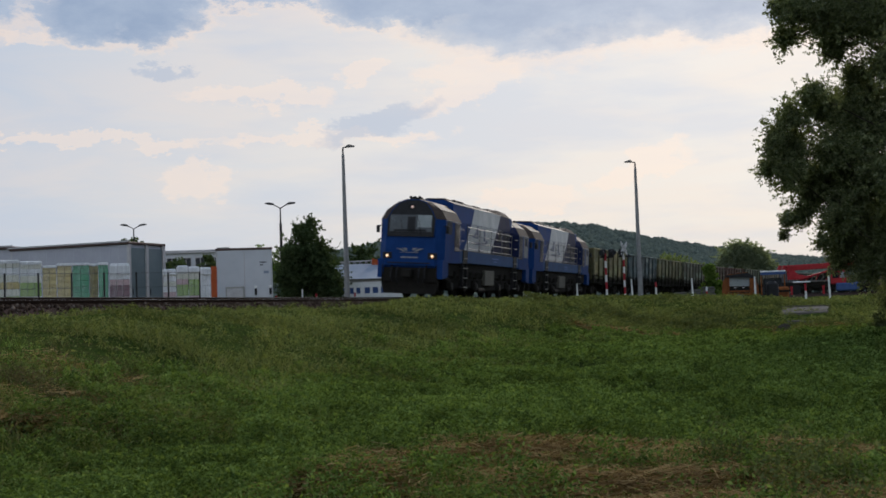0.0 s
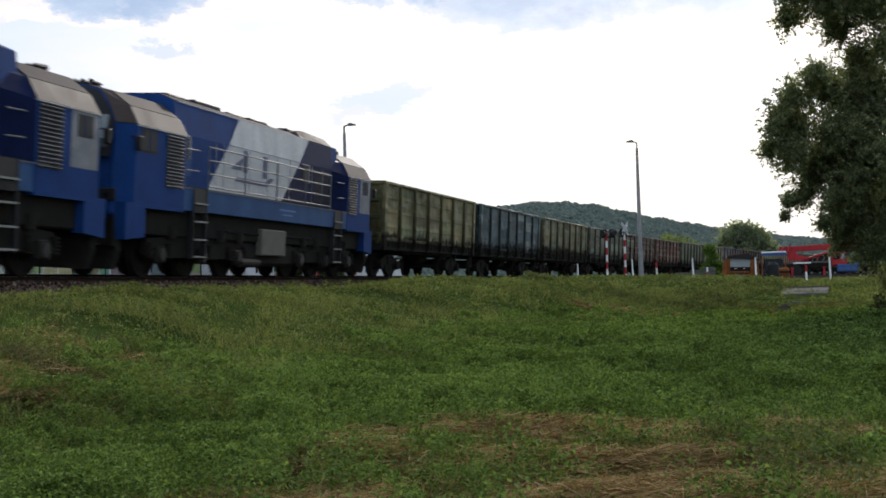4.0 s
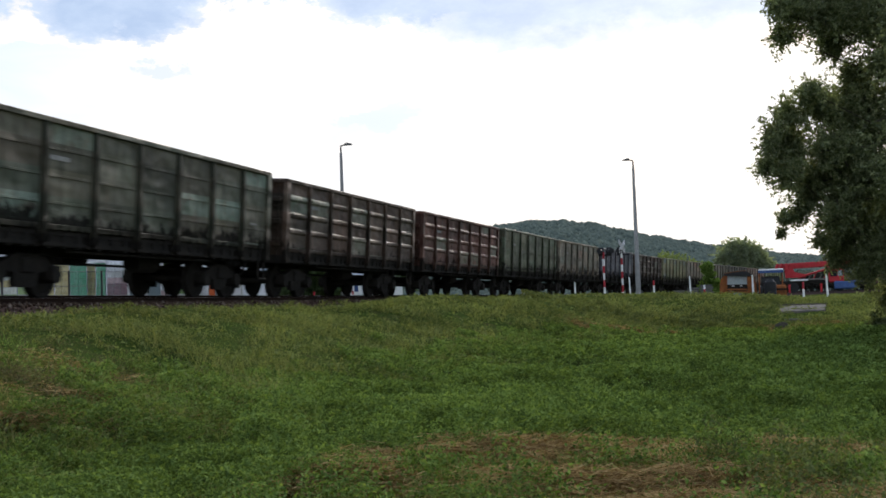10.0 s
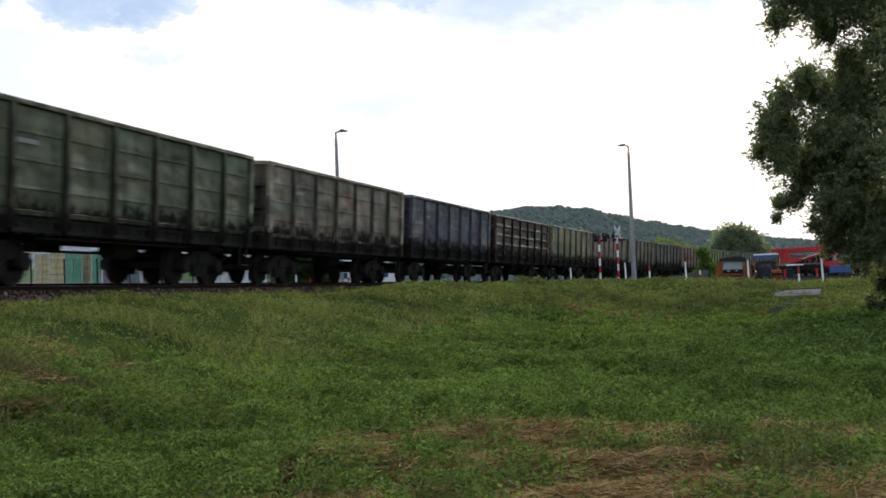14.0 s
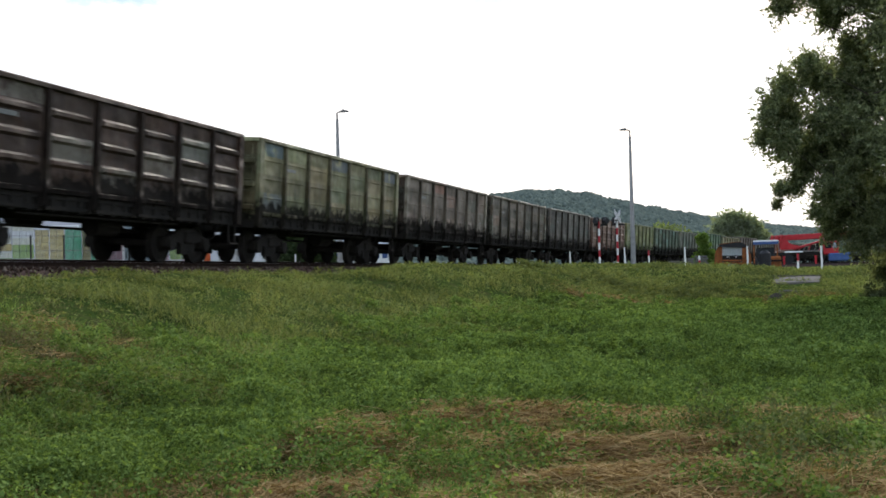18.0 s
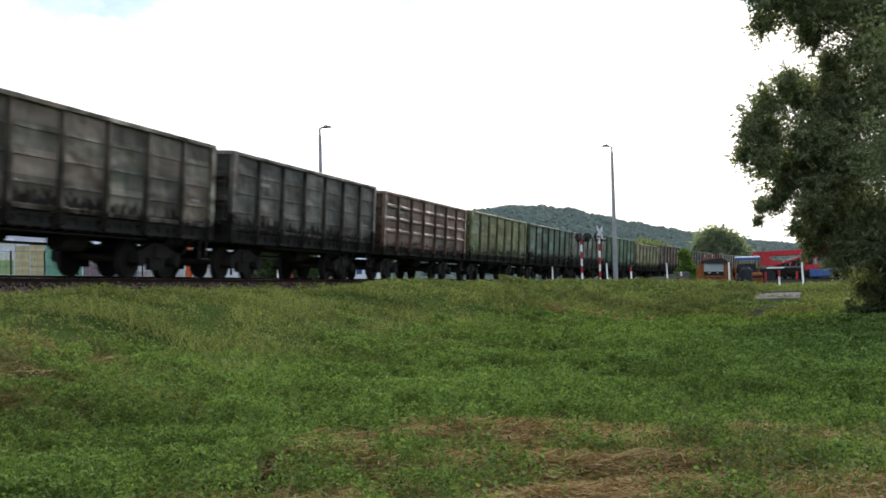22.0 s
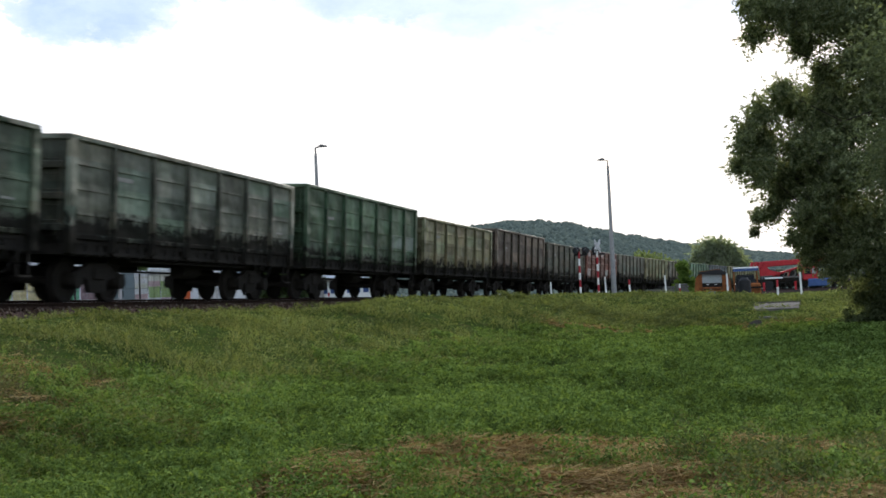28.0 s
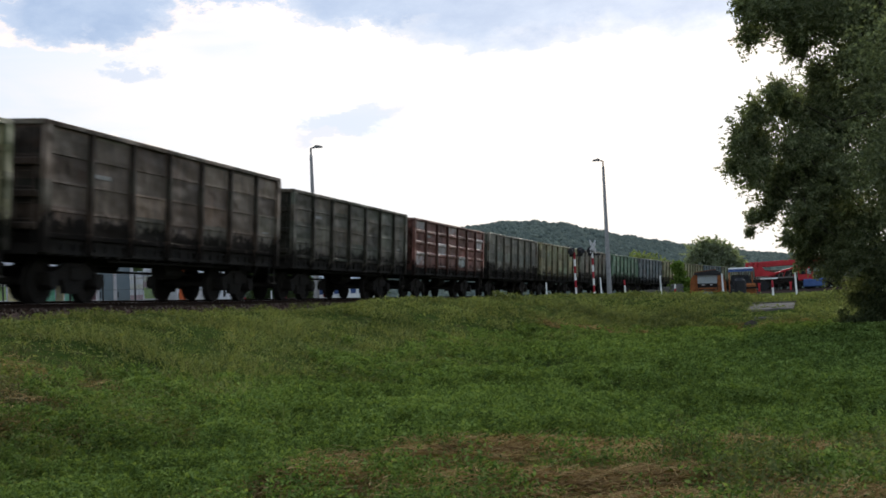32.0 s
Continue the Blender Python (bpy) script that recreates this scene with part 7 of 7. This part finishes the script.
def red_crane():
    c = new("truck_crane")
    x, y = polar(17.45, 92)
    c.matrix_basis = pose(x, y, floor_at(x, y) + 0.45, 0, 0, -18) @ Matrix.Scale(0.9, 4)
    boom = part("boom", boxes((-1.7, 3.4, 0.2, 0.62, 2.02, 2.48), bevel=0.05), MACHINE_RED, c, "red telescopic boom", pose(0, 0, 0, 0, -1.5, 0))
    part("inner_boom", boxes((3.3, 4.3, 0.27, 0.55, 2.1, 2.42), bevel=0.03), MACHINE_RED, boom)
    for k in range(3):
        bm = bmesh.new()
        tube(bm, (-2.0 + 0.36 * k, 0.1, 1.95), (-1.85 + 0.36 * k, 0.1, 2.45), 0.16, 0.12, 10)
        part("hydraulic_block", bm, MACHINE_RED, c)
    part("turret", prism(bmesh.new(), [(-1.3, 1.25), (-0.5, 1.25), (0.2, 1.35), (0.35, 1.5), (-0.5, 1.72), (-0.75, 2.05), (-1.35, 2.05)], 0.1, 0.75), MACHINE_RED, c, "red slewing turret")
    bm = bmesh.new()
    tube(bm, (-0.3, 0.3, 1.25), (2.3, 0.3, 1.98), 0.11, 0.08, 8)
    part("lift_ram", bm, MACHINE_RED, c, "red lifting ram")
    cab = part("cab", boxes((2.1, 3.3, -0.2, 0.9, 0.75, 1.85), bevel=0.08), MACHINE_RED, c, "red driver's cab")
    part("window", boxes((2.25, 2.75, -0.22, -0.2, 1.25, 1.72)), GLASS, cab)
    part("window", boxes((2.85, 3.2, -0.22, -0.2, 1.25, 1.72)), GLASS_PALE, cab)
    part("frame", boxes((-2.3, 3.6, 0.1, 1.6, 0.72, 1.0), bevel=0.04), STEEL_DARK, c)
    part("bed", boxes((-0.9, 0.5, -0.15, 0.1, 0.98, 1.10), bevel=0.02), WHITE, c, "pale sheet lying on the bed")
    part("deck_edge", boxes((0.5, 2.2, 0.0, 0.1, 1.02, 1.14), bevel=0.01), STEEL_WORN, c)
    part("engine_block", boxes((-0.1, 0.9, 0.35, 1.0, 1.0, 1.42), (1.0, 1.5, 0.3, 0.9, 1.0, 1.6), (1.55, 2.0, 0.3, 0.9, 1.1, 1.75), bevel=0.03), STEEL_DARK, c, "dark machinery under the boom")
    for k in range(5):
        bm = bmesh.new()
        tube(bm, (0.1 + 0.4 * k, 0.25, 1.05), (0.35 + 0.42 * k, 0.25, 1.45 + 0.1 * (k % 3)), 0.035, seg=6)
        part("hydraulic_hose", bm, STEEL_WORN if k % 2 else MACHINE_RED, c)
    part("front_cab", boxes((2.5, 4.3, -0.4, 1.6, 0.2, 0.85), bevel=0.08), BLUE_DULL, c, "blue truck nose")
    for x in (-1.7, -0.7, 2.9):
        bm = bmesh.new()
        tube(bm, (x, 0.0, 0.45), (x, 0.3, 0.45), 0.45, seg=16)
        part("wheel", bm, BLACK, c)
    for x in (-1.0, 1.5):
        part("outrigger", boxes((x - 0.1, x + 0.1, -0.8, 0.2, 0.55, 0.7), (x - 0.08, x + 0.08, -0.8, -0.65, 0.0, 0.6)), MACHINE_RED, c)
    tagged(c, "red truck crane with its boom lowered", "crane")


red_crane()


def slabs():
    s = new("slab_stack")
    x, y = polar(12.1, 78)
    s.matrix_basis = pose(x, y, floor_at(x, y), 0, 0, -12)
    for i in range(5):
        for q in range(4):
            if i < 2 + q:
                x0 = -1.6 + q * 0.86 + 0.07 * (i % 2)
                part("slab", boxes((x0, x0 + 0.78, 0.04 * i, 1.2, i * 0.145, i * 0.145 + 0.12), bevel=0.015), OLD_CONCRETE, s)
    tagged(s, "stack of grey concrete slabs beside the crossing", "concrete slabs")
    # access slab set in the grass, and a stone
    a = new("concrete_slab")
    x, y = polar(17.4, 52.5)
    a.matrix_basis = pose(x, y, floor_at(x, y) + 0.05, 5.5, 0, -20)
    part("slab", boxes((-0.95, 0.95, -1.2, 1.0, -0.20, 0.02), bevel=0.02), PATH_CONCRETE, a)
    part("kerb", boxes((-1.2, 1.0, 1.02, 1.16, -0.2, 0.06), bevel=0.02), DARK_STONE, a)
    tagged(a, "pale concrete access slab in the grass", "concrete slab")
    b = new("concrete_slab")
    x, y = polar(17.7, 48.6)
    b.matrix_basis = pose(x, y, floor_at(x, y) + 0.01, 0, 2, -24)
    part("slab", boxes((-0.9, 0.8, -0.35, 0.3, -0.1, 0.05), bevel=0.02), OLD_CONCRETE, b)
    tagged(b, "small broken concrete slab in the grass", "concrete slab")
    st = new("boulder")
    x, y = polar(16.4, 45)
    st.matrix_basis = pose(x, y, floor_at(x, y) + 0.02, 0, -35, 30)
    bm = bmesh.new()
    bmesh.ops.create_icosphere(bm, subdivisions=3, radius=0.28)
    for v in bm.verts:
        v.co *= 1 + 0.25 * noise.noise(v.co * 4)
        v.co.x *= 1.5
        v.co.y *= 0.7
    me = bpy.data.meshes.new("boulder")
    bm.to_mesh(me)
    bm.free()
    hang("block", me, DARK_STONE, st)
    tagged(st, "dark grey stone lying on the meadow edge", "stone")
    c = new("cable_cabinet")
    x, y = polar(4.5, 60.3)
    c.matrix_basis = pose(x, y, 1.64, 0, 0, -5)
    part("post", boxes((-0.15, 0.15, 0, 0.25, -0.5, 0.36), bevel=0.02), CONCRETE, c, "weathered concrete post")
    part("cap", boxes((-0.17, 0.17, -0.02, 0.27, 0.36, 0.41), bevel=0.01), CONCRETE, c)
    tagged(c, "small weathered concrete marker on the bank", "marker")


slabs()


# ---------------------------------------------------------------- stones, grass, weeds and hay
ballast_stones()


def value_noise(x, y, cell, seed):
    """Smooth lattice noise in 0..1."""
    gx, gy = x / cell, y / cell
    ix, iy = np.floor(gx).astype(np.int64), np.floor(gy).astype(np.int64)
    fx, fy = gx - ix, gy - iy
    fx, fy = fx * fx * (3 - 2 * fx), fy * fy * (3 - 2 * fy)

    def h(a, b):
        n = (a * 374761393 + b * 668265263 + seed * 974711) & 0x7FFFFFFF
        n = ((n ^ (n >> 13)) * 1274126177) & 0x7FFFFFFF
        return ((n ^ (n >> 16)) & 0xFFFF) / 65535.0
    return (h(ix, iy) * (1 - fx) + h(ix + 1, iy) * fx) * (1 - fy) + (h(ix, iy + 1) * (1 - fx) + h(ix + 1, iy + 1) * fx) * fy


def hay_share(x, y):
    """How dry the mown foreground is: 1 where hay lies."""
    r = np.hypot(x, y)
    reach = np.interp(x / np.maximum(y, 1), [-0.3, -0.12, 0.0, 0.2, 0.4], [7.4, 8.6, 10.6, 11.4, 11.2])
    reach = reach + 1.6 * (value_noise(x, y, 1.1, 7) - 0.5)
    return smooth(0.6, -0.8, r - reach) * smooth(0.24, 0.46, value_noise(x, y, 0.8, 9) * 0.65 + 0.35 * value_noise(x, y, 0.3, 10))


def scatter(rng, n, r0, r1, half=25.0, power=1.0):
    r = r0 + (r1 - r0) * rng.random(n) ** power
    b = np.radians(rng.uniform(-half, half, n) - 0.5)
    return r * np.sin(b), r * np.cos(b), r


def unit(v):
    return v / np.maximum(np.linalg.norm(v, axis=1), 1e-9)[:, None]


def leaves(rng, x, y, z, size, tilt, slim=False):
    """Small leaves lying more or less flat: four-cornered, or slim with three corners."""
    n = len(x)
    up = unit(np.stack([rng.normal(0, tilt, n), rng.normal(0, tilt, n), np.ones(n)], -1))
    a = unit(np.cross(up, rng.normal(size=(n, 3))))
    b = np.cross(up, a)
    p = np.stack([x, y, z], -1)
    s = size[:, None]
    if slim:
        return np.stack([p - a * s * 0.45 + b * s * 0.30, p - a * s * 0.45 - b * s * 0.30, p + a * s * 0.80], 1).reshape(-1, 3)
    return np.stack([p - a * s * 0.5, p + b * s * 0.32, p + a * s * 0.6, p - b * s * 0.32], 1).reshape(-1, 3)


def blades(rng, x, y, z, h, w, lean):
    """Tapering three-cornered grass blades."""
    n = len(x)
    a = rng.uniform(0, 6.28, n)
    side = np.stack([np.cos(a), np.sin(a), np.zeros(n)], -1) * (w / 2)[:, None]
    tip = np.stack([rng.normal(0, lean, n) * h, rng.normal(0, lean, n) * h, h], -1)
    p = np.stack([x, y, z - 0.01], -1)
    return np.stack([p - side, p + side, p + tip], 1).reshape(-1, 3)


def stuff(name, verts, k, material, label):
    ob = hang(name, quads_mesh(name, verts, k), material)
    tagged(ob, label, "grass", kind="stuff")


def vegetation():
    rng = np.random.default_rng(77)
    lush = leaf_mat("meadow_weeds", (0.032, 0.054, 0.015), (0.100, 0.153, 0.040), (0.178, 0.240, 0.075), 0.3)
    bank = leaf_mat("bank_grass", (0.068, 0.088, 0.031), (0.137, 0.156, 0.056), (0.216, 0.210, 0.094), 0.3)
    herb = leaf_mat("bank_herb", (0.052, 0.070, 0.026), (0.110, 0.135, 0.049), (0.182, 0.200, 0.080), 0.3)
    straw = leaf_mat("hay", (0.13, 0.080, 0.035), (0.25, 0.160, 0.070), (0.43, 0.310, 0.155), 0.1)
    # broad-leaved weeds of the meadow
    x, y, r = scatter(rng, 1900000, 6.3, 49.0, power=1.2)
    s, u = track_coords(x, y)
    u = u - plateau(s)
    clump = 0.26 * value_noise(x, y, 0.5, 1) + 0.34 * value_noise(x, y, 0.22, 2) + 0.22 * value_noise(x, y, 0.11, 6) + 0.18 * value_noise(x, y, 2.4, 3)
    edge = u + 2.2 * (value_noise(x, y, 1.7, 4) - 0.5)
    keep = (edge > 7.6) & (y < 40.8 + 0.8 * np.sin(x * 0.9) + 2.5 * (value_noise(x, y, 1.5, 5) - 0.5)) & (rng.random(len(x)) < 0.03 + 1.1 * smooth(0.41, 0.57, clump)) & (rng.random(len(x)) > 0.95 * hay_share(x, y))
    x, y, r, clump = x[keep], y[keep], r[keep], clump[keep]
    h = 0.02 + 0.25 * smooth(0.40, 0.64, clump)
    z = ground_z(x, y) + h * rng.random(len(x)) ** 0.4
    stuff("meadow_weeds", leaves(rng, x, y, z, 0.022 * (0.45 + r / 15) * rng.uniform(0.5, 1.6, len(x)), 0.75, True), 3, lush, "lush green broad-leaved weeds of the meadow")
    # grass of the bank and of the rise to the road
    x, y, r = scatter(rng, 640000, 8.0, 74.0, 26, 0.95)
    s, u = track_coords(x, y)
    v = u - plateau(s)
    tuft = 0.4 * value_noise(x, y, 0.4, 21) + 0.35 * value_noise(x, y, 1.3, 22) + 0.25 * value_noise(x, y, 0.17, 24)
    start = np.interp(s, [8, 20, 32, 50], [2.3, 2.05, 1.9, 1.8]) + 0.5 * (value_noise(x, y, 0.6, 25) - 0.5)
    on_bank = (u > start) & (v < 9.4 + 2.4 * (value_noise(x, y, 1.7, 23) - 0.5))
    on_rise = (y > 39.5) & (u > 2.3)
    keep = (on_bank | on_rise) & (rng.random(len(x)) < 0.12 + 1.2 * smooth(0.34, 0.62, tuft))
    x, y, r, tuft, u, v = x[keep], y[keep], r[keep], tuft[keep], u[keep], v[keep]
    shaggy = smooth(44.5, 46.5, y) * smooth(53, 50, y) * smooth(2.0, 4.0, x) * smooth(10.5, 8.5, x)
    h = (0.03 + 0.21 * smooth(0.35, 0.72, tuft)) * rng.uniform(0.5, 1.4, len(x)) * np.where(y > 45, 0.8, 1) * (1 + 1.6 * shaggy) * np.where(u < 3.4, 0.55, np.interp(v, [3.6, 5.6], [0.55, 1.0]))
    bed = RAIL_Z - (u - 0.76) * CANT + np.interp(u, [0.95, 1.75, 3.1], [-0.12, -0.13, -0.70])
    z = np.where((u < 3.1) & (u > 0), np.maximum(ground_z(x, y), bed), ground_z(x, y))
    broad = rng.random(len(x)) < 0.62
    stuff("bank_grass", blades(rng, x[~broad], y[~broad], z[~broad], h[~broad] * 1.25, 0.008 * (0.6 + r[~broad] / 18), 0.7), 3, bank, "rough yellow-green grass of the bank")
    stuff("bank_herbs", leaves(rng, x[broad], y[broad], z[broad] + h[broad] * rng.random(int(broad.sum())) ** 0.5, 0.032 * (0.7 + r[broad] / 26) * rng.uniform(0.6, 1.5, int(broad.sum())), 0.8, True), 3, herb, "small herbs among the bank grass")
    # upright blades among the weeds in the foreground
    x, y, r = scatter(rng, 90000, 6.2, 17.0, 25, 1.0)
    g = value_noise(x, y, 0.35, 31)
    keep = rng.random(len(x)) < smooth(0.5, 0.85, g)
    x, y, r = x[keep], y[keep], r[keep]
    stuff("grass_blades", blades(rng, x, y, ground_z(x, y), rng.uniform(0.06, 0.24, len(x)), 0.007 + 0 * x, 0.5), 3, lush, "upright green grass blades")
    # mown hay lying in the foreground, heaped here and there
    x, y, r = scatter(rng, 420000, 6.1, 12.5, 25, 0.9)
    d = hay_share(x, y)
    keep = rng.random(len(x)) < d
    x, y = x[keep], y[keep]
    hay_on(rng, "hay", x, y, 0.0, straw)
    # dry tufts on the bank and small heaps
    xs, ys = [], []
    near_heaps = ((3.4, 8.0, 0.8, 0.4, 9000), (2.2, 7.2, 0.7, 0.35, 9000), (1.2, 6.9, 0.7, 0.3, 8000), (3.0, 9.6, 0.7, 0.3, 5000), (0.25, 9.5, 0.40, 0.16, 6000), (0.75, 7.1, 0.50, 0.25, 11000), (-0.4, 7.3, 0.5, 0.25, 6000), (2.3, 9.3, 0.7, 0.30, 5000), (-0.7, 8.6, 0.4, 0.2, 3500), (1.2, 8.3, 0.6, 0.25, 4000))
    bank_tufts = ((-3.7, 13.0, 0.22, 0.13, 2000), (-4.05, 11.5, 0.35, 0.15, 1500), (-3.9, 10.9, 0.3, 0.12, 1600), (-4.5, 12.4, 0.4, 0.2, 300), (-3.3, 11.7, 0.5, 0.2, 1000), (-4.2, 14.6, 0.6, 0.3, 1200), (-2.4, 13.9, 0.5, 0.3, 700), (5.4, 39.8, 0.45, 0.22, 1500), (6.2, 40.3, 0.5, 0.22, 1200), (7.0, 40.5, 0.5, 0.25, 900), (8.4, 40.9, 0.5, 0.25, 1200), (13.2, 43.5, 0.9, 0.4, 1200), (12.0, 42.0, 0.6, 0.3, 700))
    for cx, cy, sx, sy, n in near_heaps + bank_tufts:
        xs.append(rng.normal(cx, sx, n)), ys.append(rng.normal(cy, sy, n))
    x, y = np.concatenate(xs), np.concatenate(ys)
    hay_on(rng, "dry_tufts", x, y, 0.09, straw)
    # dark shaggy herbs added to paint the mound's shaded face beside the crossing
    shag = leaf_mat("mound_herbs", (0.050, 0.064, 0.026), (0.090, 0.108, 0.042), (0.150, 0.162, 0.064), 0.25)
    x, y = rng.uniform(2.5, 13.0, 70000), rng.uniform(41.0, 50.0, 70000)
    g = value_noise(x, y, 1.1, 51) * 0.6 + 0.4 * value_noise(x, y, 0.4, 52)
    inside = ((x - 7.7) / 4.2) ** 2 + ((y - 45.3) / 3.8) ** 2 + 1.5 * (value_noise(x, y, 0.9, 53) - 0.5)
    s, u = track_coords(x, y)
    keep = (inside < 1) & (rng.random(len(x)) < (0.1 + smooth(0.35, 0.6, g)) * smooth(1.0, 0.45, inside)) & (u > 3.2)
    x, y, g = x[keep], y[keep], g[keep]
    stuff("mound_herbs", leaves(rng, x, y, ground_z(x, y) + 0.34 * smooth(0.3, 0.7, g) * rng.random(len(x)) ** 0.5, 0.075 * rng.uniform(0.6, 1.5, len(x)), 0.8), 4, shag, "dark shaggy herbs painting the shaded face of the mound by the crossing")
    # withered herbs low on the bank
    dead = leaf_mat("withered_herbs", (0.052, 0.046, 0.024), (0.088, 0.078, 0.040), (0.15, 0.125, 0.068), 0.2)
    x, y = rng.normal(-4.8, 1.2, 36000), rng.normal(12.9, 1.5, 36000)
    g = value_noise(x, y, 0.5, 61)
    keep = rng.random(len(x)) < smooth(0.35, 0.7, g)
    x, y = x[keep], y[keep]
    stuff("withered_herbs", leaves(rng, x, y, ground_z(x, y) + 0.16 * rng.random(len(x)), 0.026 * rng.uniform(0.6, 1.5, len(x)), 1.0), 4, dead, "withered brownish herbs low on the bank")
    # dark upright weeds at the edge of the hay
    cx, cy = rng.uniform(2.0, 3.9, 90), rng.uniform(6.8, 9.8, 90)
    k = np.repeat(np.arange(90), 110)
    hh = rng.uniform(0.16, 0.42, 90)[k]
    t = rng.random(len(k))
    x, y = cx[k] + rng.normal(0, 0.07, len(k)) * (1.1 - 0.6 * t), cy[k] + rng.normal(0, 0.07, len(k)) * (1.1 - 0.6 * t)
    stuff("upright_weeds", leaves(rng, x, y, ground_z(x, y) + hh * t, 0.030 * rng.uniform(0.6, 1.4, len(k)), 1.1), 4, shag, "dark upright weeds beside the hay")
    # taller weeds with stems
    cx, cy, _ = scatter(rng, 330, 6.4, 15.0, 25, 1.0)
    k = np.repeat(np.arange(330), 70)
    hh = rng.uniform(0.10, 0.34, 330)[k]
    t = rng.random(len(k))
    x, y = cx[k] + rng.normal(0, 0.06, len(k)) * (0.4 + t), cy[k] + rng.normal(0, 0.06, len(k)) * (0.4 + t)
    stuff("tall_weeds", leaves(rng, x, y, ground_z(x, y) + hh * t, 0.034 * rng.uniform(0.6, 1.3, len(k)), 0.9), 4, lush, "taller leafy weeds")


def hay_on(rng, name, x, y, heap, material):
    n = len(x)
    a = rng.uniform(0, 3.14, n) + 0.6 * value_noise(x, y, 0.6, 41) * 3
    half = rng.uniform(0.04, 0.17, n)
    pile = 0.02 + 0.10 * smooth(0.45, 0.85, value_noise(x, y, 0.7, 42)) + heap * (0.3 + value_noise(x, y, 0.4, 43))
    z = ground_z(x, y) + pile * rng.random(n)
    way = np.stack([np.cos(a) * half, np.sin(a) * half, rng.normal(0, 0.18, n) * half], -1)
    side = np.stack([-np.sin(a), np.cos(a), rng.normal(0, 0.5, n)], -1) * (0.0026 * np.maximum(1.0, np.hypot(x, y) / 14))[:, None]
    p = np.stack([x, y, z], -1)
    stuff(name, np.stack([p - way - side, p - way + side, p + way + side * 0.6, p + way - side * 0.6], 1).reshape(-1, 3), 4, material, "dry tan hay lying on the grass")


vegetation()


# ---------------------------------------------------------------- what moves
def train_at(t):
    """Front end of the first wagon's body, metres along the line."""
    return 84.647 - 10.9068 * t + 0.0142324 * t ** 2 - 0.000215428 * t ** 3


def spin(wheel, x, r):
    rows = []
    for i in range(641):
        t = i * 0.05
        rows.append((t, pose(x, 0, r, 0, math.degrees((train_at(t) - train_at(0)) / r) % 360.0, 0)))
    walk(wheel, rows)
    return wheel.animation_data


def motions():
    times = [float(i) for i in range(33)]
    for i, w in enumerate(WAGONS):
        walk(w, [(t, track_pose(train_at(t) + i * PITCH + HALF)) for t in times])
    for i, lo in enumerate(LOCOS):
        walk(lo, [(t, track_pose(train_at(t) - 0.58 - LOCO_LENGTH * (1.5 - i))) for t in times])
    # wheels turn alike in every vehicle, so they share their keys
    done = {}
    for thing, r in [(w, 0.4785) for w in WAGONS] + [(lo, 0.525) for lo in LOCOS]:
        for b in thing.children:
            for o in b.children:
                if o.name.split(".")[0] != "wheelset":
                    continue
                key = (r, round(o.location.x, 2))
                if key not in done:
                    done[key] = spin(o, o.location.x, r)
                else:
                    o.rotation_mode = "QUATERNION"
                    keys = o.animation_data_create()
                    keys.action = done[key].action
                    keys.action_slot = done[key].action_slot


motions()
